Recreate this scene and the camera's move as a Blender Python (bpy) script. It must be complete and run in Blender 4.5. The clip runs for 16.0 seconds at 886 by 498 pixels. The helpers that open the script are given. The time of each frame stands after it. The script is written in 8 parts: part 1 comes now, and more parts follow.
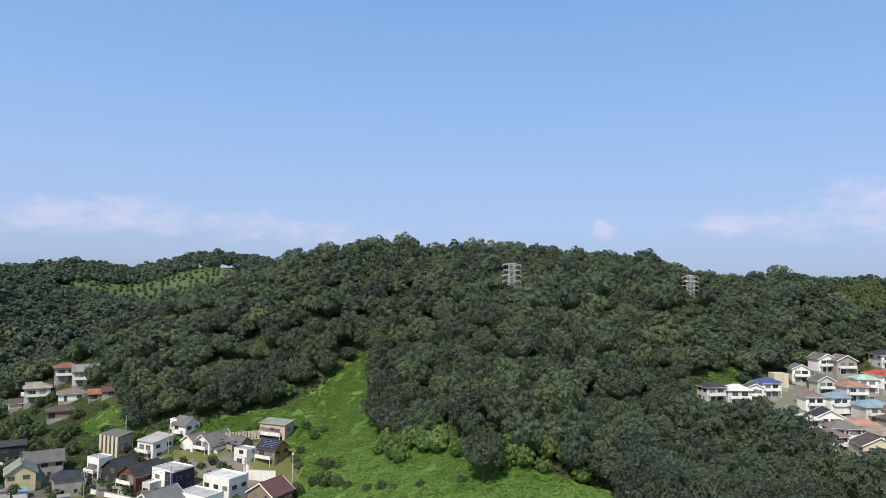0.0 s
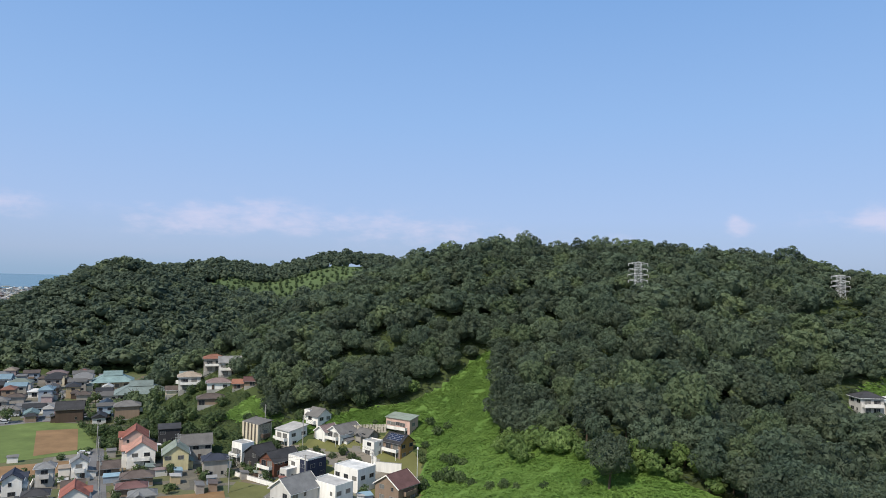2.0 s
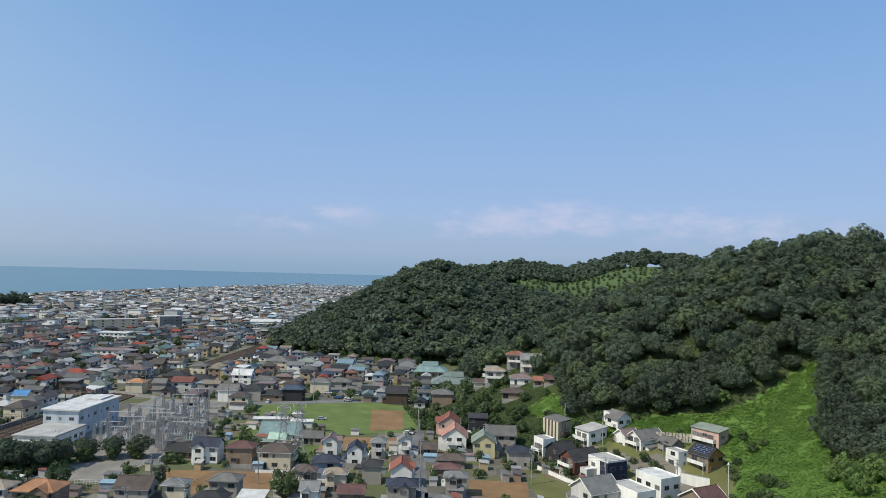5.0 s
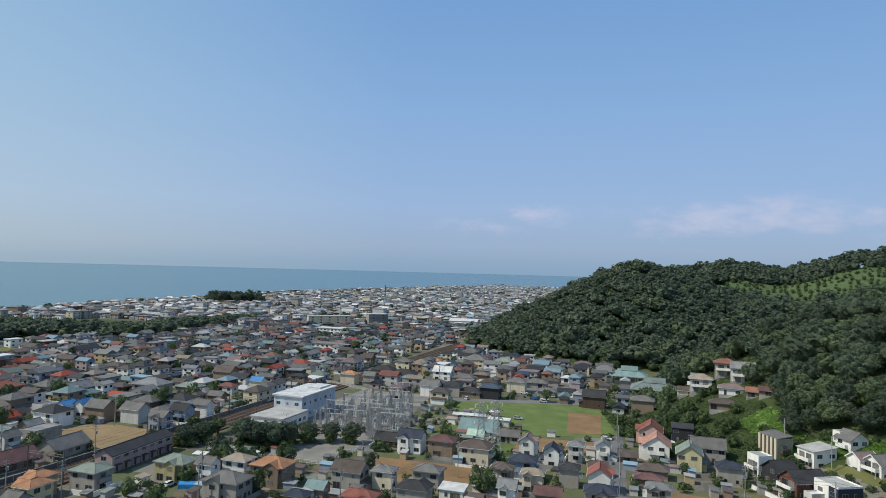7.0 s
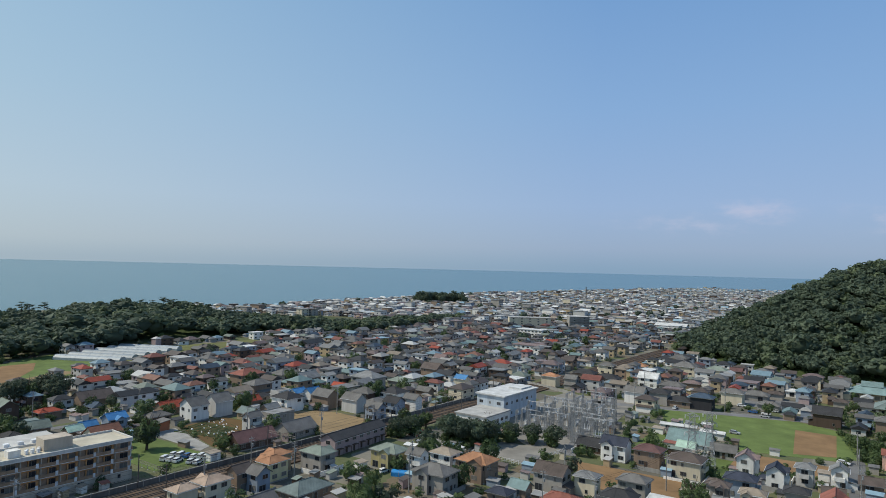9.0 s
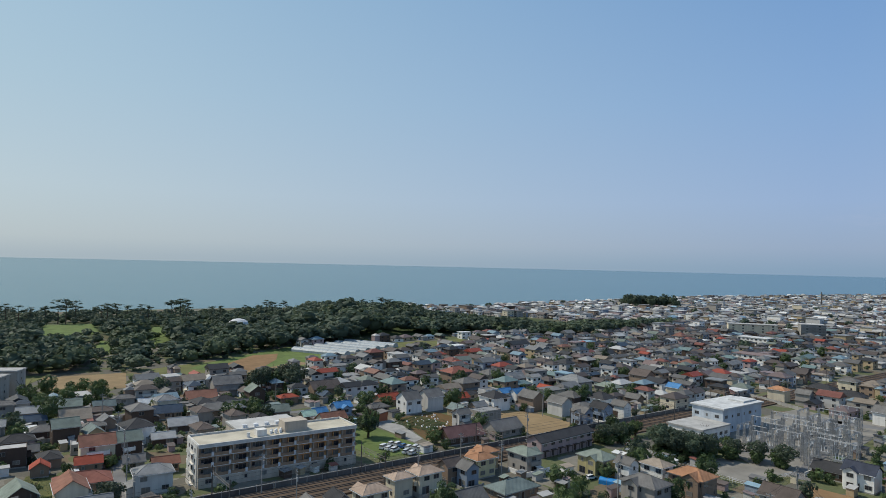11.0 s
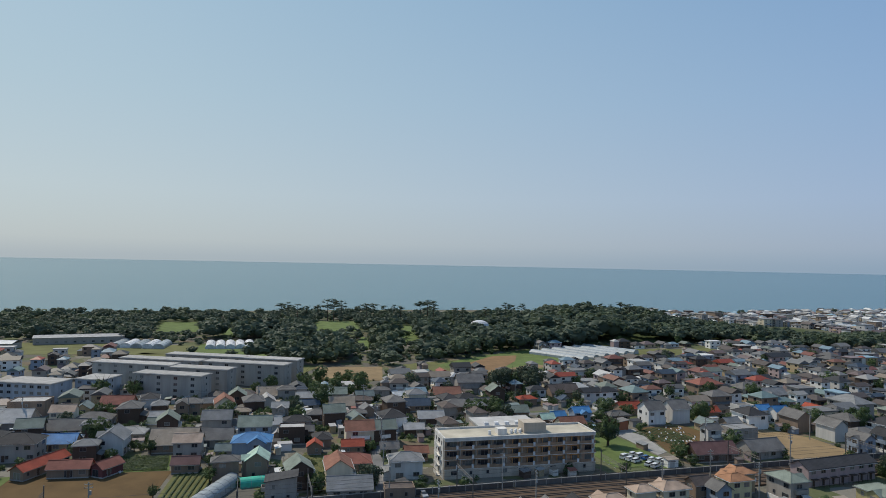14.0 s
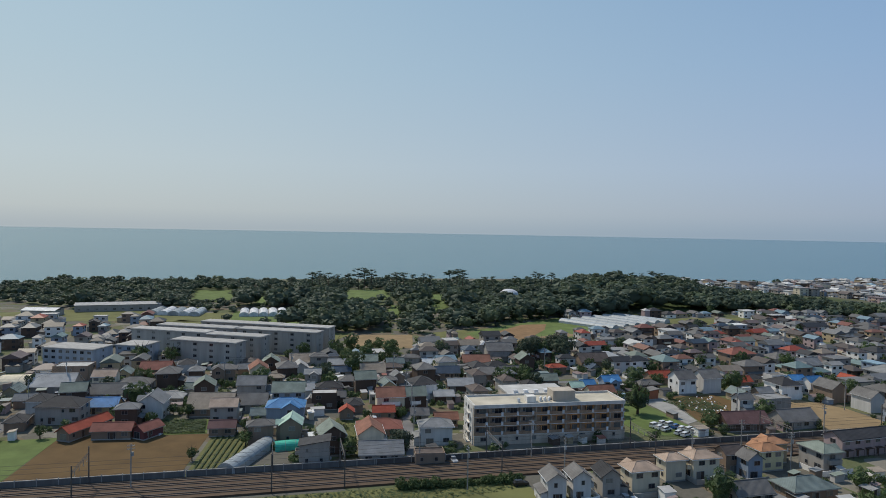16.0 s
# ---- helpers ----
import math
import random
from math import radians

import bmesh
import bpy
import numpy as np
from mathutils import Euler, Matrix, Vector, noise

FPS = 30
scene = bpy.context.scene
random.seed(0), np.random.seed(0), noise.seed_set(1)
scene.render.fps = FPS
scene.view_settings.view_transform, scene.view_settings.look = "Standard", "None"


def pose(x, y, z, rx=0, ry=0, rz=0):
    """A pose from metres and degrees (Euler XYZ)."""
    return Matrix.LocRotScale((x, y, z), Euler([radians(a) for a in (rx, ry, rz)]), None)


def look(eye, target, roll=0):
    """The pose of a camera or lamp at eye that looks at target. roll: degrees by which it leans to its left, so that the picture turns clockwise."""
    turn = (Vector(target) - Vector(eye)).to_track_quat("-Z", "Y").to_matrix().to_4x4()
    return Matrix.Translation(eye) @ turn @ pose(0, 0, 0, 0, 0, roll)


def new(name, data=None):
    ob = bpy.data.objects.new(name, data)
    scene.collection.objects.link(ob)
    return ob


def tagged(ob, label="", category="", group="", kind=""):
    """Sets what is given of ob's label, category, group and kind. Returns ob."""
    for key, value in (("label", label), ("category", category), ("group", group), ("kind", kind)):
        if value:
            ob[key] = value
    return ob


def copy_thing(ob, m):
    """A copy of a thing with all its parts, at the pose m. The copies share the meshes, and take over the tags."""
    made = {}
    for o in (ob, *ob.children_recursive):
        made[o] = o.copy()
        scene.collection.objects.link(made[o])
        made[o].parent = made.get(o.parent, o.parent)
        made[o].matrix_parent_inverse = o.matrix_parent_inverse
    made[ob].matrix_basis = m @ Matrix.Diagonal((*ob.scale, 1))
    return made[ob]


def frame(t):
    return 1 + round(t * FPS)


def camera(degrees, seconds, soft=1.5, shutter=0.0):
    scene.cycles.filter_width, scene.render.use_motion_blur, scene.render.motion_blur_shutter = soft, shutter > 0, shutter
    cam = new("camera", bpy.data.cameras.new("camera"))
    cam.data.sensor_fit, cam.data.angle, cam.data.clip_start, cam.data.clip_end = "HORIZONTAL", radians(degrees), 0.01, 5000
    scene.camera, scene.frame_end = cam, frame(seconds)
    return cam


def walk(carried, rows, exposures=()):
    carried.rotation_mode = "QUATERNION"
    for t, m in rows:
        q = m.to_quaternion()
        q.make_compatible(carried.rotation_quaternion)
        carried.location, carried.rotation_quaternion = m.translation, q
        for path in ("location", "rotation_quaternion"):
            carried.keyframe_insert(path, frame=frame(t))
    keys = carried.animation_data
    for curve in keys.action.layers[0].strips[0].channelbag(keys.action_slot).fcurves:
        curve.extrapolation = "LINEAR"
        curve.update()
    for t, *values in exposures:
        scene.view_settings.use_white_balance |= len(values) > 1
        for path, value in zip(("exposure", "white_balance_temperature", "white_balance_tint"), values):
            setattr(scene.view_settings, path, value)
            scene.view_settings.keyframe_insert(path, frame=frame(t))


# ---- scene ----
# ---- camera ----
CAM_H = 66.0
cam = camera(67.5, 16.0, soft=0.4)
ROWS = [  # seconds, yaw, pitch, roll of a camera that hovers and turns on one spot
    (0.0, 0.04, 3.09, -1.23),
    (0.5, 1.62, 3.05, -1.26),
    (1.0, 3.82, 2.97, -1.33),
    (1.5, 6.83, 2.90, -1.40),
    (2.0, 10.52, 2.76, -1.46),
    (2.5, 14.66, 2.65, -1.53),
    (3.0, 18.93, 2.53, -1.57),
    (3.5, 23.15, 2.41, -1.55),
    (4.0, 27.47, 2.32, -1.55),
    (6.5, 48.13, 1.88, -1.52),
    (7.0, 52.44, 1.79, -1.55),
    (7.5, 56.39, 1.72, -1.53),
    (8.0, 60.86, 1.64, -1.53),
    (8.5, 65.21, 1.58, -1.50),
    (9.0, 69.58, 1.50, -1.44),
    (11.5, 91.40, 1.22, -1.29),
    (12.0, 95.68, 1.18, -1.26),
    (12.5, 100.07, 1.15, -1.25),
    (13.0, 103.97, 1.11, -1.18),
    (13.5, 106.08, 1.13, -1.16),
    (14.0, 107.35, 1.15, -1.14),
    (14.5, 108.24, 1.18, -1.09),
    (15.0, 108.95, 0.83, -1.05),
    (15.5, 109.50, 0.71, -1.03),
    (16.0, 109.89, -1.58, -1.04),
]
walk(cam, [(t, pose(0, 0, CAM_H, 90 + p, r, y)) for t, y, p, r in ROWS], [(0.0, 0.14, 6700, 13), (3.5, 0.02, 6600, 10), (7.0, -0.14, 6580, 7), (9.0, -0.19, 6620, 7), (12.0, -0.27, 6670, 9), (16.0, -0.34, 6680, 10)])

# ---- world and sun ----
SUN_AZ, SUN_EL = 155.0, 50.0
world = bpy.data.worlds.new("sky")
scene.world = world
world.use_nodes = True
wn, wl = world.node_tree.nodes, world.node_tree.links
wn.clear()


def ramp_node(nodes, stops, mode="LINEAR"):
    r = nodes.new("ShaderNodeValToRGB")
    r.color_ramp.interpolation = mode
    while len(r.color_ramp.elements) < len(stops):
        r.color_ramp.elements.new(0.5)
    for e, (at, c) in zip(r.color_ramp.elements, stops):
        e.position, e.color = at, (*c, 1.0)
    return r


def math_node(nodes, links, op, a, b=None, c=None, clamp=False):
    n = nodes.new("ShaderNodeMath")
    n.operation, n.use_clamp = op, clamp
    for i, v in enumerate((a, b, c)):
        if v is None:
            continue
        if isinstance(v, (int, float)):
            n.inputs[i].default_value = v
        else:
            links.new(v, n.inputs[i])
    return n.outputs[0]


def wmath(op, a, b=None, c=None, clamp=False):
    return math_node(wn, wl, op, a, b, c, clamp)


sky = wn.new("ShaderNodeTexSky")
sky.sky_type, sky.sun_disc = "NISHITA", False
sky.sun_elevation, sky.sun_rotation = radians(SUN_EL), radians(-SUN_AZ)
sky.altitude, sky.air_density, sky.dust_density, sky.ozone_density = 50.0, 1.0, 2.0, 2.0
sky_dim = wn.new("ShaderNodeVectorMath")
sky_dim.operation = "SCALE"
sky_dim.inputs["Scale"].default_value = 0.11
wl.new(sky.outputs[0], sky_dim.inputs[0])
tc = wn.new("ShaderNodeTexCoord")
sep = wn.new("ShaderNodeSeparateXYZ")
wl.new(tc.outputs["Generated"], sep.inputs[0])
elev = wmath("MULTIPLY", sep.outputs[2], 1.0)
rise = wmath("MULTIPLY_ADD", elev, 1.6, 0.05, True)
# summer haze: away from the sun a blue sky, towards it a whiter one
away = ramp_node(wn, [(0.0, (0.290, 0.440, 0.640)), (0.055, (0.310, 0.470, 0.680)), (0.10, (0.372, 0.505, 0.738)), (0.20, (0.367, 0.530, 0.846)), (0.42, (0.286, 0.490, 0.846)), (0.75, (0.184, 0.390, 0.771)), (1.0, (0.165, 0.315, 0.570))])
toward = ramp_node(wn, [(0.0, (0.500, 0.610, 0.690)), (0.055, (0.520, 0.630, 0.710)), (0.09, (0.592, 0.700, 0.755)), (0.20, (0.601, 0.737, 0.808)), (0.42, (0.522, 0.715, 0.825)), (0.75, (0.423, 0.660, 0.835)), (1.0, (0.310, 0.460, 0.590))])
wl.new(rise, away.inputs[0])
wl.new(rise, toward.inputs[0])
side = wn.new("ShaderNodeVectorMath")
side.operation = "DOT_PRODUCT"
wl.new(tc.outputs["Generated"], side.inputs[0])
side.inputs[1].default_value = (-math.sin(radians(SUN_AZ)), math.cos(radians(SUN_AZ)), 0)
sunward = wmath("MULTIPLY_ADD", side.outputs["Value"], 0.87, 0.12, True)
haze = wn.new("ShaderNodeMix")
haze.data_type = "RGBA"
wl.new(sunward, haze.inputs["Factor"])
wl.new(away.outputs[0], haze.inputs["A"])
wl.new(toward.outputs[0], haze.inputs["B"])
both = wn.new("ShaderNodeMix")
both.data_type = "RGBA"
both.inputs["Factor"].default_value = 0.85
wl.new(sky_dim.outputs[0], both.inputs["A"])
wl.new(haze.outputs["Result"], both.inputs["B"])
# a bank of low summer clouds over the hills
azim = wmath("ARCTAN2", wmath("MULTIPLY", sep.outputs[0], -1.0), sep.outputs[1])
cloud_at = wn.new("ShaderNodeCombineXYZ")
wl.new(wmath("MULTIPLY", azim, 17.0), cloud_at.inputs[0])
wl.new(wmath("MULTIPLY", elev, 40.0), cloud_at.inputs[1])
cloud_noise = wn.new("ShaderNodeTexNoise")
cloud_noise.inputs["Scale"].default_value, cloud_noise.inputs["Detail"].default_value, cloud_noise.inputs["Roughness"].default_value = 1.25, 8.0, 0.6
wl.new(cloud_at.outputs[0], cloud_noise.inputs["Vector"])
banks = None
# banks: azimuth, elevation, half-width, half-height in degrees, thickness
for c_az, c_el, c_w, c_h, c_t in ((26, 5.0, 5.0, 1.2, 1.0), (15, 4.4, 5.0, 1.1, 0.9), (33, 4.2, 4.0, 1.2, 0.7), (6, 3.9, 4.0, 0.9, 0.6), (-4, 3.6, 4.0, 0.7, 0.4), (-13.6, 4.8, 0.9, 0.65, 1.3), (-13.2, 5.3, 0.45, 0.5, 0.6),
                                  (-24, 5.3, 4.2, 0.75, 1.1), (-34, 7.2, 4.0, 1.3, 1.1), (-34, 5.0, 7.0, 1.6, 0.5), (44.5, 5.0, 2.2, 1.0, 0.75), (50, 3.9, 5.0, 0.8, 0.45)):
    u = wmath("MULTIPLY_ADD", azim, math.degrees(1) / c_w, -c_az / c_w)
    v = wmath("MULTIPLY_ADD", wmath("ARCSINE", elev), math.degrees(1) / c_h, -c_el / c_h)
    bell = wmath("MULTIPLY", wmath("EXPONENT", wmath("MULTIPLY", wmath("ADD", wmath("MULTIPLY", u, u), wmath("MULTIPLY", v, v)), -0.8)), c_t)
    banks = bell if banks is None else wmath("ADD", banks, bell)
puff = wn.new("ShaderNodeMapRange")
puff.interpolation_type = "SMOOTHSTEP"
puff.inputs["From Min"].default_value, puff.inputs["From Max"].default_value, puff.inputs["To Max"].default_value = 0.50, 1.06, 0.62
wl.new(wmath("MULTIPLY_ADD", wmath("MINIMUM", banks, 1.1), 0.34, cloud_noise.outputs[0]), puff.inputs["Value"])
cover = wmath("MULTIPLY", puff.outputs[0], wmath("MINIMUM", wmath("MULTIPLY", banks, 2.2), 1.0))
clouded = wn.new("ShaderNodeMix")
clouded.data_type = "RGBA"
wl.new(cover, clouded.inputs["Factor"])
wl.new(both.outputs["Result"], clouded.inputs["A"])
clouded.inputs["B"].default_value = (0.66, 0.66, 0.84, 1)
bg = wn.new("ShaderNodeBackground")
bg.inputs["Strength"].default_value = 1.0
out = wn.new("ShaderNodeOutputWorld")
wl.new(clouded.outputs["Result"], bg.inputs[0])
wl.new(bg.outputs[0], out.inputs[0])
sun = new("sun", bpy.data.lights.new("sun", "SUN"))
sun.data.energy, sun.data.angle, sun.data.color = 4.0, radians(0.5), (1.0, 0.935, 0.82)
sun_from = Vector((-math.sin(radians(SUN_AZ)) * math.cos(radians(SUN_EL)), math.cos(radians(SUN_AZ)) * math.cos(radians(SUN_EL)), math.sin(radians(SUN_EL))))
sun.matrix_world = look(sun_from * 500, (0, 0, 0))


# ---- materials ----
def material(name, rough=0.8, spec=0.3, metal=0.0):
    m = bpy.data.materials.new(name)
    m.use_nodes = True
    b = m.node_tree.nodes["Principled BSDF"]
    b.inputs["Roughness"].default_value, b.inputs["Specular IOR Level"].default_value, b.inputs["Metallic"].default_value = rough, spec, metal
    return m, m.node_tree.nodes, m.node_tree.links, b


def noise_node(n, l, scale, detail=4.0, vector=None, rough=0.6):
    t = n.new("ShaderNodeTexNoise")
    t.inputs["Scale"].default_value, t.inputs["Detail"].default_value, t.inputs["Roughness"].default_value = scale, detail, rough
    if vector is not None:
        l.new(vector, t.inputs["Vector"])
    return t.outputs[0]


def mix_node(n, l, fac, a, b, blend="MIX"):
    m = n.new("ShaderNodeMix")
    m.data_type, m.blend_type = "RGBA", blend
    for key, v in (("Factor", fac), ("A", a), ("B", b)):
        if isinstance(v, tuple):
            m.inputs[key].default_value = (*v, 1)
        elif isinstance(v, (int, float)):
            m.inputs[key].default_value = v
        else:
            l.new(v, m.inputs[key])
    return m.outputs["Result"]


def bump(n, l, b, heightsock, strength=0.3, dist=0.05):
    k = n.new("ShaderNodeBump")
    k.inputs["Strength"].default_value, k.inputs["Distance"].default_value = strength, dist
    l.new(heightsock, k.inputs["Height"])
    l.new(k.outputs[0], b.inputs["Normal"])


def worn(name, colour, rough=0.8, spec=0.25, metal=0.0, grain=6.0, stain=0.5, streak=False, vary=0.12, ribs=0.0, deep=0.62):
    """A painted, tiled or rendered surface: grain, larger stains, and a little difference from thing to thing."""
    m, n, l, b = material(name, rough, spec, metal)
    g = n.new("ShaderNodeNewGeometry").outputs["Position"]
    at = g
    if streak:
        mp = n.new("ShaderNodeMapping")
        mp.inputs["Scale"].default_value = (1.0, 1.0, 0.12)
        l.new(g, mp.inputs["Vector"])
        at = mp.outputs[0]
    fine = noise_node(n, l, grain, 4.0, g)
    big = noise_node(n, l, stain, 5.0, at)
    dark = tuple(c * deep for c in colour)
    light = tuple(min(1.0, c * 1.18) for c in colour)
    base = mix_node(n, l, ramp_fac(n, l, big, 0.3, 0.72), dark, light)
    base = mix_node(n, l, 0.25, base, mix_node(n, l, fine, tuple(c * 0.7 for c in colour), tuple(min(1.0, c * 1.25) for c in colour)))
    info = n.new("ShaderNodeObjectInfo")
    hsv = n.new("ShaderNodeHueSaturation")
    l.new(math_node(n, l, "MULTIPLY_ADD", info.outputs["Random"], 2 * vary, 1 - vary), hsv.inputs["Value"])
    l.new(base, hsv.inputs["Color"])
    l.new(hsv.outputs[0], b.inputs["Base Color"])
    if ribs:
        w = n.new("ShaderNodeTexWave")
        w.bands_direction = "Z"
        w.inputs["Scale"].default_value, w.inputs["Distortion"].default_value = ribs, 0.5
        l.new(g, w.inputs["Vector"])
        bump(n, l, b, w.outputs["Fac"], 0.6, 0.06)
    else:
        bump(n, l, b, fine, 0.25, 0.03)
    return m


def ramp_fac(n, l, sock, lo, hi):
    m = n.new("ShaderNodeMapRange")
    m.inputs["From Min"].default_value, m.inputs["From Max"].default_value = lo, hi
    l.new(sock, m.inputs["Value"])
    return m.outputs[0]


ROOF = {
    "slate": (0.198, 0.188, 0.178), "charcoal": (0.06, 0.06, 0.066), "brown": (0.155, 0.115, 0.098), "maroon": (0.20, 0.09, 0.085),
    "brick": (0.36, 0.10, 0.06), "red": (0.50, 0.09, 0.045), "orange": (0.55, 0.23, 0.08), "peach": (0.55, 0.37, 0.25),
    "terracotta": (0.38, 0.14, 0.075), "salmon": (0.55, 0.25, 0.17), "rosegrey": (0.28, 0.19, 0.18), "tan": (0.40, 0.31, 0.22),
    "sage": (0.25, 0.31, 0.25), "mint": (0.45, 0.64, 0.52), "teal": (0.22, 0.37, 0.37), "tealgrey": (0.20, 0.27, 0.26),
    "blue": (0.06, 0.26, 0.56), "darkblue": (0.06, 0.11, 0.18), "navy": (0.05, 0.062, 0.10), "royalblue": (0.06, 0.13, 0.42),
    "skyblue": (0.24, 0.43, 0.55), "bluegrey": (0.255, 0.262, 0.266), "white": (0.75, 0.75, 0.73), "palegrey": (0.49, 0.475, 0.45),
    "grey": (0.30, 0.30, 0.30), "cream": (0.60, 0.52, 0.40), "solar": (0.05, 0.05, 0.056),
}
WALL = {
    "white": (0.81, 0.79, 0.75), "palegrey": (0.56, 0.545, 0.52), "grey": (0.34, 0.315, 0.285), "cream": (0.62, 0.55, 0.42), "yellow": (0.62, 0.55, 0.33),
    "khaki": (0.42, 0.36, 0.19), "ochre": (0.40, 0.24, 0.09), "tan": (0.45, 0.35, 0.22), "brown": (0.27, 0.20, 0.15), "darkbrown": (0.10, 0.07, 0.055),
    "black": (0.045, 0.045, 0.05), "stone": (0.44, 0.35, 0.27), "pink": (0.58, 0.40, 0.34), "bluegrey": (0.28, 0.33, 0.40), "charcoal": (0.085, 0.085, 0.09),
    "maroon": (0.15, 0.06, 0.06), "rosegrey": (0.40, 0.31, 0.31), "terracotta": (0.38, 0.14, 0.075), "navy": (0.035, 0.042, 0.075), "darkred": (0.15, 0.065, 0.045),
}
for key in ROOF:
    grey = sum(ROOF[key]) / 3
    dull = 0.9 if key in ("red", "blue", "mint") else 0.72  # sun-bleached
    ROOF[key] = tuple(0.86 * (grey + dull * (v - grey)) for v in ROOF[key])
ROOF_MAT, WALL_MAT = {}, {}


def roof_mat(c):
    if c not in ROOF_MAT:
        ROOF_MAT[c] = worn("roof_" + c, ROOF[c], rough=0.6 if c in ("blue", "mint", "teal", "white", "skyblue") else 0.78, spec=0.2, stain=0.35, ribs=2.2)
    return ROOF_MAT[c]


def wall_mat(c):
    if c not in WALL_MAT:
        WALL_MAT[c] = worn("wall_" + c, WALL[c], rough=0.88, spec=0.2, grain=9.0, stain=0.6, streak=True, vary=0.08, deep=0.8)
    return WALL_MAT[c]


M_FRAME = worn("aluminium_frame", (0.30, 0.30, 0.30), rough=0.45, metal=0.3, vary=0.3)
M_CONCRETE = worn("concrete", (0.36, 0.35, 0.33), rough=0.9, stain=0.25, streak=True)
M_ASPHALT = worn("asphalt", (0.19, 0.188, 0.19), rough=0.92, stain=0.12, grain=3.0)
M_GRAVEL = worn("gravel", (0.24, 0.225, 0.20), rough=0.95, stain=0.1, grain=4.0)
M_BALLAST = worn("ballast", (0.112, 0.076, 0.052), rough=0.95, stain=0.2, grain=5.0)
# Paler than the other steel: sunlight on the hill pylons put into the colour.
M_PYLON = worn("sunlit_pylon_steel", (0.62, 0.63, 0.64), rough=0.55, metal=0.1, stain=1.0)
M_STEEL = worn("galvanised_steel", (0.34, 0.35, 0.36), rough=0.6, metal=0.2, stain=1.0)
M_DARKSTEEL = worn("weathered_steel", (0.13, 0.12, 0.115), rough=0.6, metal=0.3)
M_POLE = worn("concrete_pole", (0.34, 0.33, 0.31), rough=0.85)
M_RUBBER = worn("rubber", (0.03, 0.03, 0.03), rough=0.9)
M_BARK = worn("bark", (0.10, 0.075, 0.055), rough=0.95)
M_SOIL = worn("tilled_soil", (0.25, 0.155, 0.08), rough=0.98, stain=0.12, grain=2.0, vary=0.05)
M_SOIL_DARK = worn("dark_soil", (0.135, 0.085, 0.037), rough=0.98, stain=0.1, grain=2.0, vary=0.05)
M_OCHRE = worn("dry_field", (0.28, 0.20, 0.11), rough=0.98, stain=0.08, grain=2.0, vary=0.03)
M_GRASS = worn("field_grass", (0.126, 0.172, 0.052), rough=0.95, stain=0.12, grain=2.5, vary=0.06)
M_DRYGRASS = worn("dry_grass", (0.145, 0.148, 0.055), rough=0.95, stain=0.07, grain=2.5, vary=0.06)
M_VINYL = worn("greenhouse_film", (0.38, 0.41, 0.42), rough=0.35, spec=0.5, stain=0.4)
M_TARP = worn("green_tarp", (0.06, 0.50, 0.36), rough=0.5)
M_BLUESHEET = worn("blue_sheet", (0.03, 0.25, 0.60), rough=0.5)
M_PLASTIC = worn("white_plastic", (0.72, 0.73, 0.74), rough=0.5)

M_GLASS, n, l, b = material("window_glass", 0.08, 0.6)
info = n.new("ShaderNodeObjectInfo")
l.new(ramp_node(n, [(0.0, (0.02, 0.022, 0.027)), (0.55, (0.05, 0.053, 0.06)), (0.8, (0.20, 0.195, 0.18))]).outputs[0], b.inputs["Base Color"])
l.new(info.outputs["Random"], [x for x in n if x.type == "VALTORGB"][0].inputs[0])

M_SOLAR, n, l, b = material("solar_panel", 0.15, 0.6)
b.inputs["Base Color"].default_value = (0.015, 0.022, 0.05, 1)
tile = n.new("ShaderNodeTexBrick")
tile.inputs["Color1"].default_value = tile.inputs["Color2"].default_value = (0.015, 0.022, 0.05, 1)
tile.inputs["Mortar"].default_value, tile.inputs["Scale"].default_value = (0.2, 0.2, 0.22, 1), 1.0
l.new(tile.outputs[0], b.inputs["Base Color"])


def foliage(name, dark, light, patch=0.09, spread=0.34, ragged=0.0):
    """Leaves: every clump has its own shade, and trees differ from each other."""
    m, n, l, b = material(name, 0.65, 0.26)
    geo = n.new("ShaderNodeNewGeometry")
    far = noise_node(n, l, patch, 2.0, geo.outputs["Position"])
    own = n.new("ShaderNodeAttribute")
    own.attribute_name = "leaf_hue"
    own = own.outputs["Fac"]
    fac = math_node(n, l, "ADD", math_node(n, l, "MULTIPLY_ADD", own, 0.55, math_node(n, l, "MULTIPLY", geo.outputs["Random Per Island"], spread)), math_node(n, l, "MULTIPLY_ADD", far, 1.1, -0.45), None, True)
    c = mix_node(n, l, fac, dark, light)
    l.new(c, b.inputs["Base Color"])
    tr = n.new("ShaderNodeBsdfTranslucent")
    l.new(mix_node(n, l, 0.5, c, light), tr.inputs["Color"])
    sh = n.new("ShaderNodeMixShader")
    sh.inputs[0].default_value = 0.30
    l.new(b.outputs[0], sh.inputs[1])
    l.new(tr.outputs[0], sh.inputs[2])
    last = sh.outputs[0]
    if ragged:  # gaps between single leaves
        holes = noise_node(n, l, ragged, 1.0, geo.outputs["Position"], 0.5)
        gap = n.new("ShaderNodeBsdfTransparent")
        cut = n.new("ShaderNodeMixShader")
        l.new(math_node(n, l, "GREATER_THAN", holes, 0.555), cut.inputs[0])
        l.new(last, cut.inputs[1])
        l.new(gap.outputs[0], cut.inputs[2])
        last = cut.outputs[0]
    l.new(last, n["Material Output"].inputs["Surface"])
    return m


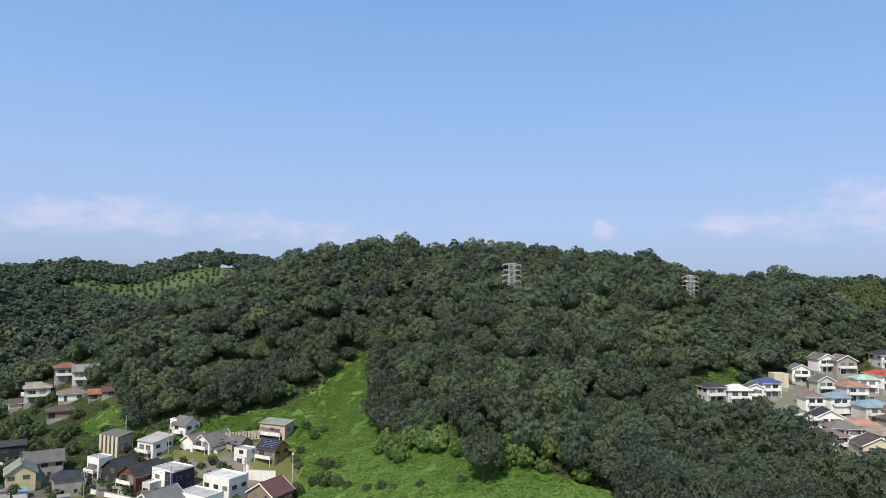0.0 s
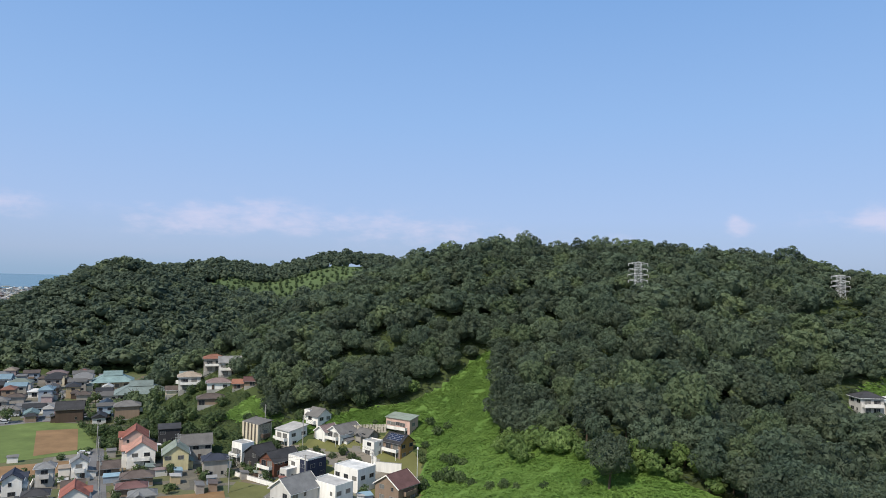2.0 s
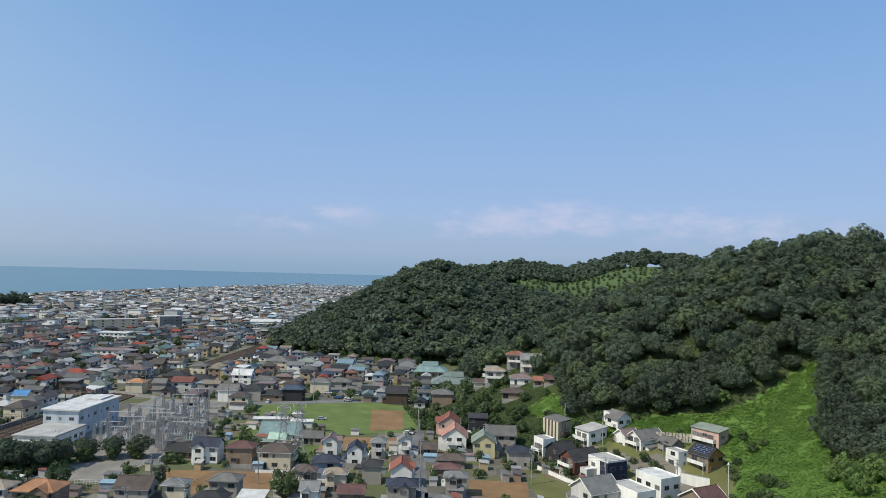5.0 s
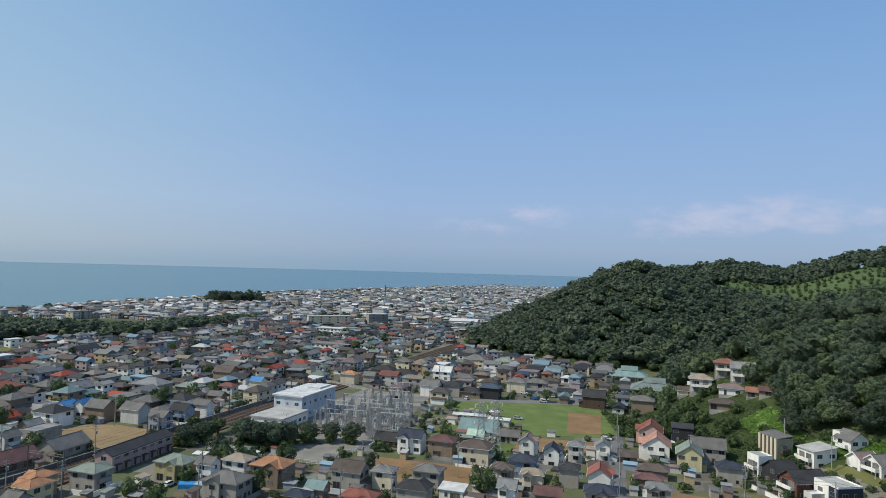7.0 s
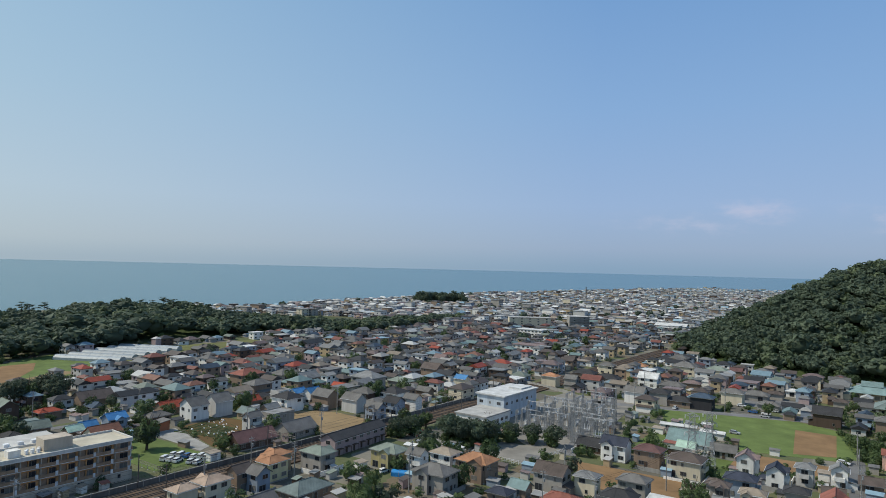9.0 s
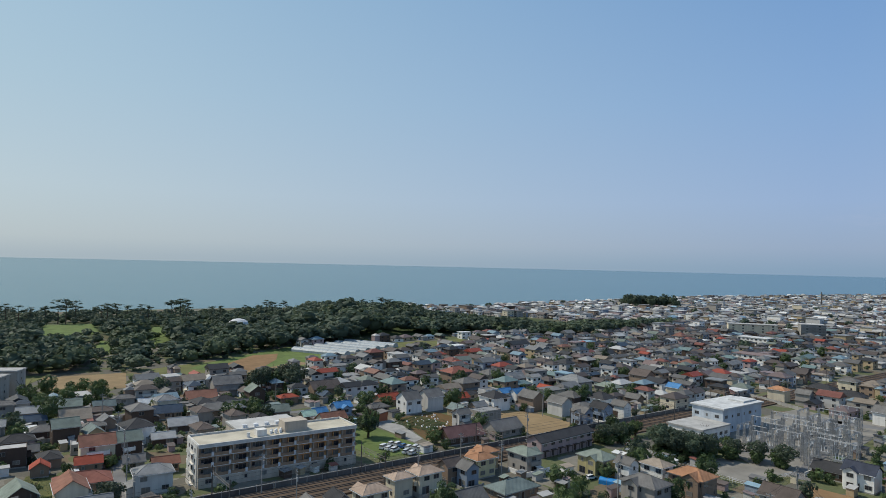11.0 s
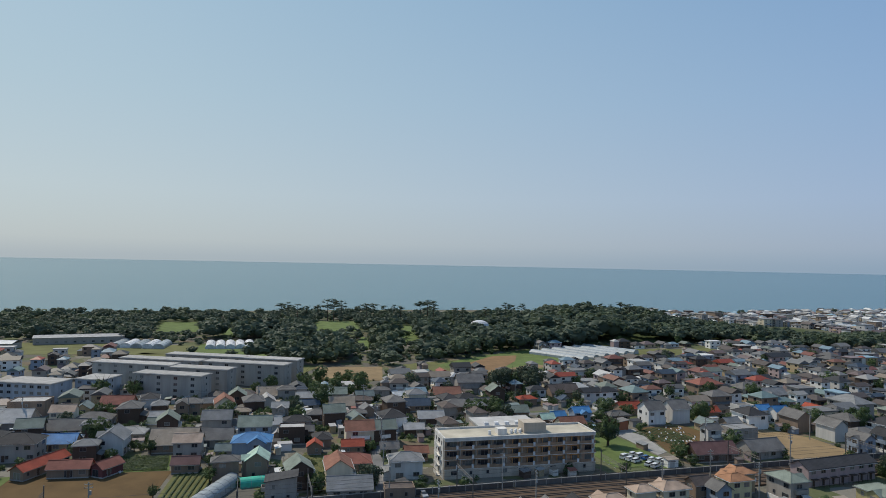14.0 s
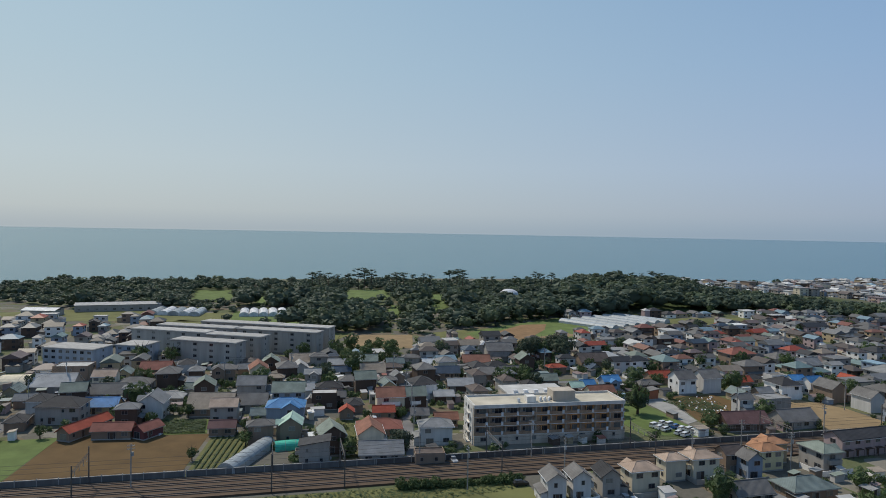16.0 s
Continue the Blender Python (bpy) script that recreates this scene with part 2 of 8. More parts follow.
M_LEAF = foliage("forest_leaves", (0.050, 0.078, 0.054), (0.140, 0.186, 0.114), ragged=2.6)
M_LEAF_LIGHT = foliage("sunny_leaves", (0.066, 0.100, 0.052), (0.164, 0.212, 0.108), ragged=2.6)
# darker leaf tone, for variety and as painted-in shade on near trees
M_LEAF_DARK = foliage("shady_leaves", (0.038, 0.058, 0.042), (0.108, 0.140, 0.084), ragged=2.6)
M_PINE = foliage("pine_needles", (0.044, 0.066, 0.046), (0.100, 0.132, 0.078), ragged=2.2)
# Far greens lifted and bluer: distance haze is put into the leaf colour.
M_SHORE = foliage("shore_leaves", (0.054, 0.080, 0.058), (0.124, 0.162, 0.104), 0.09, 0.3)
M_SHORE_LIGHT = foliage("pale_shore_leaves", (0.070, 0.100, 0.060), (0.150, 0.190, 0.105), 0.09, 0.3)
M_KUDZU = foliage("vine_leaves", (0.115, 0.215, 0.045), (0.270, 0.410, 0.105), 0.12)
M_BAMBOO = foliage("bamboo_leaves", (0.075, 0.112, 0.04), (0.165, 0.215, 0.085), 0.12, ragged=2.6)
M_VINEHUNG = foliage("vine_hung_leaves", (0.080, 0.135, 0.042), (0.195, 0.285, 0.088), 0.12, ragged=2.6)
M_HEDGE = foliage("garden_leaves", (0.036, 0.064, 0.028), (0.120, 0.170, 0.066), 0.2, ragged=2.6)

M_SEA, n, l, b = material("sea_water", 0.22, 0.5)
b.inputs["IOR"].default_value = 1.33
g = n.new("ShaderNodeNewGeometry").outputs["Position"]
l.new(mix_node(n, l, noise_node(n, l, 0.004, 3.0, g), (0.024, 0.112, 0.144), (0.038, 0.138, 0.168)), b.inputs["Base Color"])
# short waves near the shore, an even gleam far out
far_out = n.new("ShaderNodeVectorMath")
far_out.operation = "LENGTH"
l.new(g, far_out.inputs[0])
calm = n.new("ShaderNodeMapRange")
calm.inputs["From Min"].default_value, calm.inputs["From Max"].default_value, calm.inputs["To Min"].default_value, calm.inputs["To Max"].default_value = 1800, 4700, 0.55, 0.04
l.new(far_out.outputs["Value"], calm.inputs["Value"])
bump(n, l, b, math_node(n, l, "MULTIPLY", noise_node(n, l, 0.35, 6.0, g), calm.outputs[0]), 1.0, 0.5)

# town ground: plots of asphalt, gravel, grass and soil; on the hills leaf litter
def ground_mat(name, hills, pave=1.0):
    m, n, l, b = material(name, 0.95, 0.15)
    g = n.new("ShaderNodeNewGeometry").outputs["Position"]
    turn = n.new("ShaderNodeMapping")
    turn.inputs["Rotation"].default_value = (0, 0, radians(-35))
    turn.inputs["Scale"].default_value = (1, 1, 0)
    l.new(g, turn.inputs["Vector"])
    plots = n.new("ShaderNodeTexVoronoi")
    plots.distance = "CHEBYCHEV"
    plots.inputs["Scale"].default_value = 0.10
    l.new(turn.outputs[0], plots.inputs["Vector"])
    hue = n.new("ShaderNodeSeparateColor")
    l.new(plots.outputs["Color"], hue.inputs[0])
    kinds = ramp_node(n, [(0.0, (0.11, 0.105, 0.10)), (0.26, (0.17, 0.155, 0.13)), (0.42, (0.08, 0.11, 0.035)), (0.66, (0.16, 0.115, 0.075)), (0.78, (0.11, 0.125, 0.045)), (0.92, (0.24, 0.225, 0.20))], "CONSTANT")
    l.new(hue.outputs[0], kinds.inputs[0])
    mott = mix_node(n, l, noise_node(n, l, 0.6, 5.0, g), (0.06, 0.07, 0.03), (0.24, 0.21, 0.17))
    c = mix_node(n, l, 0.4, kinds.outputs[0], mott)
    if pave > 1:
        c = mix_node(n, l, 0.5, c, (0.22, 0.21, 0.19))
    if hills:
        hill_c = mix_node(n, l, noise_node(n, l, 0.15, 5.0, g), (0.03, 0.045, 0.018), (0.075, 0.10, 0.035))
        zz = n.new("ShaderNodeSeparateXYZ")
        l.new(g, zz.inputs[0])
        c = mix_node(n, l, ramp_fac(n, l, zz.outputs[2], 0.6, 2.0), c, hill_c)
    l.new(c, b.inputs["Base Color"])
    bump(n, l, b, noise_node(n, l, 1.5, 5.0, g), 0.5, 0.2)
    return m


M_GROUND = ground_mat("town_ground", True)
M_PLOTS = ground_mat("hillside_plots", False, 2.0)

# orchard hillside far off: meadow
M_MEADOW = worn("orchard_meadow", (0.078, 0.115, 0.048), rough=0.95, stain=0.03, grain=0.5)


# ---- helpers for meshes ----
class Build:
    """Collects boxes and faces, then makes one mesh of them."""

    def __init__(self):
        self.v, self.f, self.m = [], [], []

    def face(self, pts, mat=0):
        k = len(self.v)
        self.v += [tuple(p) for p in pts]
        self.f.append(tuple(range(k, k + len(pts))))
        self.m.append(mat)

    def solid(self, low, high, mat=0):
        """A prism or frustum between two rings of the same number of points."""
        k, n = len(self.v), len(low)
        self.v += [tuple(p) for p in low] + [tuple(p) for p in high]
        self.f += [tuple(range(k + n - 1, k - 1, -1)), tuple(range(k + n, k + 2 * n))]
        self.f += [(k + i, k + (i + 1) % n, k + n + (i + 1) % n, k + n + i) for i in range(n)]
        self.m += [mat] * (n + 2)

    def box(self, x0, x1, y0, y1, z0, z1, mat=0):
        r = [(x0, y0), (x1, y0), (x1, y1), (x0, y1)]
        self.solid([(*p, z0) for p in r], [(*p, z1) for p in r], mat)

    def rod(self, a, b, r0, r1=None, sides=6, mat=0):
        a, b = Vector(a), Vector(b)
        q = (b - a).to_track_quat("Z", "Y")
        ring = [q @ Vector((math.cos(2 * math.pi * i / sides), math.sin(2 * math.pi * i / sides), 0)) for i in range(sides)]
        self.solid([a + p * r0 for p in ring], [b + p * (r0 if r1 is None else r1) for p in ring], mat)

    def tube(self, pts, r, sides=4, mat=0):
        """One unbroken bent bar."""
        pts = [Vector(q) for q in pts]
        k = len(self.v)
        for i, q in enumerate(pts):
            d = (pts[min(i + 1, len(pts) - 1)] - pts[max(i - 1, 0)]).to_track_quat("Z", "Y")
            self.v += [tuple(q + d @ Vector((r * math.cos(2 * math.pi * j / sides), r * math.sin(2 * math.pi * j / sides), 0))) for j in range(sides)]
        for i in range(len(pts) - 1):
            for j in range(sides):
                a, b_ = k + i * sides + j, k + i * sides + (j + 1) % sides
                self.f.append((a, b_, b_ + sides, a + sides))
                self.m.append(mat)

    def mesh(self, name, *mats):
        me = bpy.data.meshes.new(name)
        me.from_pydata(self.v, [], self.f)
        for mt in mats:
            me.materials.append(mt)
        if len(mats) > 1:
            me.polygons.foreach_set("material_index", self.m)
        return me


def part(name, shape, mats, parent, label="", m=None):
    me = shape.mesh(name, *(mats if isinstance(mats, tuple) else (mats,))) if isinstance(shape, Build) else shape
    ob = new(name, me)
    ob.parent = parent
    if m is not None:
        ob.matrix_basis = m
    if label:
        tagged(ob, label)
    return ob


def thing(name, m, label, category, group=""):
    ob = new(name)
    ob.empty_display_size = 0.5
    ob.matrix_basis = m
    return tagged(ob, label, category, group)


def tri_mesh(name, verts, tris, mats, index=None, hue=None):
    me = bpy.data.meshes.new(name)
    me.vertices.add(len(verts))
    me.vertices.foreach_set("co", np.ascontiguousarray(verts, np.float32).ravel())
    me.loops.add(3 * len(tris))
    me.loops.foreach_set("vertex_index", np.ascontiguousarray(tris, np.int32).ravel())
    me.polygons.add(len(tris))
    me.polygons.foreach_set("loop_start", np.arange(0, 3 * len(tris), 3, dtype=np.int32))
    for mt in mats:
        me.materials.append(mt)
    if index is not None:
        me.polygons.foreach_set("material_index", np.ascontiguousarray(index, np.int32))
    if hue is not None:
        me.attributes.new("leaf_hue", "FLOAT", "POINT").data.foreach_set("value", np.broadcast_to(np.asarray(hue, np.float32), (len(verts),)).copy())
    me.update(calc_edges=True)
    return me


# ---- the lie of the land ----
def polar(az, d):
    return -d * math.sin(radians(az)), d * math.cos(radians(az))


RIDGES = [  # crests of the hills: azimuth, distance, height, half-width
    [(-50, 440, 60, 190), (-34, 440, 65, 190), (-31, 436, 65, 180), (-29, 430, 64, 175), (-27, 425, 69, 170), (-24, 420, 68, 170), (-21.6, 415, 65.5, 170), (-20, 412, 69, 170), (-17, 405, 74.5, 180),
     (-12, 400, 75, 200), (-8.4, 395, 72.5, 195), (-4.7, 390, 66.5, 190), (2, 386, 75, 165), (4.8, 385, 80, 165), (7, 380, 73, 160), (9, 375, 68, 155), (12.2, 368, 62.5, 150)],
    [(12.2, 368, 62.5, 150), (16, 365, 51, 130), (20, 358, 44, 102), (26, 348, 33, 60), (30, 335, 12, 38), (32, 325, 2, 20)],
    [(-4.7, 390, 67, 170), (-5, 290, 46, 110), (-5.5, 215, 24, 75), (-8, 170, 12, 50)],
    [(18, 640, 24, 150), (24, 640, 32, 160), (30, 640, 45, 170), (33, 635, 55, 165), (36, 630, 70, 160), (38.5, 625, 56, 130), (41, 620, 35, 100), (46, 610, 5, 50), (49.5, 600, 0.5, 30)],
    [(-10, 800, 56, 200), (10, 800, 74, 200), (14, 800, 82, 200), (16.5, 795, 92, 200), (17.4, 795, 86, 200), (18.4, 790, 93, 200), (19.8, 790, 92, 200), (21.3, 790, 84, 200), (23, 795, 76, 210), (26, 800, 73, 220), (29, 800, 79, 205), (33.8, 800, 70, 170), (36, 800, 66, 160)],
    [(-12, 140, 12, 80), (-20, 140, 18, 120), (-26, 146, 15, 130), (-32, 155, 9, 120), (-50, 170, 6, 120)],
    [(-18, 270, 16, 110), (-26, 290, 15.5, 130), (-40, 310, 17, 200)],
    [(80, 790, 2, 90), (88, 715, 8, 130), (94, 700, 11, 150), (98, 690, 9.5, 150), (102, 690, 4, 120), (108, 660, 2, 150), (118, 660, 2, 160), (128, 690, 2, 150), (140, 760, 2, 120)],
]


def terrain(x, y):
    x, y = np.asarray(x, float), np.asarray(y, float)
    acc = np.zeros_like(x)
    for ridge in RIDGES:
        top = np.zeros_like(x)
        pts = [(*polar(a, d), z, w) for a, d, z, w in ridge]
        for (x0, y0, z0, w0), (x1, y1, z1, w1) in zip(pts, pts[1:]):
            dx, dy = x1 - x0, y1 - y0
            s = np.clip(((x - x0) * dx + (y - y0) * dy) / (dx * dx + dy * dy), 0, 1)
            dist = np.hypot(x - x0 - s * dx, y - y0 - s * dy)
            q = np.clip(1 - dist / (w0 + s * (w1 - w0)), 0, 1)
            top = np.maximum(top, (z0 + s * (z1 - z0)) * (0.55 * q + 0.45 * q * q * (3 - 2 * q)))
        acc += top ** 4
    z = acc ** 0.25
    return z - np.minimum(z, 4.8 * np.exp(-((x - 150) / 62) ** 2 - ((y - 262) / 58) ** 2))
def height(x, y):
    return float(terrain(np.array([x]), np.array([y]))[0])

COAST = [(-180, 4800), (33, 4800), (38, 4300), (46.7, 2980), (56.5, 2150), (71.5, 1350), (85, 1000), (92, 990), (115, 900), (142, 830), (160, 900), (180, 1500)]


def coast(az):
    return np.interp(az, [c[0] for c in COAST], [c[1] for c in COAST])


az_deg = np.concatenate([np.arange(-180, -46, 4.0), np.arange(-46, 150, 1.0), np.arange(150, 180, 4.0)])
steps = np.concatenate([np.linspace(15, 700, 104), np.linspace(0, 1, 34)[1:]])
A, S = np.meshgrid(az_deg, steps)
Dm = np.where(np.arange(len(steps))[:, None] < 104, S, 700 + S * (coast(A) - 700))
X, Y = -Dm * np.sin(np.radians(A)), Dm * np.cos(np.radians(A))
Z = terrain(X, Y)
far_rise = np.clip((Dm - 900) / 4000, 0, 1)
Z = np.where((A > -50) & (A < 34), Z + far_rise * 20, Z)
Z[-1] = -7
n_ring, n_az = X.shape
quads = [(i * n_az + j, i * n_az + (j + 1) % n_az, (i + 1) * n_az + (j + 1) % n_az, (i + 1) * n_az + j) for i in range(n_ring - 1) for j in range(n_az)]
quads.append(tuple(range(n_az - 1, -1, -1)))
me = bpy.data.meshes.new("ground")
me.from_pydata(np.stack([X, Y, Z], -1).reshape(-1, 3).tolist(), [], [q[::-1] for q in quads])
me.materials.append(M_GROUND)
me.polygons.foreach_set("use_smooth", [True] * len(me.polygons))
tagged(new("ground", me), "plots of soil, gravel and grass running up to wooded hills", "ground", kind="structure")

# the sea: level near the shore, its far rim lifted a little to keep the round earth's horizon within reach
ring = np.concatenate([np.linspace(300, 1500, 7), np.linspace(1700, 4950, 30)])
A, Dm = np.meshgrid(np.arange(20, 200, 2.0), ring)
X, Y = -Dm * np.sin(np.radians(A)), Dm * np.cos(np.radians(A))
Z = -4.0 + 47.0 * np.clip((Dm - 1500) / 3450, 0, 1) ** 1.6
n_ring, n_az = X.shape
me = bpy.data.meshes.new("water")
me.from_pydata(np.stack([X, Y, Z], -1).reshape(-1, 3).tolist(), [], [(i * n_az + j + 1, i * n_az + j, (i + 1) * n_az + j, (i + 1) * n_az + j + 1) for i in range(n_ring - 1) for j in range(n_az - 1)][::1])
me.materials.append(M_SEA)
me.polygons.foreach_set("use_smooth", [True] * len(me.polygons))
tagged(new("water", me), "hazy blue sea reaching to the horizon", "sea", kind="structure")

# ---- fields, roads, railway: sheets on the ground ----
RAIL_A, RAIL_DIR = Vector((-110.7, -149.9, 0)), Vector((-0.55, 0.835, 0)).normalized()
RAIL_OUT = Vector((-0.835, -0.55, 0)).normalized()  # towards the sea


def on_rail(s, o, z=0.0):
    p = RAIL_A + RAIL_DIR * s + RAIL_OUT * o
    return Vector((p.x, p.y, z))


TAKEN = []  # plan outlines where no chance house may stand


def sheet(name, pts, mat, label, category, lift=0.06, keep=True):
    """A thin slab on level ground; pts run round its outline."""
    area = sum(a[0] * b[1] - b[0] * a[1] for a, b in zip(pts, pts[1:] + pts[:1]))
    pts = pts if area > 0 else pts[::-1]
    s = Build()
    s.solid([(x, y, -0.3) for x, y in pts], [(x, y, lift) for x, y in pts])
    if keep:
        TAKEN.append(pts)
    return tagged(new(name, s.mesh(name, mat)), label, category, kind="structure")


def strip(p, q, width):
    dx, dy = q[0] - p[0], q[1] - p[1]
    k = width / 2 / math.hypot(dx, dy)
    return [(p[0] - dy * k, p[1] + dx * k), (p[0] + dy * k, p[1] - dx * k), (q[0] + dy * k, q[1] - dx * k), (q[0] - dy * k, q[1] + dx * k)]


def inside_many(x, y, pts):
    """Which of many points lie in an outline."""
    hit = np.zeros(len(x), bool)
    for (x0, y0), (x1, y1) in zip(pts, pts[1:] + pts[:1]):
        if y0 != y1:
            hit ^= ((y0 > y) != (y1 > y)) & (x < (x1 - x0) * (y - y0) / (y1 - y0) + x0)
    return hit


def clear_of(x, y, margin, factor=1.0):
    """Which of many points stand clear of every house."""
    ok = np.ones(len(x), bool)
    for hx, hy, hr in HOUSES:
        ok &= (x - hx) ** 2 + (y - hy) ** 2 > (hr * factor + margin) ** 2
    return ok


def off_sheets(x, y):
    ok = np.ones(len(x), bool)
    for p in TAKEN:
        ok &= ~inside_many(x, y, p)
    return ok


def inside(x, y, pts):
    hit = False
    for (x0, y0), (x1, y1) in zip(pts, pts[1:] + pts[:1]):
        if (y0 > y) != (y1 > y) and x < (x1 - x0) * (y - y0) / (y1 - y0) + x0:
            hit = not hit
    return hit


def drape(name, outline, mat, label, category, lift=0.4, cell=4.0):
    """A sheet that follows the slope."""
    xs, ys = [p[0] for p in outline], [p[1] for p in outline]
    gx, gy = np.meshgrid(np.arange(min(xs), max(xs) + cell, cell), np.arange(min(ys), max(ys) + cell, cell))
    n_r, n_c = gx.shape
    v = np.stack([gx, gy, terrain(gx, gy) + lift], -1).reshape(-1, 3)
    mid_in = inside_many((gx[:-1, :-1] + cell / 2).ravel(), (gy[:-1, :-1] + cell / 2).ravel(), outline).reshape(n_r - 1, n_c - 1)
    f = [(i * n_c + j, i * n_c + j + 1, (i + 1) * n_c + j + 1, (i + 1) * n_c + j) for i in range(n_r - 1) for j in range(n_c - 1) if mid_in[i, j]]
    me = bpy.data.meshes.new(name)
    me.from_pydata(v.tolist(), [], f)
    me.materials.append(mat)
    tagged(new(name, me), label, category, kind="structure")


sheet("field", [(-267.6, 213), (-227.7, 255.9), (-200, 259), (-180, 254), (-163.2, 227.2), (-193.9, 193.1), (-225.3, 206.3), (-238.9, 194.9)], M_GRASS, "green meadow of mown grass between houses", "field")
sheet("field", [(-213.6, 241.5), (-200.7, 249.6), (-177.1, 220.4), (-185.4, 208.7)], M_SOIL, "bare patch of reddish-brown soil in a meadow", "field", 0.10, False)
sheet("field", [(-191.9, 190), (-165.3, 210.5), (-157.5, 198.6), (-177.6, 170.3)], M_SOIL, "narrow strip of tilled brown soil", "field", 0.08)
sheet("field", [(-202, 123), (-171, 146), (-157, 133), (-174, 114)], M_SOIL, "small tilled field of brown soil", "field", 0.08)
sheet("field", [(-303, 41), (-293, 61), (-268, 76), (-254, 50), (-274, 37)], M_OCHRE, "fallow ochre field beside the railway", "field")
sheet("field", [(-151, -179), (-172, -140), (-137, -122), (-117, -160)], M_SOIL_DARK, "large tilled field of dark brown soil", "field")
sheet("field", [(-141, -193), (-151, -179), (-118, -161), (-100, -185)], M_GRASS, "grass field beside a tilled field", "field")
sheet("field", [(-173, -139), (-180, -128), (-144, -112), (-138, -121)], M_DRYGRASS, "vegetable plot with rows of crops", "field", 0.07)
sheet("field", [(-274, -16), (-246, 2), (-241, 7), (-231, 7), (-226, -10), (-240, -20), (-268, -21)], M_GRASS, "grassy lot beside the apartment building", "field")
sheet("field", [(-283.5, -4.5), (-295.5, 14), (-276, 28.5), (-258, 20), (-249, 8)], M_SOIL_DARK, "allotment with rows of vegetables", "field")
sheet("field", [(-375, -150), (-400, -98), (-480, 0), (-560, 55), (-600, 45), (-560, 0), (-475, -95), (-400, -150)], M_DRYGRASS, "dry meadow along the edge of the woods", "field")
sheet("field", [(-340, -330), (-340, -190), (-372, -195), (-374, -330)], M_DRYGRASS, "dry meadow behind the housing blocks", "field")
sheet("field", [(-330, -480), (-385, -440), (-430, -290), (-380, -300), (-330, -400)], M_DRYGRASS, "dry meadow with greenhouses", "field")
sheet("field", [(-160, 158), (-190, 196), (-232, 184), (-205, 150)], M_GRASS, "rough grass round sheds and a pylon", "field", 0.05, False)
sheet("field", [tuple(on_rail(-40, -9).xy), tuple(on_rail(127, -9).xy), tuple(on_rail(127, -27).xy), tuple(on_rail(92, -27).xy), tuple(on_rail(-40, -22).xy)], M_DRYGRASS, "rough grass strip beside the railway", "field", 0.1)
sheet("field", [(-118, 181), (-102, 191), (-93, 176), (-109, 168)], M_SOIL, "small bare plot of brown soil between houses", "field", 0.08)
sheet("field", [(-103, 201), (-89, 198), (-80, 187), (-91, 177), (-101, 191)], M_DRYGRASS, "dry grass plot below hillside houses", "field", 0.07)
sheet("field", [(-177, -167), (-185, -151), (-172, -141), (-165, -153)], M_GRASS, "overgrown green plot beside a tilled field", "field", 0.07)
sheet("field", [(-204, -112), (-208, -92), (-193, -84), (-182, -104)], M_DRYGRASS, "olive-green garden plot between houses", "field", 0.07)
sheet("field", [(-405, -130), (-442, -120), (-477, -105), (-512, -89), (-487, -55), (-431, -60), (-375, -84), (-390, -110)], M_GRASS, "terraced green meadow between the woods and the houses", "field", 0.13)
sheet("field", [(-401, -90), (-437, -71), (-431, -62), (-392, -80)], M_OCHRE, "narrow dry terrace in a green meadow", "field", 0.18, False)
sheet("field", [(-414.7, -114.9), (-461.7, -106), (-472.4, -90.7), (-444.7, -86.4), (-402.7, -88.4), (-388.7, -108.3)], M_SOIL, "tilled brown patch in a green meadow", "field", 0.17, False)
sheet("field", [(-402.6, -88.7), (-375.5, -122), (-345.8, -112.2), (-364.2, -101.4), (-381.8, -85.7)], M_OCHRE, "dry ochre terrace below a meadow", "field", 0.21, False)
sheet("field", [(-366, -195), (-386, -159), (-341, -140), (-330, -175)], M_OCHRE, "brown meadow between the woods and the houses", "field", 0.08)
sheet("field", [(-362, -117), (-405, -84), (-470, -95), (-422, -134), (-388, -140)], M_DRYGRASS, "open meadow below the woods", "field", 0.09)
sheet("yard", [(-214, 117), (-268, 121), (-310, 186), (-279, 212), (-206, 127)], M_GRAVEL, "pale gravel yard of the electric substation", "yard")
sheet("yard", [(-230, 94), (-228, 113), (-211, 126), (-200, 106)], M_GRAVEL, "pale gravel playground behind a fence", "yard", 0.09)
sheet("yard", [(-266, 253), (-233, 286), (-243, 301), (-265, 294), (-276, 266)], M_ASPHALT, "asphalt car park beside the road", "yard")
sheet("yard", [(-275, -15), (-281, -5.5), (-251, 6.6), (-245.6, 3.4)], M_CONCRETE, "pale concrete lane beside an allotment", "yard", 0.09)
sheet("field", [(-372, -288), (-407, -312), (-430, -327), (-458, -300), (-446, -268), (-426, -260), (-395, -246)], M_GRASS, "green meadow round white greenhouses", "field", 0.16)
sheet("yard", [(-186, -208), (-176, -222), (-200, -240), (-212, -226)], M_ASPHALT, "asphalt car park of a shop", "yard")
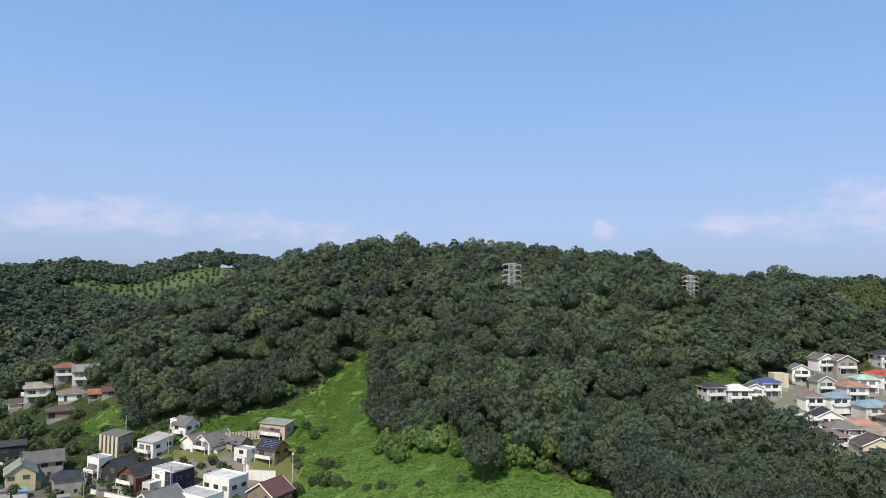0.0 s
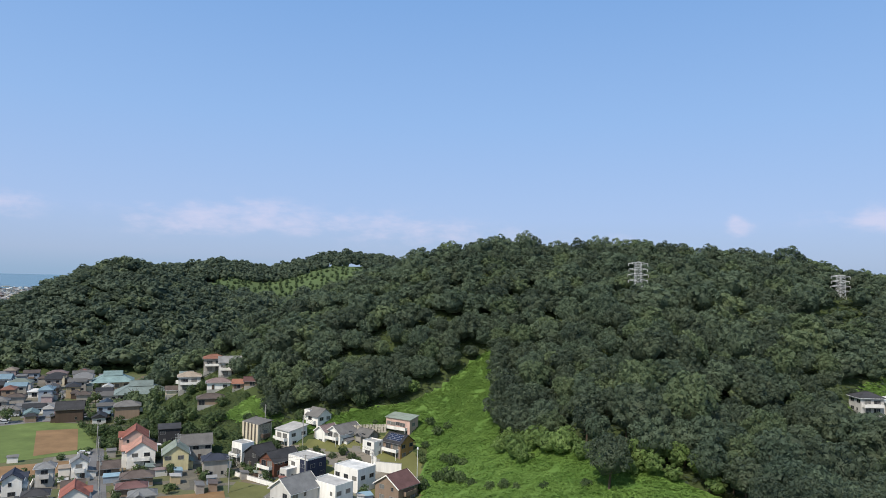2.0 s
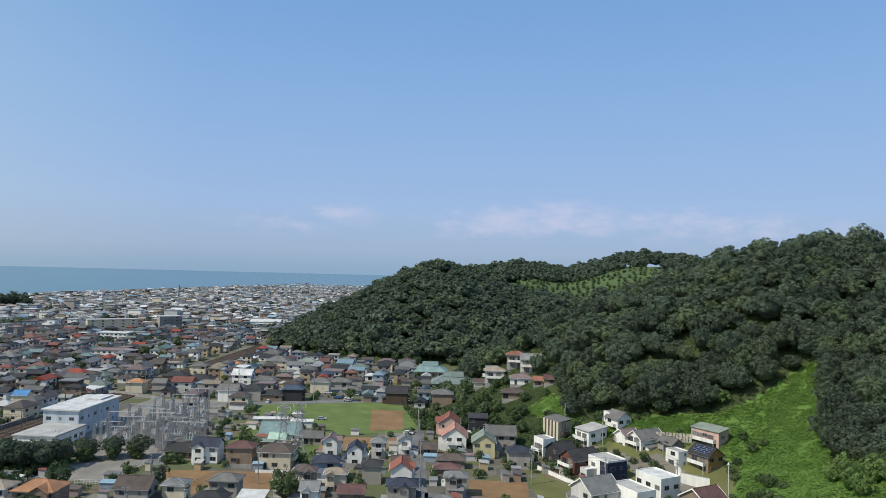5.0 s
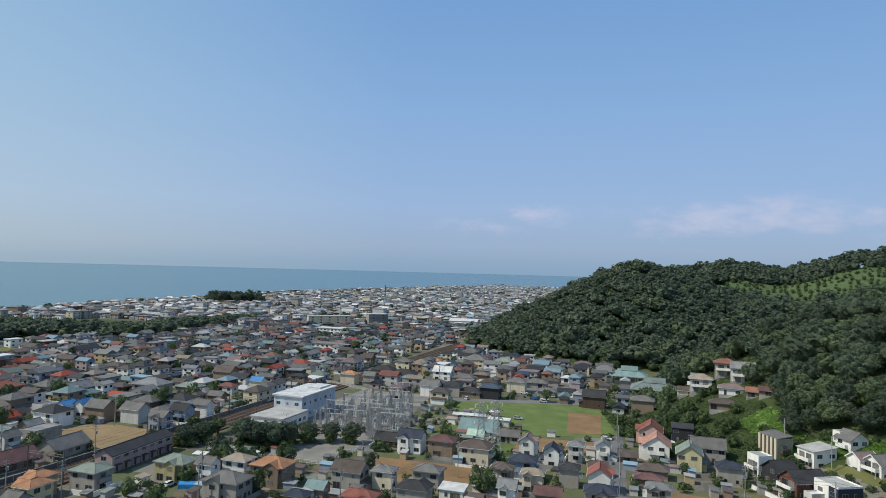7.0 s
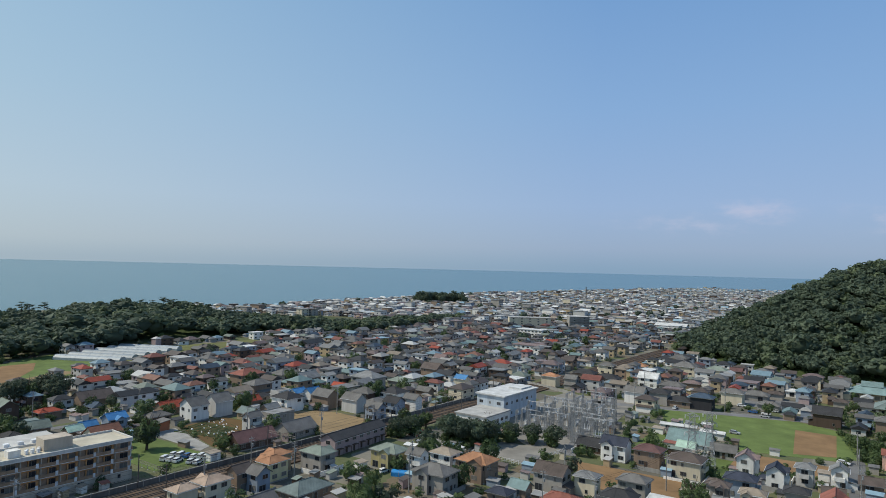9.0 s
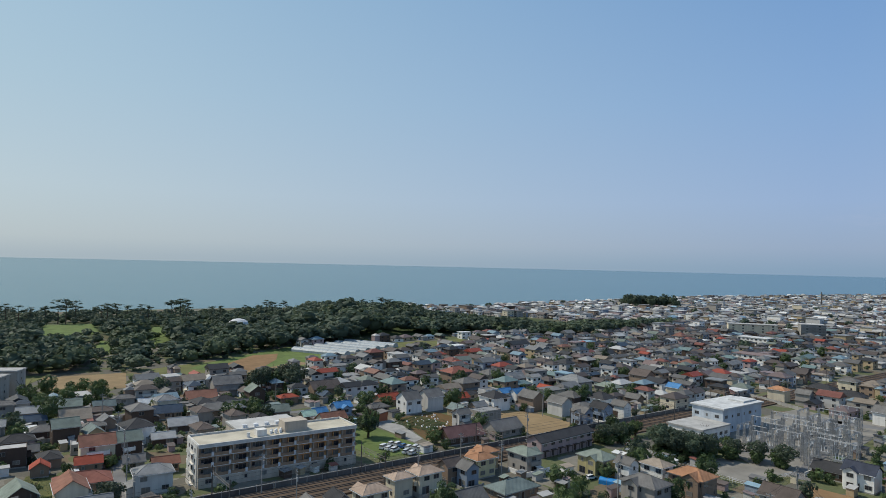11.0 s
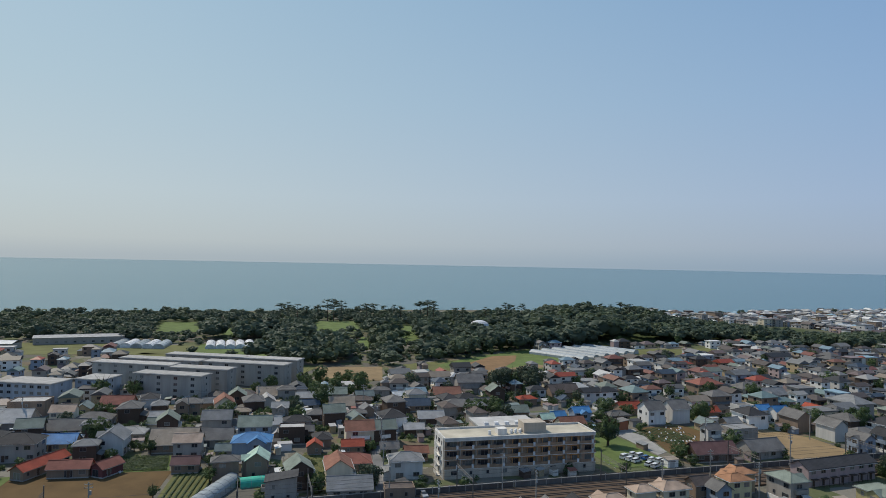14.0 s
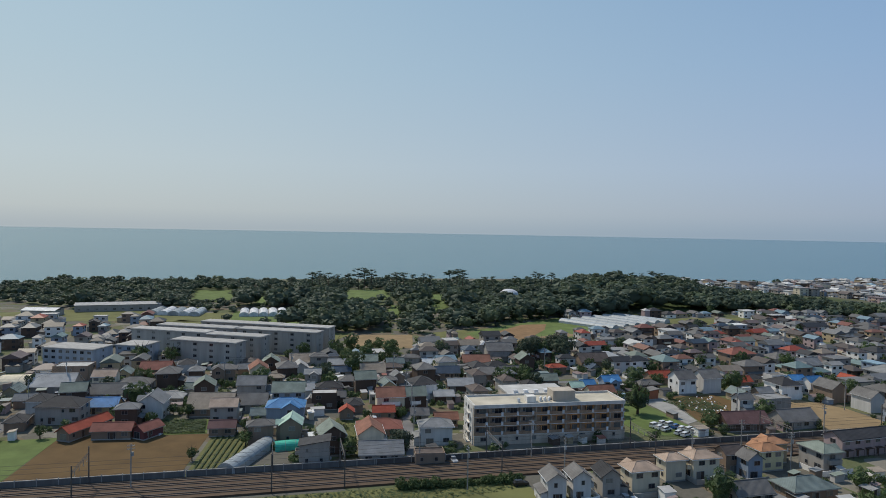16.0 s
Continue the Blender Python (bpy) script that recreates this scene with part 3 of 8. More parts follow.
for p, q, wd in [((-90, 120), (-172, 224), 5), ((-300, 172), (-205, 285), 7), ((-155, -62), (-262, -112), 3.2), ((-115, -186), (-240, -252), 6),
                 ((-290, 196), (-206, 126), 5), ((-240, 262), (-170, 300), 5), ((-305, -20), (-400, 120), 5), ((-240, -130), (-330, 10), 4),
                 ((-80, 186), (-120, 160), 4.5), ((-52, 212), (-96, 240), 4.5), ((-230, -252), (-300, -160), 5), ((-330, 40), (-470, -40), 5), ((-360, 150), (-500, 60), 5)]:
    sheet("road", strip(p, q, wd), M_ASPHALT, "narrow grey asphalt road between houses", "road", 0.07)

# ---- railway ----
rail_a, rail_b = -120.0, 900.0
bed = [tuple(on_rail(rail_a, -7).xy), tuple(on_rail(rail_b, -7).xy), tuple(on_rail(rail_b, 7.2).xy), tuple(on_rail(rail_a, 7.2).xy)]
sheet("railway_bed", bed, M_BALLAST, "brown ballast bed of a four-track railway", "railway", 0.5)
for o in (-5.0, -3.9, -1.6, -0.5, 1.9, 3.0, 4.9, 6.0):
    s = Build()
    a, c = on_rail(rail_a, o), on_rail(rail_b, o)
    side_v = RAIL_OUT * 0.06
    s.solid([a - side_v + Vector((0, 0, 0.5)), a + side_v + Vector((0, 0, 0.5)), c + side_v + Vector((0, 0, 0.5)), c - side_v + Vector((0, 0, 0.5))],
            [a - side_v + Vector((0, 0, 0.68)), a + side_v + Vector((0, 0, 0.68)), c + side_v + Vector((0, 0, 0.68)), c - side_v + Vector((0, 0, 0.68))])
    tagged(new("rail", s.mesh("rail", M_DARKSTEEL)), "long steel rail on brown ballast", "rail", "rails", "structure")
FENCE_POST = Build()
FENCE_POST.box(-0.1, 0.1, -0.1, 0.1, 0, 2.3)
FENCE_POST = FENCE_POST.mesh("post", M_CONCRETE)
rail_turn = math.degrees(math.atan2(RAIL_DIR.y, RAIL_DIR.x))
for k in range(9):  # wall of panels on the seaward side, in lengths of 50 m
    o = on_rail(-110 + 50 * k, 7.6)
    f = thing("railway_fence", pose(o.x, o.y, 0, 0, 0, rail_turn), "grey concrete panel fence with pale posts along railway", "fence", "railway fences")
    s = Build()
    s.box(0, 49.9, -0.05, 0.05, 0, 1.9)
    part("panel", s, M_DARKSTEEL if k % 5 == 4 else worn("fence_panel", (0.15, 0.145, 0.14), streak=True) if k == 0 else bpy.data.materials["fence_panel"], f)
    s = Build()
    s.box(0, 49.9, -0.13, 0.13, 1.9, 2.08)
    part("coping", s, M_CONCRETE, f)
    for i in range(11):
        part("post", FENCE_POST, None, f, m=pose(4.95 * i + 0.15, 0, 0))


def catenary(s0):
    o = on_rail(s0, 0)
    g = thing("catenary_mast", pose(o.x, o.y, 0.5, 0, 0, rail_turn), "steel railway gantry with two masts and lattice beam", "mast", "railway gantries")
    for sgn in (-1, 1):
        m = Build()
        m.rod((0, 7.1 * sgn, 0), (0, 7.1 * sgn, 9.5), 0.19, 0.14, 8)
        part("mast", m, M_DARKSTEEL, g)
    m = Build()
    for z in (7.4, 8.1):
        m.rod((0, -7.1, z), (0, 7.1, z), 0.07, sides=4)
    for i in range(9):
        m.rod((0, -7.1 + i * 1.57, 7.4), (0, -7.1 + (i + 1) * 1.57, 8.1), 0.045, sides=4)
    part("beam", m, M_DARKSTEEL, g)
    for y in (-4.5, -1, 2.4, 5.4):
        m = Build()
        m.rod((0, y, 7.4), (0, y, 6.2), 0.06, sides=5)
        m.rod((0, y - 0.5, 6.2), (0, y + 0.5, 6.2), 0.05, sides=4)
        part("insulator", m, M_STEEL, g)


for s0 in (-28, 17, 62, 80, 122, 168, 214, 262, 310, 360, 415, 480):
    catenary(s0)
wires = Build()
for o in (-4.5, -1, 2.4, 5.4):
    wires.rod(on_rail(rail_a, o, 6.6), on_rail(600, o, 6.6), 0.03, sides=4)
tagged(new("overhead_wire", wires.mesh("overhead_wire", M_DARKSTEEL)), "thin dark overhead wires above the railway", "wire", kind="structure")

# ---- houses ----
def window_mesh(w, h, bars):
    s = Build()
    t = 0.07
    s.box(-w / 2 - t, w / 2 + t, -0.07, 0.02, -t, 0, 0)
    s.box(-w / 2 - t, w / 2 + t, -0.07, 0.02, h, h + t, 0)
    s.box(-w / 2 - t, -w / 2, -0.07, 0.02, 0, h, 0)
    s.box(w / 2, w / 2 + t, -0.07, 0.02, 0, h, 0)
    for i in range(bars):
        x = -w / 2 + w * (i + 1) / (bars + 1)
        s.box(x - 0.03, x + 0.03, -0.05, 0.0, 0, h, 0)
    s.face([(-w / 2, -0.025, 0), (w / 2, -0.025, 0), (w / 2, -0.025, h), (-w / 2, -0.025, h)], 1)
    return s.mesh("window", M_FRAME, M_GLASS)


WINDOW = {"wide": window_mesh(1.75, 1.15, 1), "small": window_mesh(0.75, 1.0, 0), "door": window_mesh(2.2, 1.95, 1), "slit": window_mesh(0.5, 1.5, 0)}
DOOR = Build()
DOOR.box(-0.55, 0.55, -0.09, 0.02, 0, 2.15, 0)
DOOR.box(-0.45, 0.45, -0.12, -0.09, 0.05, 2.05, 1)
DOOR.rod((0.33, -0.17, 0.9), (0.33, -0.17, 1.2), 0.02, sides=5, mat=0)
DOOR = DOOR.mesh("door", M_FRAME, wall_mat("darkbrown"))
AIRCON = Build()
AIRCON.box(-0.4, 0.4, -0.45, -0.12, 0.1, 0.72)
AIRCON.rod((0, -0.46, 0.41), (0, -0.47, 0.41), 0.26, sides=10)
AIRCON = AIRCON.mesh("air_conditioner", M_PLASTIC)
WORD = {1: "single-storey", 2: "two-storey", 3: "three-storey"}
SHADE = {"palegrey": "pale grey", "darkbrown": "dark brown", "bluegrey": "blue-grey", "rosegrey": "rose-grey", "tealgrey": "grey-green", "darkblue": "dark blue", "royalblue": "bright blue",
         "skyblue": "sky blue", "solar": "dark", "whitebrown": "white and brown", "navywhite": "white and navy", "blackwhite": "black and white", "charcoal": "charcoal", "darkred": "dark red-brown", "stone": "striped stone-coloured"}
FLOOR = 2.85


def hip_roof(s, w, d, z, over, rise, mat=0):
    a, c = w / 2 + over, d / 2 + over
    ring = [(-a, -c), (a, -c), (a, c), (-a, c)]
    s.solid([(x, y, z - 0.12) for x, y in ring], [(x, y, z + 0.08) for x, y in ring], mat)
    k = z + 0.08
    if w >= d:
        r = [(-(a - c) - 0.01, 0, k + rise), (a - c + 0.01, 0, k + rise)]
        q = [(x, y, k) for x, y in ring]
        for pts in ([q[0], q[1], r[1], r[0]], [q[2], q[3], r[0], r[1]], [q[1], q[2], r[1]], [q[3], q[0], r[0]]):
            s.face(pts, mat)
    else:
        r = [(0, -(c - a) - 0.01, k + rise), (0, c - a + 0.01, k + rise)]
        q = [(x, y, k) for x, y in ring]
        for pts in ([q[1], q[2], r[1], r[0]], [q[3], q[0], r[0], r[1]], [q[0], q[1], r[0]], [q[2], q[3], r[1]]):
            s.face(pts, mat)
    s.rod((r[0][0], r[0][1], r[0][2] + 0.02), (r[1][0], r[1][1], r[1][2] + 0.02), 0.12, sides=5, mat=mat)
    for p, e in ((q[0], r[0]), (q[1], r[1] if w >= d else r[0]), (q[2], r[1]), (q[3], r[0] if w >= d else r[1])):
        s.rod(p, e, 0.09, sides=4, mat=mat)


def gable_roof(s, w, d, z, over, rise, mat=0, turned=False):
    """The ridge runs along x (or along y when turned)."""
    if turned:
        w, d = d, w
    a, c, t = w / 2 + over, d / 2 + over, 0.16
    drop = rise * over / (d / 2)
    def spin(p):
        return (-p[1], p[0], p[2]) if turned else p
    for sgn in (-1, 1):
        low = [(-a, sgn * c, z - drop), (a, sgn * c, z - drop), (a, 0, z + rise), (-a, 0, z + rise)]
        if sgn > 0:
            low = low[::-1]
        s.solid([spin(p) for p in low], [spin((p[0], p[1], p[2] + t)) for p in low], mat)
    s.rod(spin((-a, 0, z + rise + t)), spin((a, 0, z + rise + t)), 0.13, sides=5, mat=mat)


def house(x, y, w, d, storeys, rot, roof, rc, wc, seed=None, detail=2, place=True, z=None, ridge="", face="", deck=False, trim=False, tall=0.0):
    """One house with its walls, roof, windows, door, and often a balcony, a lower wing and an air conditioner."""
    rng = random.Random(seed if seed is not None else int(abs(x) * 31 + abs(y) * 17))
    h = FLOOR * storeys + 0.2 + tall
    two = {"whitebrown": ("white", "darkbrown"), "navywhite": ("white", "navy"), "blackwhite": ("white", "black"), "stone": ("darkbrown", "cream")}.get(wc)
    main = two[0] if two else wc
    words = f"{WORD[storeys]} house with {SHADE.get(wc, wc)} walls and {SHADE.get(rc, rc)} {'flat' if roof == 'flat' else 'lean-to' if roof == 'shed' else 'hipped' if roof == 'hip' else 'gabled'} roof"
    base = height(x, y) if z is None else z
    if detail == 2 and z is None and math.hypot(x, y) > 300:
        detail = 1
    root = thing("house", pose(x, y, base, 0, 0, rot), words, "house", "houses of the town")
    turned = ridge == "y" if ridge else d > w
    rise = 0.26 * min(w, d) if roof == "hip" else 0.34 * min(w, d)
    s = Build()
    s.box(-w / 2, w / 2, -d / 2, d / 2, -0.3, h)
    top = h
    if roof == "gable":
        if turned:
            s.solid([(-w / 2, -d / 2, h), (w / 2, -d / 2, h), (0, -d / 2, h + rise)], [(-w / 2, d / 2, h), (w / 2, d / 2, h), (0, d / 2, h + rise)])
        else:
            s.solid([(w / 2, -d / 2, h), (w / 2, d / 2, h), (w / 2, 0, h + rise)], [(-w / 2, -d / 2, h), (-w / 2, d / 2, h), (-w / 2, 0, h + rise)])
    if roof == "shed":
        s.solid([(-w / 2, -d / 2, h), (w / 2, -d / 2, h), (w / 2, d / 2, h), (-w / 2, d / 2, h)], [(-w / 2, -d / 2, h + 0.02), (w / 2, -d / 2, h + 0.02), (w / 2, d / 2, h + 0.14 * d), (-w / 2, d / 2, h + 0.14 * d)])
    if roof == "flat":
        for x0, x1, y0, y1 in ((-w / 2, w / 2, -d / 2, -d / 2 + 0.2), (-w / 2, w / 2, d / 2 - 0.2, d / 2), (-w / 2, -w / 2 + 0.2, -d / 2 + 0.2, d / 2 - 0.2), (w / 2 - 0.2, w / 2, -d / 2 + 0.2, d / 2 - 0.2)):
            s.box(x0, x1, y0, y1, h, h + 0.45)
    part("wall", s, wall_mat(main), root)
    if detail > 1 or base > 0.5:
        s = Build()
        s.box(-w / 2 - 0.04, w / 2 + 0.04, -d / 2 - 0.04, d / 2 + 0.04, -2.5 if base > 0.5 else -0.4, 0.42)
        part("foundation", s, M_CONCRETE, root)
    if two:
        s = Build()
        if wc == "stone":
            for k in range(5):
                a = -w / 2 + k * w * 0.88 / 4
                s.box(a, a + w * 0.12, -d / 2 - 0.5, d / 2 + 0.3, 0, h + 0.1)
        else:
            s.box(*((w * 0.12, w / 2 + 0.05) if wc == "navywhite" else (-w / 2 - 0.05, w * 0.02)), -d / 2 - 0.05, d / 2 + 0.05, 0.4, h * (0.98 if storeys > 1 and wc != "whitebrown" else 0.52))
        part("cladding", s, wall_mat(two[1]), root, f"{SHADE.get(two[1], two[1])} cladding")
    s = Build()
    if roof == "hip":
        hip_roof(s, w, d, h, 0.55, rise)
    elif roof == "gable":
        gable_roof(s, w, d, h, 0.5, rise, 0, turned)
    elif roof == "shed":
        q = [(-w / 2 - 0.4, -d / 2 - 0.4, h - 0.03), (w / 2 + 0.4, -d / 2 - 0.4, h - 0.03), (w / 2 + 0.4, d / 2 + 0.4, h + 0.14 * (d + 0.4) + 0.05), (-w / 2 - 0.4, d / 2 + 0.4, h + 0.14 * (d + 0.4) + 0.05)]
        s.solid([(p[0], p[1], p[2]) for p in q], [(p[0], p[1], p[2] + 0.18) for p in q])
    else:
        s.box(-w / 2 + 0.2, w / 2 - 0.2, -d / 2 + 0.2, d / 2 - 0.2, h, h + 0.1)
    part("roof", s, roof_mat(rc), root)
    if roof in ("hip", "gable"):
        s = Build()
        o_, zg = (0.58, h - 0.06) if roof == "hip" else (0.52, h - rise * 0.5 / (min(w, d) / 2) + 0.04)
        a, c = w / 2 + o_, d / 2 + o_
        if roof == "hip" or not turned:
            s.box(-a, a, -c - 0.1, -c, zg - 0.1, zg + 0.04)
            s.box(-a, a, c, c + 0.1, zg - 0.1, zg + 0.04)
        if roof == "hip" or turned:
            s.box(-a - 0.1, -a, -c, c, zg - 0.1, zg + 0.04)
            s.box(a, a + 0.1, -c, c, zg - 0.1, zg + 0.04)
        part("gutter", s, M_PLASTIC if wc in ("white", "cream", "palegrey", "pink", "yellow") else M_FRAME, root)
    if face:  # the front wall in a colour of its own
        s = Build()
        s.box(-w / 2 - 0.03, w / 2 - 0.05, -d / 2 - 0.07, -d / 2 - 0.005, 0.4, h - 0.05)
        part("front_panel", s, wall_mat(face), root, f"{SHADE.get(face, face)} front wall")
    if trim and roof == "gable":  # white boards along the gables
        wide, deep = (w, d) if turned else (d, w)
        slope = rise / (wide / 2)
        for end in (-1, 1):
            s = Build()
            for sg in (-1, 1):
                q = [(0, end * (deep / 2 + 0.53), h + rise - 0.12), (sg * (wide / 2 + 0.52), end * (deep / 2 + 0.53), h - 0.52 * slope - 0.12)]
                lo_, hi_ = [(u, v - 0.05, k) for u, v, k in q] + [(u, v + 0.05, k) for u, v, k in q[::-1]], 0.36
                lo_ = lo_ if turned else [(v, u, k) for u, v, k in lo_]
                s.solid(lo_, [(u, v, k + hi_) for u, v, k in lo_])
            part("bargeboard", s, wall_mat("white"), root, "white painted bargeboards")
    if deck:  # a balcony along the front with a dark porch below
        s = Build()
        s.box(-w * 0.44, w * 0.40, -d / 2 - 1.5, -d / 2 - 0.08, FLOOR - 0.1, FLOOR + 0.1)
        s.box(-w * 0.44, w * 0.40, -d / 2 - 1.5, -d / 2 - 1.38, FLOOR + 0.1, FLOOR + 1.05)
        for u in (-w * 0.44, w * 0.40 - 0.12):
            s.box(u, u + 0.12, -d / 2 - 1.38, -d / 2 - 0.08, FLOOR + 0.1, FLOOR + 1.05)
            s.box(u, u + 0.12, -d / 2 - 1.5, -d / 2 - 1.38, 0, FLOOR - 0.1)
        part("deck", s, wall_mat("white"), root, "white balcony on posts")
        for u in (-0.2, 0.2):
            for f in range(2):
                part("window", WINDOW["door"], None, root, m=pose(u * w, -d / 2 - (0.09 if face else 0.02), f * FLOOR + 0.3))
    if roof in ("hip", "gable") and storeys == 2 and detail > 1 and not (trim or deck or face) and rng.random() < 0.5:
        # a cross wing with its own gable
        ang_, length_, off_ = ((0, w, d / 2), (180, w, d / 2), (90, d, w / 2), (-90, d, w / 2))[rng.choice((0, 1) if not turned else (2, 3))]
        cw, out_by, sh = length_ * rng.uniform(0.36, 0.5), rng.uniform(0.9, 1.8), rng.uniform(-0.22, 0.22) * length_
        cr = 0.31 * cw
        s = Build()
        s.box(sh - cw / 2, sh + cw / 2, -off_ - out_by, -off_ - 0.01, -0.3, h - 0.1)
        s.solid([(sh - cw / 2, -off_ - out_by, h - 0.1), (sh + cw / 2, -off_ - out_by, h - 0.1), (sh, -off_ - out_by, h - 0.1 + cr)], [(sh - cw / 2, 0, h - 0.1), (sh + cw / 2, 0, h - 0.1), (sh, 0, h - 0.1 + cr)])
        bay = part("bay", s, wall_mat(main), root, m=pose(0, 0, 0, 0, 0, ang_))
        s = Build()
        for sg in (-1, 1):
            q = [(sh, -off_ - out_by - 0.4, h - 0.08 + cr), (sh, 0, h - 0.08 + cr), (sh + sg * (cw / 2 + 0.4), 0, h - 0.08 - 0.248), (sh + sg * (cw / 2 + 0.4), -off_ - out_by - 0.4, h - 0.08 - 0.248)]
            s.solid(q if sg < 0 else q[::-1], [(p[0], p[1], p[2] + 0.15) for p in (q if sg < 0 else q[::-1])])
        part("bay_roof", s, roof_mat(rc), bay)
        for f in range(2):
            part("window", WINDOW["wide"], None, bay, m=pose(sh, -off_ - out_by - 0.01, f * FLOOR + 1.2))
    if rc == "solar":
        s = Build()
        ww, dd = (d, w) if turned else (w, d)
        for sgn in (-1,):
            q = [(-ww * 0.4, sgn * dd * 0.44), (ww * 0.4, sgn * dd * 0.44), (ww * 0.4, sgn * dd * 0.08), (-ww * 0.4, sgn * dd * 0.08)]
            lift = [h + rise * (1 - abs(p[1]) / (dd / 2)) + 0.22 for p in q]
            if turned:
                q = [(-p[1], p[0]) for p in q]
            s.solid([(*p, k) for p, k in zip(q, lift)], [(*p, k + 0.06) for p, k in zip(q, lift)])
        part("solar_panel", s, M_SOLAR, root)
    sides = [(0, w, d / 2), (180, w, d / 2), (90, d, w / 2), (-90, d, w / 2)]
    if detail == 1:
        sides = [sides[k] for k in (rng.choice((0, 1)), rng.choice((2, 3)), )] + [sides[rng.randrange(4)]]
    used = set()
    for ang, length, off in sides:
        if ang in used:
            continue
        used.add(ang)
        for f in range(storeys):
            n = max(1, int(length / (3.3 if detail > 1 else 4.6)))
            for k in range(n):
                if rng.random() < (0.2 if detail > 1 else 0.42):
                    continue
                u = (k + 0.5 + rng.uniform(-0.15, 0.15)) / n * length - length / 2
                kind = rng.choice(("wide", "wide", "small", "door" if f == 0 else "wide", "slit" if storeys == 3 else "wide"))
                zz = f * FLOOR + (0.45 if kind == "door" else 1.25)
                part("window", WINDOW[kind], None, root, m=pose(0, 0, 0, 0, 0, ang) @ pose(u, -off - 0.01, zz))
    if detail > 1:
        ang, length, off = sides[rng.randrange(4)]
        part("door", DOOR, None, root, m=pose(0, 0, 0, 0, 0, ang) @ pose(rng.uniform(-0.25, 0.25) * length, -off - 0.02, 0.35))
        part("air_conditioner", AIRCON, None, root, m=pose(0, 0, 0, 0, 0, sides[1][0]) @ pose(length * 0.3, -sides[1][2], 0))
    if storeys > 1 and rng.random() < (0.65 if detail > 1 else 0.3):
        ang, length, off = sides[rng.randrange(len(sides))]
        bl = length * rng.uniform(0.4, 0.7)
        s = Build()
        s.box(-bl / 2, bl / 2, -off - 1.2, -off, FLOOR, FLOOR + 0.15)
        s.box(-bl / 2, bl / 2, -off - 1.2, -off - 1.08, FLOOR + 0.15, FLOOR + 1.2)
        for k in (-bl / 2, bl / 2 - 0.12):
            s.box(k, k + 0.12, -off - 1.08, -off, FLOOR + 0.15, FLOOR + 1.2)
        part("balcony", s, wall_mat(main if rng.random() < 0.6 else "white"), root, m=pose(0, 0, 0, 0, 0, ang))
    if storeys > 1 and roof in ("hip", "gable") and rng.random() < 0.5:
        ang, length, off = sides[rng.randrange(len(sides))]
        wl_, wd_ = length * rng.uniform(0.5, 0.9), rng.uniform(1.0, 2.6)
        s = Build()
        s.box(-wl_ / 2, wl_ / 2, -off - wd_, -off - 0.005, -0.3, FLOOR - 0.3)
        wing = part("wing", s, wall_mat(main), root, m=pose(0, 0, 0, 0, 0, ang))
        s = Build()
        q = [(-wl_ / 2 - 0.35, -off - wd_ - 0.4, FLOOR - 0.45), (wl_ / 2 + 0.35, -off - wd_ - 0.4, FLOOR - 0.45), (wl_ / 2 + 0.35, -off - 0.01, FLOOR + 0.25), (-wl_ / 2 - 0.35, -off - 0.01, FLOOR + 0.25)]
        s.solid(q, [(p[0], p[1], p[2] + 0.14) for p in q])
        part("lower_roof", s, roof_mat(rc), wing)
    if place:
        r = math.hypot(w, d) * 0.5
        HOUSES.append((x, y, r))
    return root


HOUSES = []
drape("plots", [polar(a, d) for a, d in ((11.2, 175), (11.8, 232), (13.6, 247), (19, 250), (23, 248), (25, 215), (26, 170))], M_DRYGRASS, "rough grass slope between hillside houses", "ground", 0.12, 2.5)
drape("plots", [(-50, 209), (-60, 222), (-72, 231), (-78, 226), (-92, 228), (-106, 231), (-107, 224), (-99, 213), (-90, 218), (-78, 219), (-70, 212), (-57, 208)], M_PLOTS, "paved lane and forecourts between hillside houses", "ground", 0.24, 1.5)
drape("plots", [(-44, 186), (-56, 199), (-72, 198), (-80, 204), (-90, 200), (-84, 176), (-60, 176)], M_PLOTS, "paved forecourts below hillside houses", "ground", 0.22, 2.0)
drape("plots", [polar(a, d) for a, d in ((-22, 255), (-23, 285), (-26.5, 318), (-30, 342), (-37, 346), (-37, 225), (-28, 228))], M_PLOTS, "paved streets and plots between hillside houses", "ground", 0.12, 3.0)
house(-171.3, 172.3, 5.1, 6.3, 2, 38, "gable", "rosegrey", "white")
house(-157.2, 170.0, 5.0, 6.5, 2, 38, "gable", "navy", "white")
house(-156.9, 181.8, 4.8, 4.6, 2, 35, "hip", "bluegrey", "palegrey")
house(-151.7, 190.1, 4.6, 4.9, 2, 38, "gable", "bluegrey", "white")
house(-153.9, 152.9, 8.2, 5.9, 2, 38, "hip", "navy", "bluegrey")
house(-139.9, 159.1, 5.9, 4.6, 2, 38, "hip", "charcoal", "grey")
house(-141.7, 175.3, 5.5, 4.6, 1, 38, "gable", "brown", "brown")
house(-131.1, 162.9, 6.4, 8.0, 2, 38, "gable", "brick", "white")
house(-142.3, 145.7, 6.1, 4.6, 2, 38, "hip", "tan", "cream")
house(-150.4, 141.9, 4.6, 4.6, 2, 38, "hip", "brown", "grey")
house(-133.1, 142.7, 7.3, 4.6, 1, 38, "gable", "maroon", "brown")
house(-120.4, 150.0, 8.0, 5.8, 2, 38, "hip", "navy", "grey")
house(-145.6, 196.0, 6.2, 4.6, 1, 38, "gable", "brown", "brown")
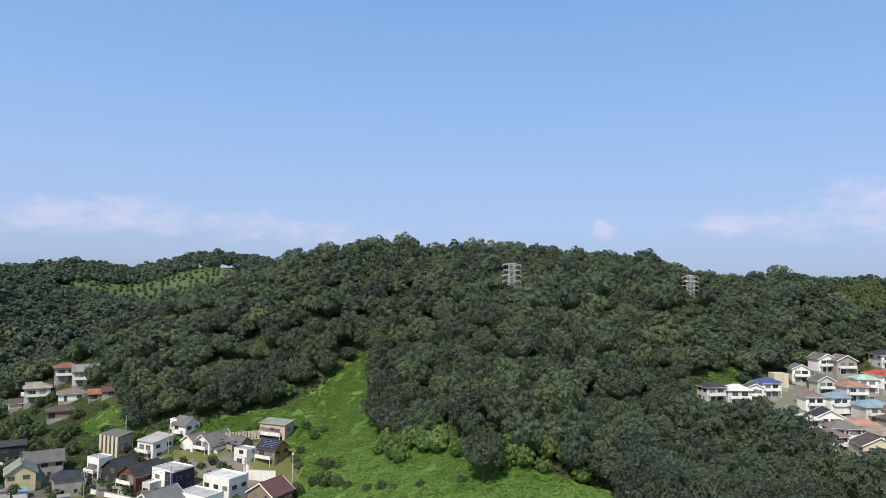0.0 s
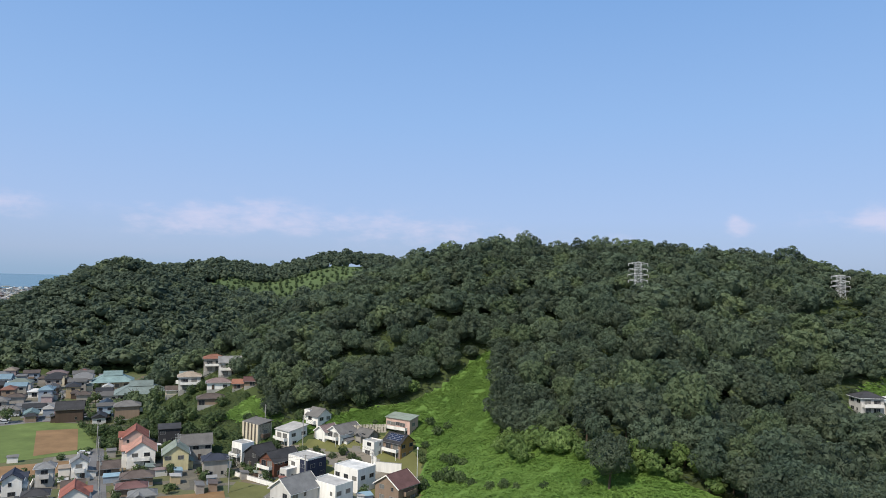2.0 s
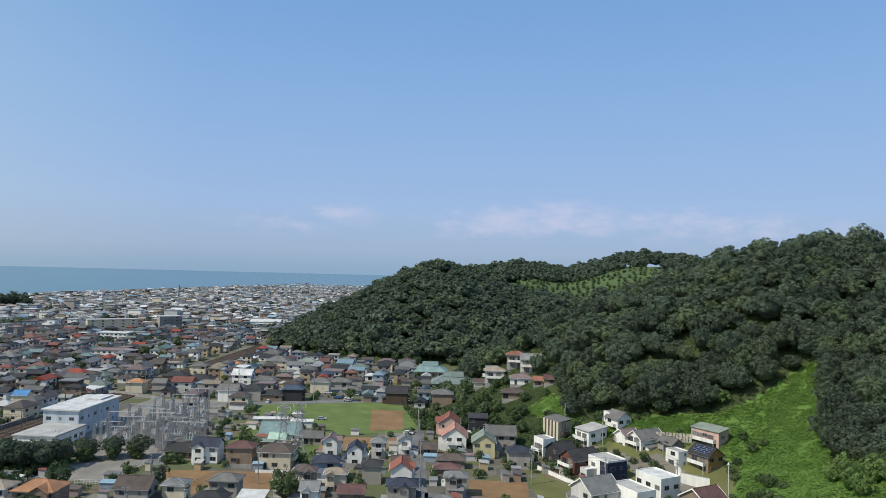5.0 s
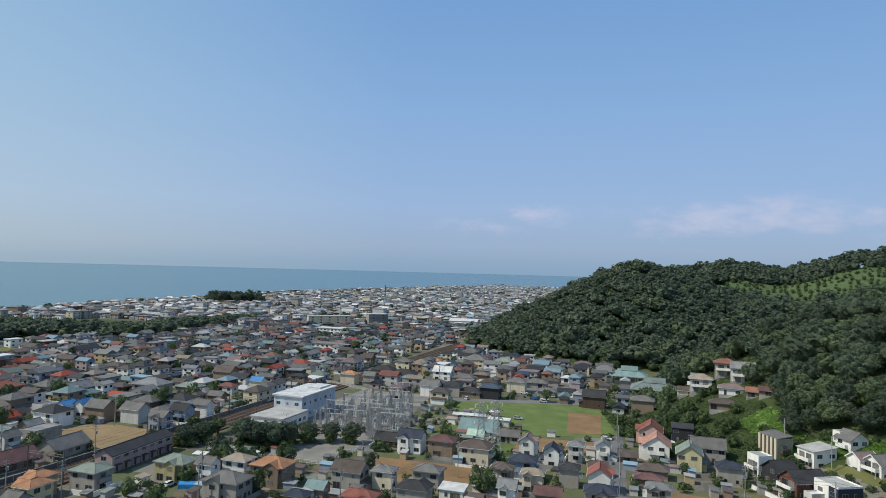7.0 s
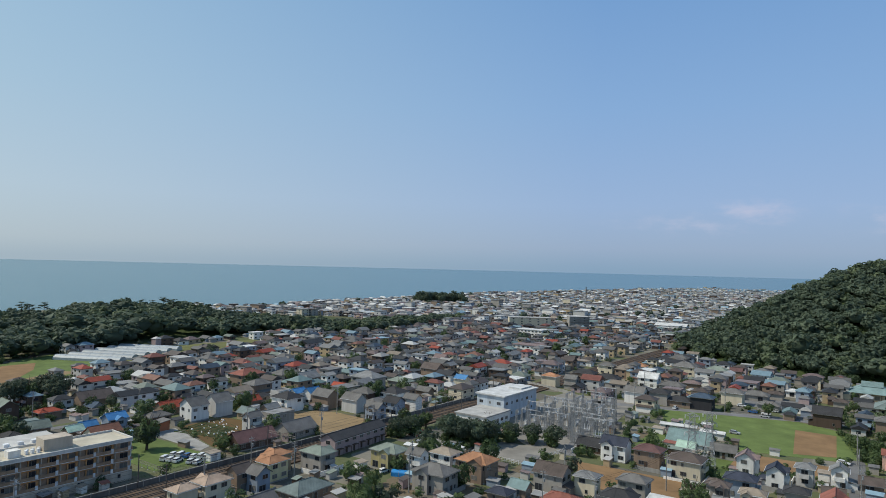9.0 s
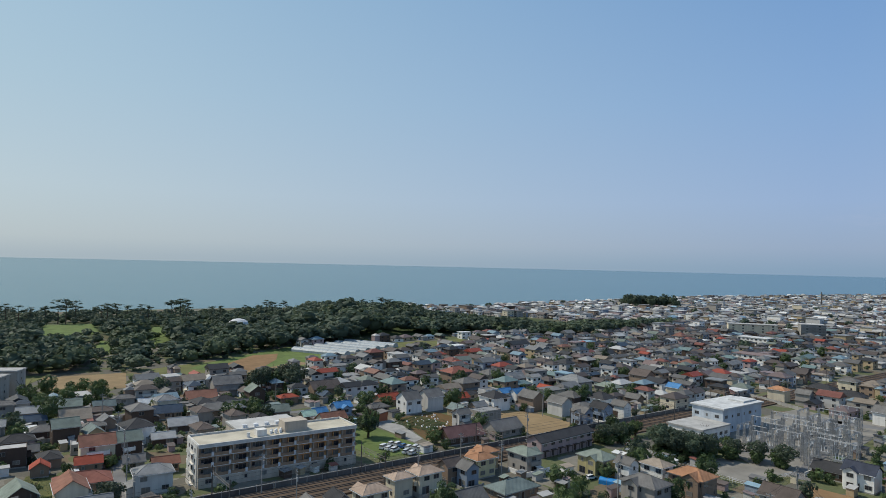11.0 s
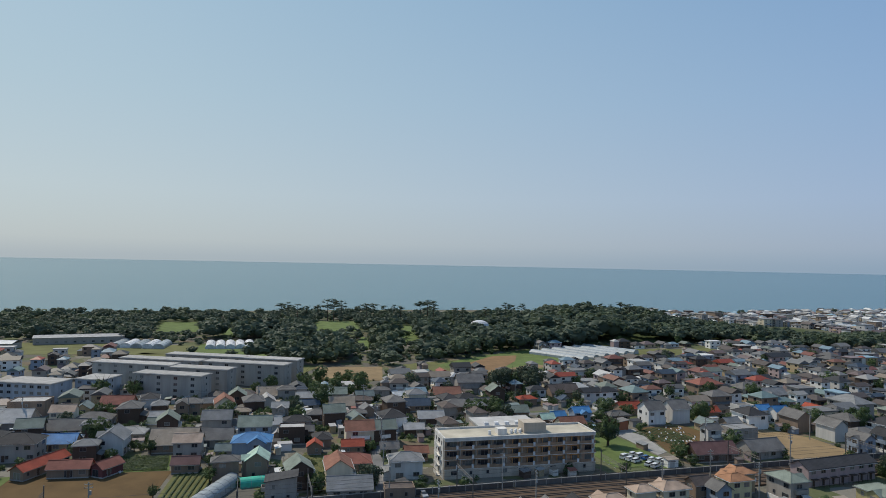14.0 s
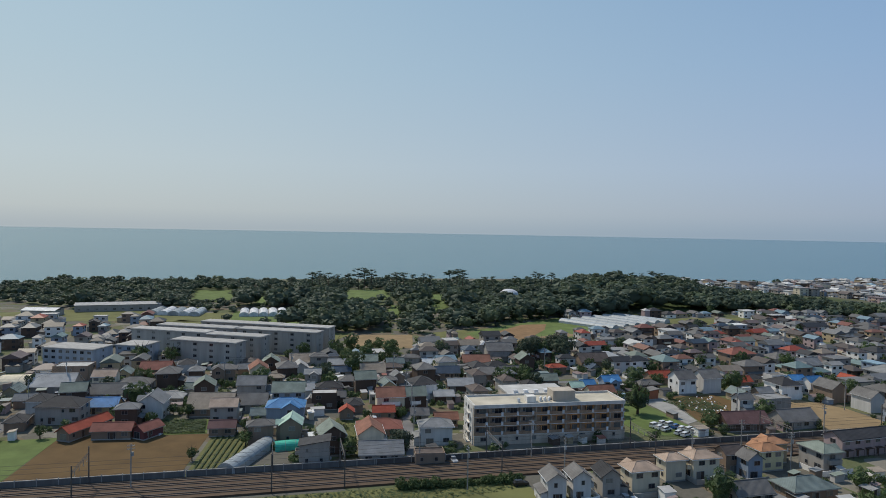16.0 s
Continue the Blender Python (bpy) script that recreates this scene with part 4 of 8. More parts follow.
house(-157.4, 226.2, 8.1, 10.6, 2, 34, "gable", "brick", "pink")
house(-143.2, 209.4, 8.8, 10.1, 2, 34, "gable", "salmon", "white")
house(-148.4, 233.7, 7.6, 5.4, 2, 34, "shed", "charcoal", "black")
house(-130.0, 209.1, 7.8, 9.4, 2, 34, "gable", "sage", "yellow")
house(-129.7, 220.7, 10.6, 7.6, 2, 34, "gable", "slate", "grey")
house(-112.7, 204.3, 7.5, 5.4, 2, 34, "hip", "navy", "grey")
house(-130.6, 189.4, 9.0, 5.6, 1, 34, "hip", "brown", "brown")
house(-125.6, 179.7, 7.8, 4.8, 1, 34, "hip", "maroon", "brown")
house(-113.0, 166.6, 6.3, 4.6, 2, 34, "hip", "bluegrey", "grey")
house(-188.6, 179.4, 8.3, 5.1, 1, 38, "gable", "slate", "grey")
house(-112.4, 233.5, 9.4, 5.4, 2, -27, "shed", "slate", "stone", tall=1.6, z=4.2)
house(-98.7, 233.2, 7.7, 8.4, 2, -27, "shed", "palegrey", "white", deck=True, tall=0.2, z=4.2)
house(-92.0, 243.2, 6.6, 6.6, 2, -27, "gable", "slate", "whitebrown", tall=0.0, z=8.2)
house(-95.6, 244.9, 3.2, 4.6, 2, -27, "flat", "palegrey", "white", tall=1.0, z=8.2)
house(-79.5, 236.6, 7.2, 11.0, 2, -27, "gable", "slate", "white", deck=True, trim=True, tall=-1.0, z=5.2)
house(-85.9, 235.4, 5.2, 6.5, 2, -27, "gable", "rosegrey", "white", trim=True, tall=-0.6, z=5.0)
house(-70.5, 235.6, 6.4, 5.2, 2, -27, "gable", "slate", "grey", tall=-1.4, z=5.2)
house(-59.4, 243.6, 10.6, 5.6, 2, -20, "shed", "sage", "pink", deck=True, tall=0.6, z=8.2)
house(-57.3, 230.4, 8.0, 6.8, 2, -27, "gable", "solar", "ochre", ridge="x", face="brown", deck=True, z=3.6)
house(-66.0, 228.3, 5.6, 4.6, 2, -27, "flat", "palegrey", "white", tall=-0.6, z=3.8)
house(-110.8, 219.7, 5.8, 5.1, 2, -27, "flat", "palegrey", "white", deck=True, tall=1.0, z=0.6)
house(-103.2, 218.0, 7.4, 7.8, 2, -27, "gable", "charcoal", "black", tall=-0.8, z=0.2)
house(-93.4, 212.0, 7.6, 10.8, 2, -27, "gable", "charcoal", "darkred", deck=True, tall=-0.6)
house(-83.4, 211.0, 9.4, 8.0, 2, -27, "flat", "palegrey", "navywhite", tall=0.9)
house(-87.9, 206.7, 3.4, 4.6, 1, -27, "flat", "white", "palegrey", tall=0.6)
house(-64.6, 204.0, 10.4, 7.8, 2, -27, "flat", "white", "white", tall=1.2)
house(-66.5, 188.1, 10.6, 7.0, 2, -27, "flat", "palegrey", "white", tall=0.8)
house(-75.9, 183.4, 9.0, 10.4, 2, -27, "gable", "bluegrey", "palegrey", trim=True)
house(-48.6, 194.5, 9.2, 8.6, 2, -27, "gable", "maroon", "brown", ridge="y", trim=True, tall=-0.6)
# Darker walls in these rows: shade on their near sides put into colour.
house(-164.6, -193.8, 9.7, 13.5, 2, 28, "hip", "charcoal", "grey")
house(-211.8, -242.8, 10.0, 13.9, 2, 28, "flat", "palegrey", "brown")
house(-193.6, -231.1, 11.2, 15.0, 1, 28, "gable", "palegrey", "grey")
house(-202.9, -215.8, 6.1, 8.5, 2, 28, "gable", "peach", "cream")
house(-207.7, -205.5, 7.7, 12.4, 1, 28, "hip", "slate", "grey")
house(-191.9, -203.1, 8.6, 13.8, 1, 28, "gable", "slate", "brown")
house(-177.3, -189.9, 6.8, 10.9, 1, 28, "gable", "blue", "tan")
house(-157.0, -175.4, 17.4, 4.6, 1, 4.3, "gable", "red", "brown")
house(-157.4, -164.3, 11.4, 5.0, 1, 117.5, "gable", "brick", "brown")
house(-162.4, -155.6, 7.6, 4.6, 1, -3.6, "gable", "brick", "maroon")
house(-194.9, -177.4, 6.6, 10.7, 1, 28, "hip", "palegrey", "grey")
house(-180.3, -170.4, 9.7, 8.1, 2, 28, "gable", "bluegrey", "palegrey")
house(-192.3, -155.3, 11.7, 15.0, 1, 28, "gable", "tan", "brown")
house(-185.3, -144.5, 6.1, 8.5, 2, 28, "gable", "peach", "grey")
house(-173.0, -135.6, 4.8, 7.8, 1, 28, "gable", "maroon", "brown")
house(-215.4, -155.3, 7.4, 10.3, 2, 28, "gable", "bluegrey", "grey")
house(-200.8, -146.4, 8.4, 13.5, 1, 28, "gable", "slate", "grey")
house(-189.5, -133.6, 4.6, 5.2, 1, 28, "gable", "tealgrey", "grey")
house(-212.0, -136.6, 8.1, 11.3, 2, 28, "gable", "sage", "bluegrey")
house(-193.4, -125.7, 8.7, 12.1, 2, 28, "hip", "blue", "bluegrey")
house(-177.0, -113.0, 7.4, 6.2, 2, 28, "gable", "mint", "brown")
house(-213.5, -122.4, 6.5, 9.0, 2, 28, "flat", "palegrey", "darkbrown")
house(-211.0, -127.0, 4.6, 4.6, 1, 28, "gable", "palegrey", "brown")
house(-162.0, -95.8, 6.0, 8.3, 2, 28, "shed", "charcoal", "grey")
house(-219.2, -184.0, 5.0, 8.1, 1, 28, "gable", "palegrey", "grey")
house(-210.7, -178.0, 4.8, 7.7, 1, 28, "gable", "sage", "cream")
house(-233.5, -182.2, 6.8, 9.5, 2, 28, "hip", "slate", "brown")
house(-243.6, -210.0, 4.6, 5.3, 1, 28, "gable", "bluegrey", "grey")
house(-232.6, -217.9, 7.9, 12.7, 1, 28, "gable", "brick", "brown")
house(-232.6, -168.2, 5.2, 8.3, 1, 28, "hip", "tan", "brown")
house(-238.6, -160.8, 4.6, 7.3, 1, 28, "hip", "tan", "brown")
house(-219.6, -152.3, 4.8, 7.8, 1, 28, "hip", "slate", "grey")
house(-274.1, -160.5, 5.6, 7.8, 2, 28, "hip", "slate", "grey")
house(-274.8, -150.7, 5.4, 8.7, 1, 28, "gable", "palegrey", "brown")
house(-240.7, -143.7, 4.6, 6.3, 2, 28, "gable", "palegrey", "grey")
house(-234.3, -148.5, 4.6, 7.1, 1, 28, "hip", "tan", "brown")
house(-287.8, -143.0, 7.2, 11.5, 1, 28, "gable", "sage", "grey")
house(-247.8, -128.6, 6.8, 11.0, 1, 28, "hip", "slate", "darkbrown")
house(-278.8, -125.0, 5.7, 9.2, 1, 28, "hip", "brown", "brown")
house(-254.3, -115.7, 4.6, 7.0, 1, 28, "hip", "slate", "darkbrown")
house(-303.9, -125.7, 5.1, 8.2, 1, 28, "hip", "slate", "grey")
house(-294.5, -112.8, 4.6, 5.2, 1, 28, "gable", "white", "grey")
house(-279.3, -98.1, 6.6, 10.7, 1, 28, "gable", "darkblue", "brown")
house(-258.8, -85.0, 6.4, 10.3, 1, 28, "gable", "palegrey", "darkbrown")
house(-284.6, -80.7, 9.4, 15.0, 1, 28, "hip", "slate", "brown")
house(-308.7, -93.5, 8.0, 12.9, 1, 28, "gable", "terracotta", "brown")
house(-239.1, -85.1, 4.6, 7.3, 1, 28, "gable", "palegrey", "darkbrown")
house(-211.6, -84.0, 4.6, 5.8, 1, 28, "gable", "slate", "grey")
house(-192.2, -70.9, 7.0, 9.7, 2, 28, "hip", "bluegrey", "palegrey")
house(-175.1, -66.3, 5.2, 8.4, 1, 28, "flat", "brown", "brown")
house(-230.8, -106.9, 6.4, 10.3, 1, 28, "flat", "palegrey", "grey")
house(-209.6, -96.7, 4.6, 7.1, 1, 28, "gable", "red", "brown")
house(-204.6, -108.5, 4.6, 4.6, 1, 28, "gable", "red", "brown")
house(-192.6, -90.3, 8.6, 13.9, 1, 28, "hip", "brick", "brown")
house(-171.4, -79.7, 7.5, 12.0, 1, 28, "gable", "bluegrey", "grey")
house(-210.1, -73.8, 4.6, 7.4, 1, 28, "gable", "terracotta", "brown")
house(-310.8, -54.7, 5.2, 8.4, 1, 35, "hip", "red", "brown")
house(-283.0, -54.5, 6.2, 10.0, 1, 28, "gable", "sage", "brown")
house(-275.1, -40.0, 4.6, 5.5, 1, 35, "gable", "mint", "brown")
house(-280.9, -36.3, 4.6, 5.8, 1, 35, "gable", "blue", "brown")
house(-279.3, -26.9, 5.1, 7.1, 2, 35, "gable", "blue", "bluegrey")
house(-352.4, -61.7, 6.2, 8.5, 2, 35, "hip", "slate", "palegrey")
house(-336.4, -41.6, 9.4, 15.0, 1, 35, "gable", "brown", "brown")
house(-329.3, -87.7, 9.5, 13.2, 2, 28, "gable", "slate", "grey")
house(-221.4, -121.3, 4.6, 5.6, 1, 28, "gable", "slate", "brown")
house(-293.3, -72.7, 5.9, 9.6, 1, 28, "gable", "slate", "brown")
house(-159.6, 149.0, 4.7, 4.6, 1, 35, "hip", "brown", "grey")
house(-174.6, 150.7, 10.4, 7.5, 2, 35, "hip", "brown", "cream")
house(-187.2, 146.0, 8.7, 6.3, 2, 35, "hip", "maroon", "brown")
house(-197.3, 139.7, 8.7, 6.3, 2, 35, "gable", "navy", "white")
house(-203.0, 177.0, 15.0, 9.7, 1, 35, "gable", "teal", "white")
house(-196.1, 169.4, 6.0, 4.6, 1, 35, "gable", "mint", "white")
house(-280.0, 209.5, 9.4, 6.7, 2, 35, "gable", "slate", "white")
house(-274.4, 219.7, 9.0, 6.5, 2, 35, "hip", "charcoal", "grey")
house(-267.2, 226.0, 11.6, 7.2, 1, 35, "hip", "charcoal", "brown")
house(-258.6, 232.3, 9.9, 7.1, 2, 35, "hip", "darkblue", "black")
house(-265.4, 257.6, 9.9, 7.1, 2, 35, "hip", "slate", "cream")
house(-270.0, 277.6, 11.9, 7.4, 1, 35, "hip", "slate", "grey")
house(-247.5, 262.7, 9.4, 5.8, 1, 35, "hip", "slate", "grey")
house(-215.2, 262.1, 10.7, 7.7, 2, 35, "gable", "charcoal", "darkbrown")
house(-190.4, 266.8, 9.9, 7.2, 2, 35, "hip", "slate", "brown")
for x, y, w, d, n_s, rot, shape, rc, wc, more in ((-170.4, 282.6, 9.4, 7.0, 2, 32, "hip", "tan", "palegrey", 0.3), (-163.5, 291.5, 9.0, 6.5, 2, 30, "hip", "terracotta", "grey", 0.2), (-152.4, 286.0, 9.6, 6.2, 2, 30, "gable", "grey", "palegrey", 0.6),
                                                  (-151.6, 275.2, 9.8, 6.0, 1, 30, "hip", "rosegrey", "white", 0.3), (-139.8, 270.6, 4.6, 4.0, 1, 24, "gable", "terracotta", "brown", -0.4), (-133.4, 270.4, 6.2, 4.0, 1, 24, "gable", "maroon", "brown", -0.5),
                                                  (-147.8, 262.4, 10.6, 6.0, 1, 30, "hip", "brown", "brown", 0.0), (-177.5, 291.5, 5.6, 4.4, 1, 32, "gable", "tealgrey", "grey", 0.0), (-177.2, 281.4, 7.2, 3.8, 1, 36, "gable", "brown", "cream", -0.4)):
    house(x, y, w, d, n_s, rot, shape, rc, wc, z=height(x + 0.3 * d, y - 0.45 * d) + 0.2, tall=more, deck=n_s == 2)
house(-371.2, 279.3, 11.3, 7.0, 1, 35, "hip", "orange", "white")
house(-386.7, 304.8, 10.2, 6.3, 1, 35, "hip", "white", "grey")
house(-380.2, 320.6, 11.6, 8.4, 2, 35, "hip", "slate", "grey")
house(-346.9, 297.2, 14.0, 10.1, 2, 35, "hip", "slate", "cream")
house(-329.6, 307.1, 11.4, 8.2, 2, 35, "hip", "sage", "cream")
house(-323.5, 316.8, 6.7, 4.9, 2, 35, "gable", "maroon", "brown")
house(-314.3, 244.2, 10.8, 7.8, 2, 35, "gable", "white", "white")
house(-303.5, 251.3, 12.5, 7.8, 1, 35, "hip", "slate", "grey")
house(-306.6, 267.5, 9.1, 5.6, 1, 35, "hip", "rosegrey", "brown")
house(-360.3, 247.2, 9.2, 6.6, 2, 35, "hip", "slate", "cream")
house(-272.5, 306.2, 6.3, 4.6, 1, 35, "hip", "white", "white")
house(-269.3, 290.2, 7.3, 4.6, 1, 35, "hip", "brown", "grey")
house(-244.0, 306.2, 6.2, 4.6, 1, 35, "hip", "brown", "grey")
house(-316.6, 221.6, 10.6, 6.6, 1, 35, "hip", "slate", "brown")
house(-215.1, 25.8, 5.2, 7.2, 2, 35, "hip", "orange", "tan")
house(-210.3, 61.4, 10.0, 7.2, 2, 35, "hip", "sage", "khaki")
house(-203.6, 68.7, 5.3, 4.6, 2, 35, "gable", "slate", "white")
house(-202.4, 77.7, 7.8, 5.6, 2, 35, "hip", "tan", "white")
house(-192.0, 84.5, 10.8, 7.8, 2, 35, "hip", "orange", "brown")
house(-185.2, 68.1, 11.0, 7.9, 2, 35, "hip", "slate", "grey")
house(-170.7, 82.5, 6.0, 4.6, 1, 35, "hip", "navy", "brown")
house(-173.6, 90.3, 5.4, 4.6, 1, 35, "gable", "teal", "brown")
house(-175.1, 101.7, 9.2, 6.6, 2, 35, "gable", "brown", "grey")
house(-168.5, 109.6, 6.2, 4.6, 2, 35, "hip", "bluegrey", "cream")
house(-161.4, 120.8, 7.9, 5.7, 2, 35, "hip", "slate", "grey")
house(-160.5, 96.6, 9.4, 5.8, 1, 35, "hip", "brick", "brown")
house(-151.2, 108.4, 8.5, 6.1, 2, 35, "hip", "charcoal", "grey")
house(-150.6, 121.7, 7.1, 4.6, 1, 35, "shed", "white", "white")
house(-137.6, 131.0, 4.8, 4.6, 2, 35, "gable", "bluegrey", "white")
house(-208.0, 137.1, 9.6, 6.0, 1, 35, "gable", "charcoal", "darkbrown")
house(-258.5, 37.8, 8.6, 13.9, 1, 35, "gable", "slate", "grey")
house(-315.0, 46.6, 4.6, 6.4, 2, 35, "gable", "blue", "white")
house(-314.3, 53.1, 5.1, 7.1, 2, 35, "gable", "blue", "white")
house(-305.5, 57.7, 9.7, 7.0, 2, 35, "gable", "slate", "brown")
house(-294.4, 68.5, 8.9, 6.4, 2, 35, "gable", "slate", "palegrey")
house(-275.3, 73.5, 7.2, 5.2, 2, 35, "gable", "slate", "bluegrey")
house(-284.2, 84.2, 7.5, 5.4, 2, 35, "gable", "charcoal", "bluegrey")
house(-289.2, 94.6, 6.9, 4.9, 2, 35, "gable", "slate", "whitebrown")
house(-319.8, 39.4, 5.7, 7.9, 2, 35, "flat", "slate", "palegrey")
house(-324.0, 30.3, 5.4, 8.7, 1, 35, "hip", "charcoal", "grey")
house(-372.5, 27.8, 10.5, 14.6, 2, 35, "hip", "brick", "brown")
house(-336.1, 71.8, 10.6, 6.6, 1, 35, "gable", "red", "brown")
house(-386.6, 50.1, 10.1, 15.0, 1, 35, "hip", "slate", "grey")
house(-371.8, 59.3, 8.1, 13.1, 1, 35, "gable", "bluegrey", "grey")
house(-349.5, 88.8, 15.0, 11.1, 2, 35, "hip", "bluegrey", "grey")
house(-334.2, 137.1, 6.7, 4.9, 2, 35, "gable", "blue", "cream")
house(-348.8, 107.0, 12.4, 7.7, 1, 35, "hip", "sage", "grey")
house(-320.3, 111.2, 7.6, 4.7, 1, 35, "gable", "slate", "brown")
house(-371.7, 133.4, 11.2, 8.1, 2, 35, "gable", "brown", "brown")
house(-412.4, 153.8, 8.3, 6.0, 2, 35, "gable", "rosegrey", "pink")
house(-330.6, 189.7, 8.6, 6.2, 2, 35, "hip", "orange", "cream")
house(-321.3, 197.6, 6.7, 4.8, 2, 35, "gable", "slate", "grey")
house(-352.6, 226.3, 13.0, 8.0, 1, 35, "hip", "charcoal", "brown")
house(-333.0, 229.0, 14.0, 8.7, 1, 35, "hip", "charcoal", "grey")
house(-162.8, -28.6, 6.5, 4.6, 2, 28, "gable", "slate", "palegrey")
house(-166.7, -23.1, 6.2, 4.6, 2, 28, "gable", "slate", "palegrey")
house(-171.0, -16.6, 6.7, 4.6, 2, 28, "gable", "charcoal", "grey")
house(-177.5, -8.8, 5.7, 7.9, 2, 35, "hip", "peach", "cream")
house(-188.6, -1.4, 4.6, 6.0, 2, 35, "hip", "peach", "cream")
house(-193.8, 6.0, 5.8, 8.1, 2, 35, "hip", "peach", "cream")
house(-200.8, 13.8, 4.6, 5.6, 2, 35, "gable", "brown", "brown")
house(-198.0, 18.8, 4.6, 4.6, 2, 35, "gable", "slate", "bluegrey")
house(-207.9, 23.9, 5.2, 7.3, 2, 35, "hip", "orange", "yellow")
house(-214.1, 38.6, 8.9, 6.4, 2, 35, "hip", "sage", "grey")
house(-189.4, 30.8, 8.1, 13.0, 1, 35, "hip", "tealgrey", "brown")
house(-180.1, 16.7, 6.3, 10.2, 1, 35, "gable", "slate", "grey")
house(-269.1, 22.5, 4.6, 6.0, 2, 35, "gable", "slate", "palegrey")
house(-274.8, 32.6, 8.0, 11.1, 2, 35, "flat", "grey", "grey")
house(-247.8, 20.8, 8.4, 15.5, 1, 28, "gable", "maroon", "darkbrown")
house(-295.0, 1.2, 8.0, 8.0, 2, 35, "gable", "slate", "white", ridge="y", tall=0.6)
house(-301.5, 11.0, 8.0, 8.6, 2, 35, "gable", "slate", "palegrey", ridge="y", tall=0.6)
house(-292.5, -12.9, 5.9, 9.4, 1, 35, "hip", "slate", "brown")
house(-309.5, -8.7, 6.5, 10.4, 1, 35, "gable", "red", "brown")
house(-277.3, -12.0, 4.7, 7.6, 1, 35, "shed", "slate", "terracotta")
house(-315.1, 25.1, 5.2, 8.5, 1, 35, "gable", "red", "brown")
house(-340.8, 30.7, 8.0, 11.1, 2, 35, "hip", "slate", "brown")
house(149.5, 271.0, 8.0, 6.4, 2, 4, "hip", "rosegrey", "white", deck=True)
house(161.0, 283.5, 7.6, 6.0, 2, 4, "gable", "slate", "palegrey", ridge="y", trim=True, deck=True)
house(106.6, 264.5, 8.4, 6.7, 2, 12, "hip", "charcoal", "palegrey", deck=True)
house(116.7, 265.8, 9.8, 7.2, 2, 4, "hip", "white", "palegrey", deck=True)
house(126.2, 270.8, 6.5, 4.9, 2, -6, "gable", "brown", "white", deck=True, ridge="y", trim=True)
house(134.6, 277.3, 8.6, 6.3, 2, 12, "hip", "royalblue", "white", deck=True)
house(143.1, 284.3, 6.2, 4.6, 2, 4, "flat", "white", "cream")
house(155.4, 291.2, 7.3, 5.4, 2, -6, "gable", "slate", "white", deck=True, ridge="y", trim=True)
house(168.5, 296.7, 8.6, 6.3, 2, 12, "gable", "slate", "white", deck=True, ridge="y", trim=True)
house(175.8, 293.8, 9.1, 6.7, 2, 4, "gable", "slate", "grey", deck=True, ridge="y", trim=True)
house(194.7, 294.3, 7.8, 11.1, 2, -6, "hip", "charcoal", "white", deck=True)
house(160.0, 272.7, 8.9, 6.6, 2, 12, "hip", "skyblue", "white", deck=True)
house(170.3, 277.9, 9.6, 7.0, 2, 4, "hip", "salmon", "palegrey", deck=True)
house(177.5, 281.3, 8.4, 6.2, 2, -6, "hip", "mint", "white", deck=True)
house(184.8, 282.3, 6.9, 9.8, 2, 12, "hip", "red", "white", deck=True)
house(169.2, 263.0, 11.6, 8.6, 2, 4, "hip", "skyblue", "palegrey", deck=True)
house(146.0, 254.4, 9.9, 7.4, 2, -6, "gable", "charcoal", "white", deck=True, ridge="y", trim=True)
house(134.4, 248.5, 9.2, 6.8, 2, 12, "hip", "white", "grey", deck=True)
house(154.8, 247.9, 9.9, 7.4, 2, 4, "hip", "salmon", "palegrey", deck=True)
house(145.2, 243.2, 10.5, 7.7, 2, -6, "hip", "slate", "cream", deck=True)
house(134.4, 233.7, 10.5, 7.7, 2, 12, "hip", "rosegrey", "white", deck=True)
house(155.3, 236.9, 7.6, 10.8, 2, 4, "hip", "tan", "palegrey", deck=True)
house(144.0, 223.3, 10.6, 7.8, 2, -6, "gable", "brown", "cream", deck=True, ridge="y", trim=True)
house(125.9, 218.9, 6.2, 4.6, 2, 12, "gable", "slate", "white", deck=True, ridge="y", trim=True)
house(172.8, 256.8, 5.6, 8.0, 2, 4, "hip", "brick", "cream", deck=True)


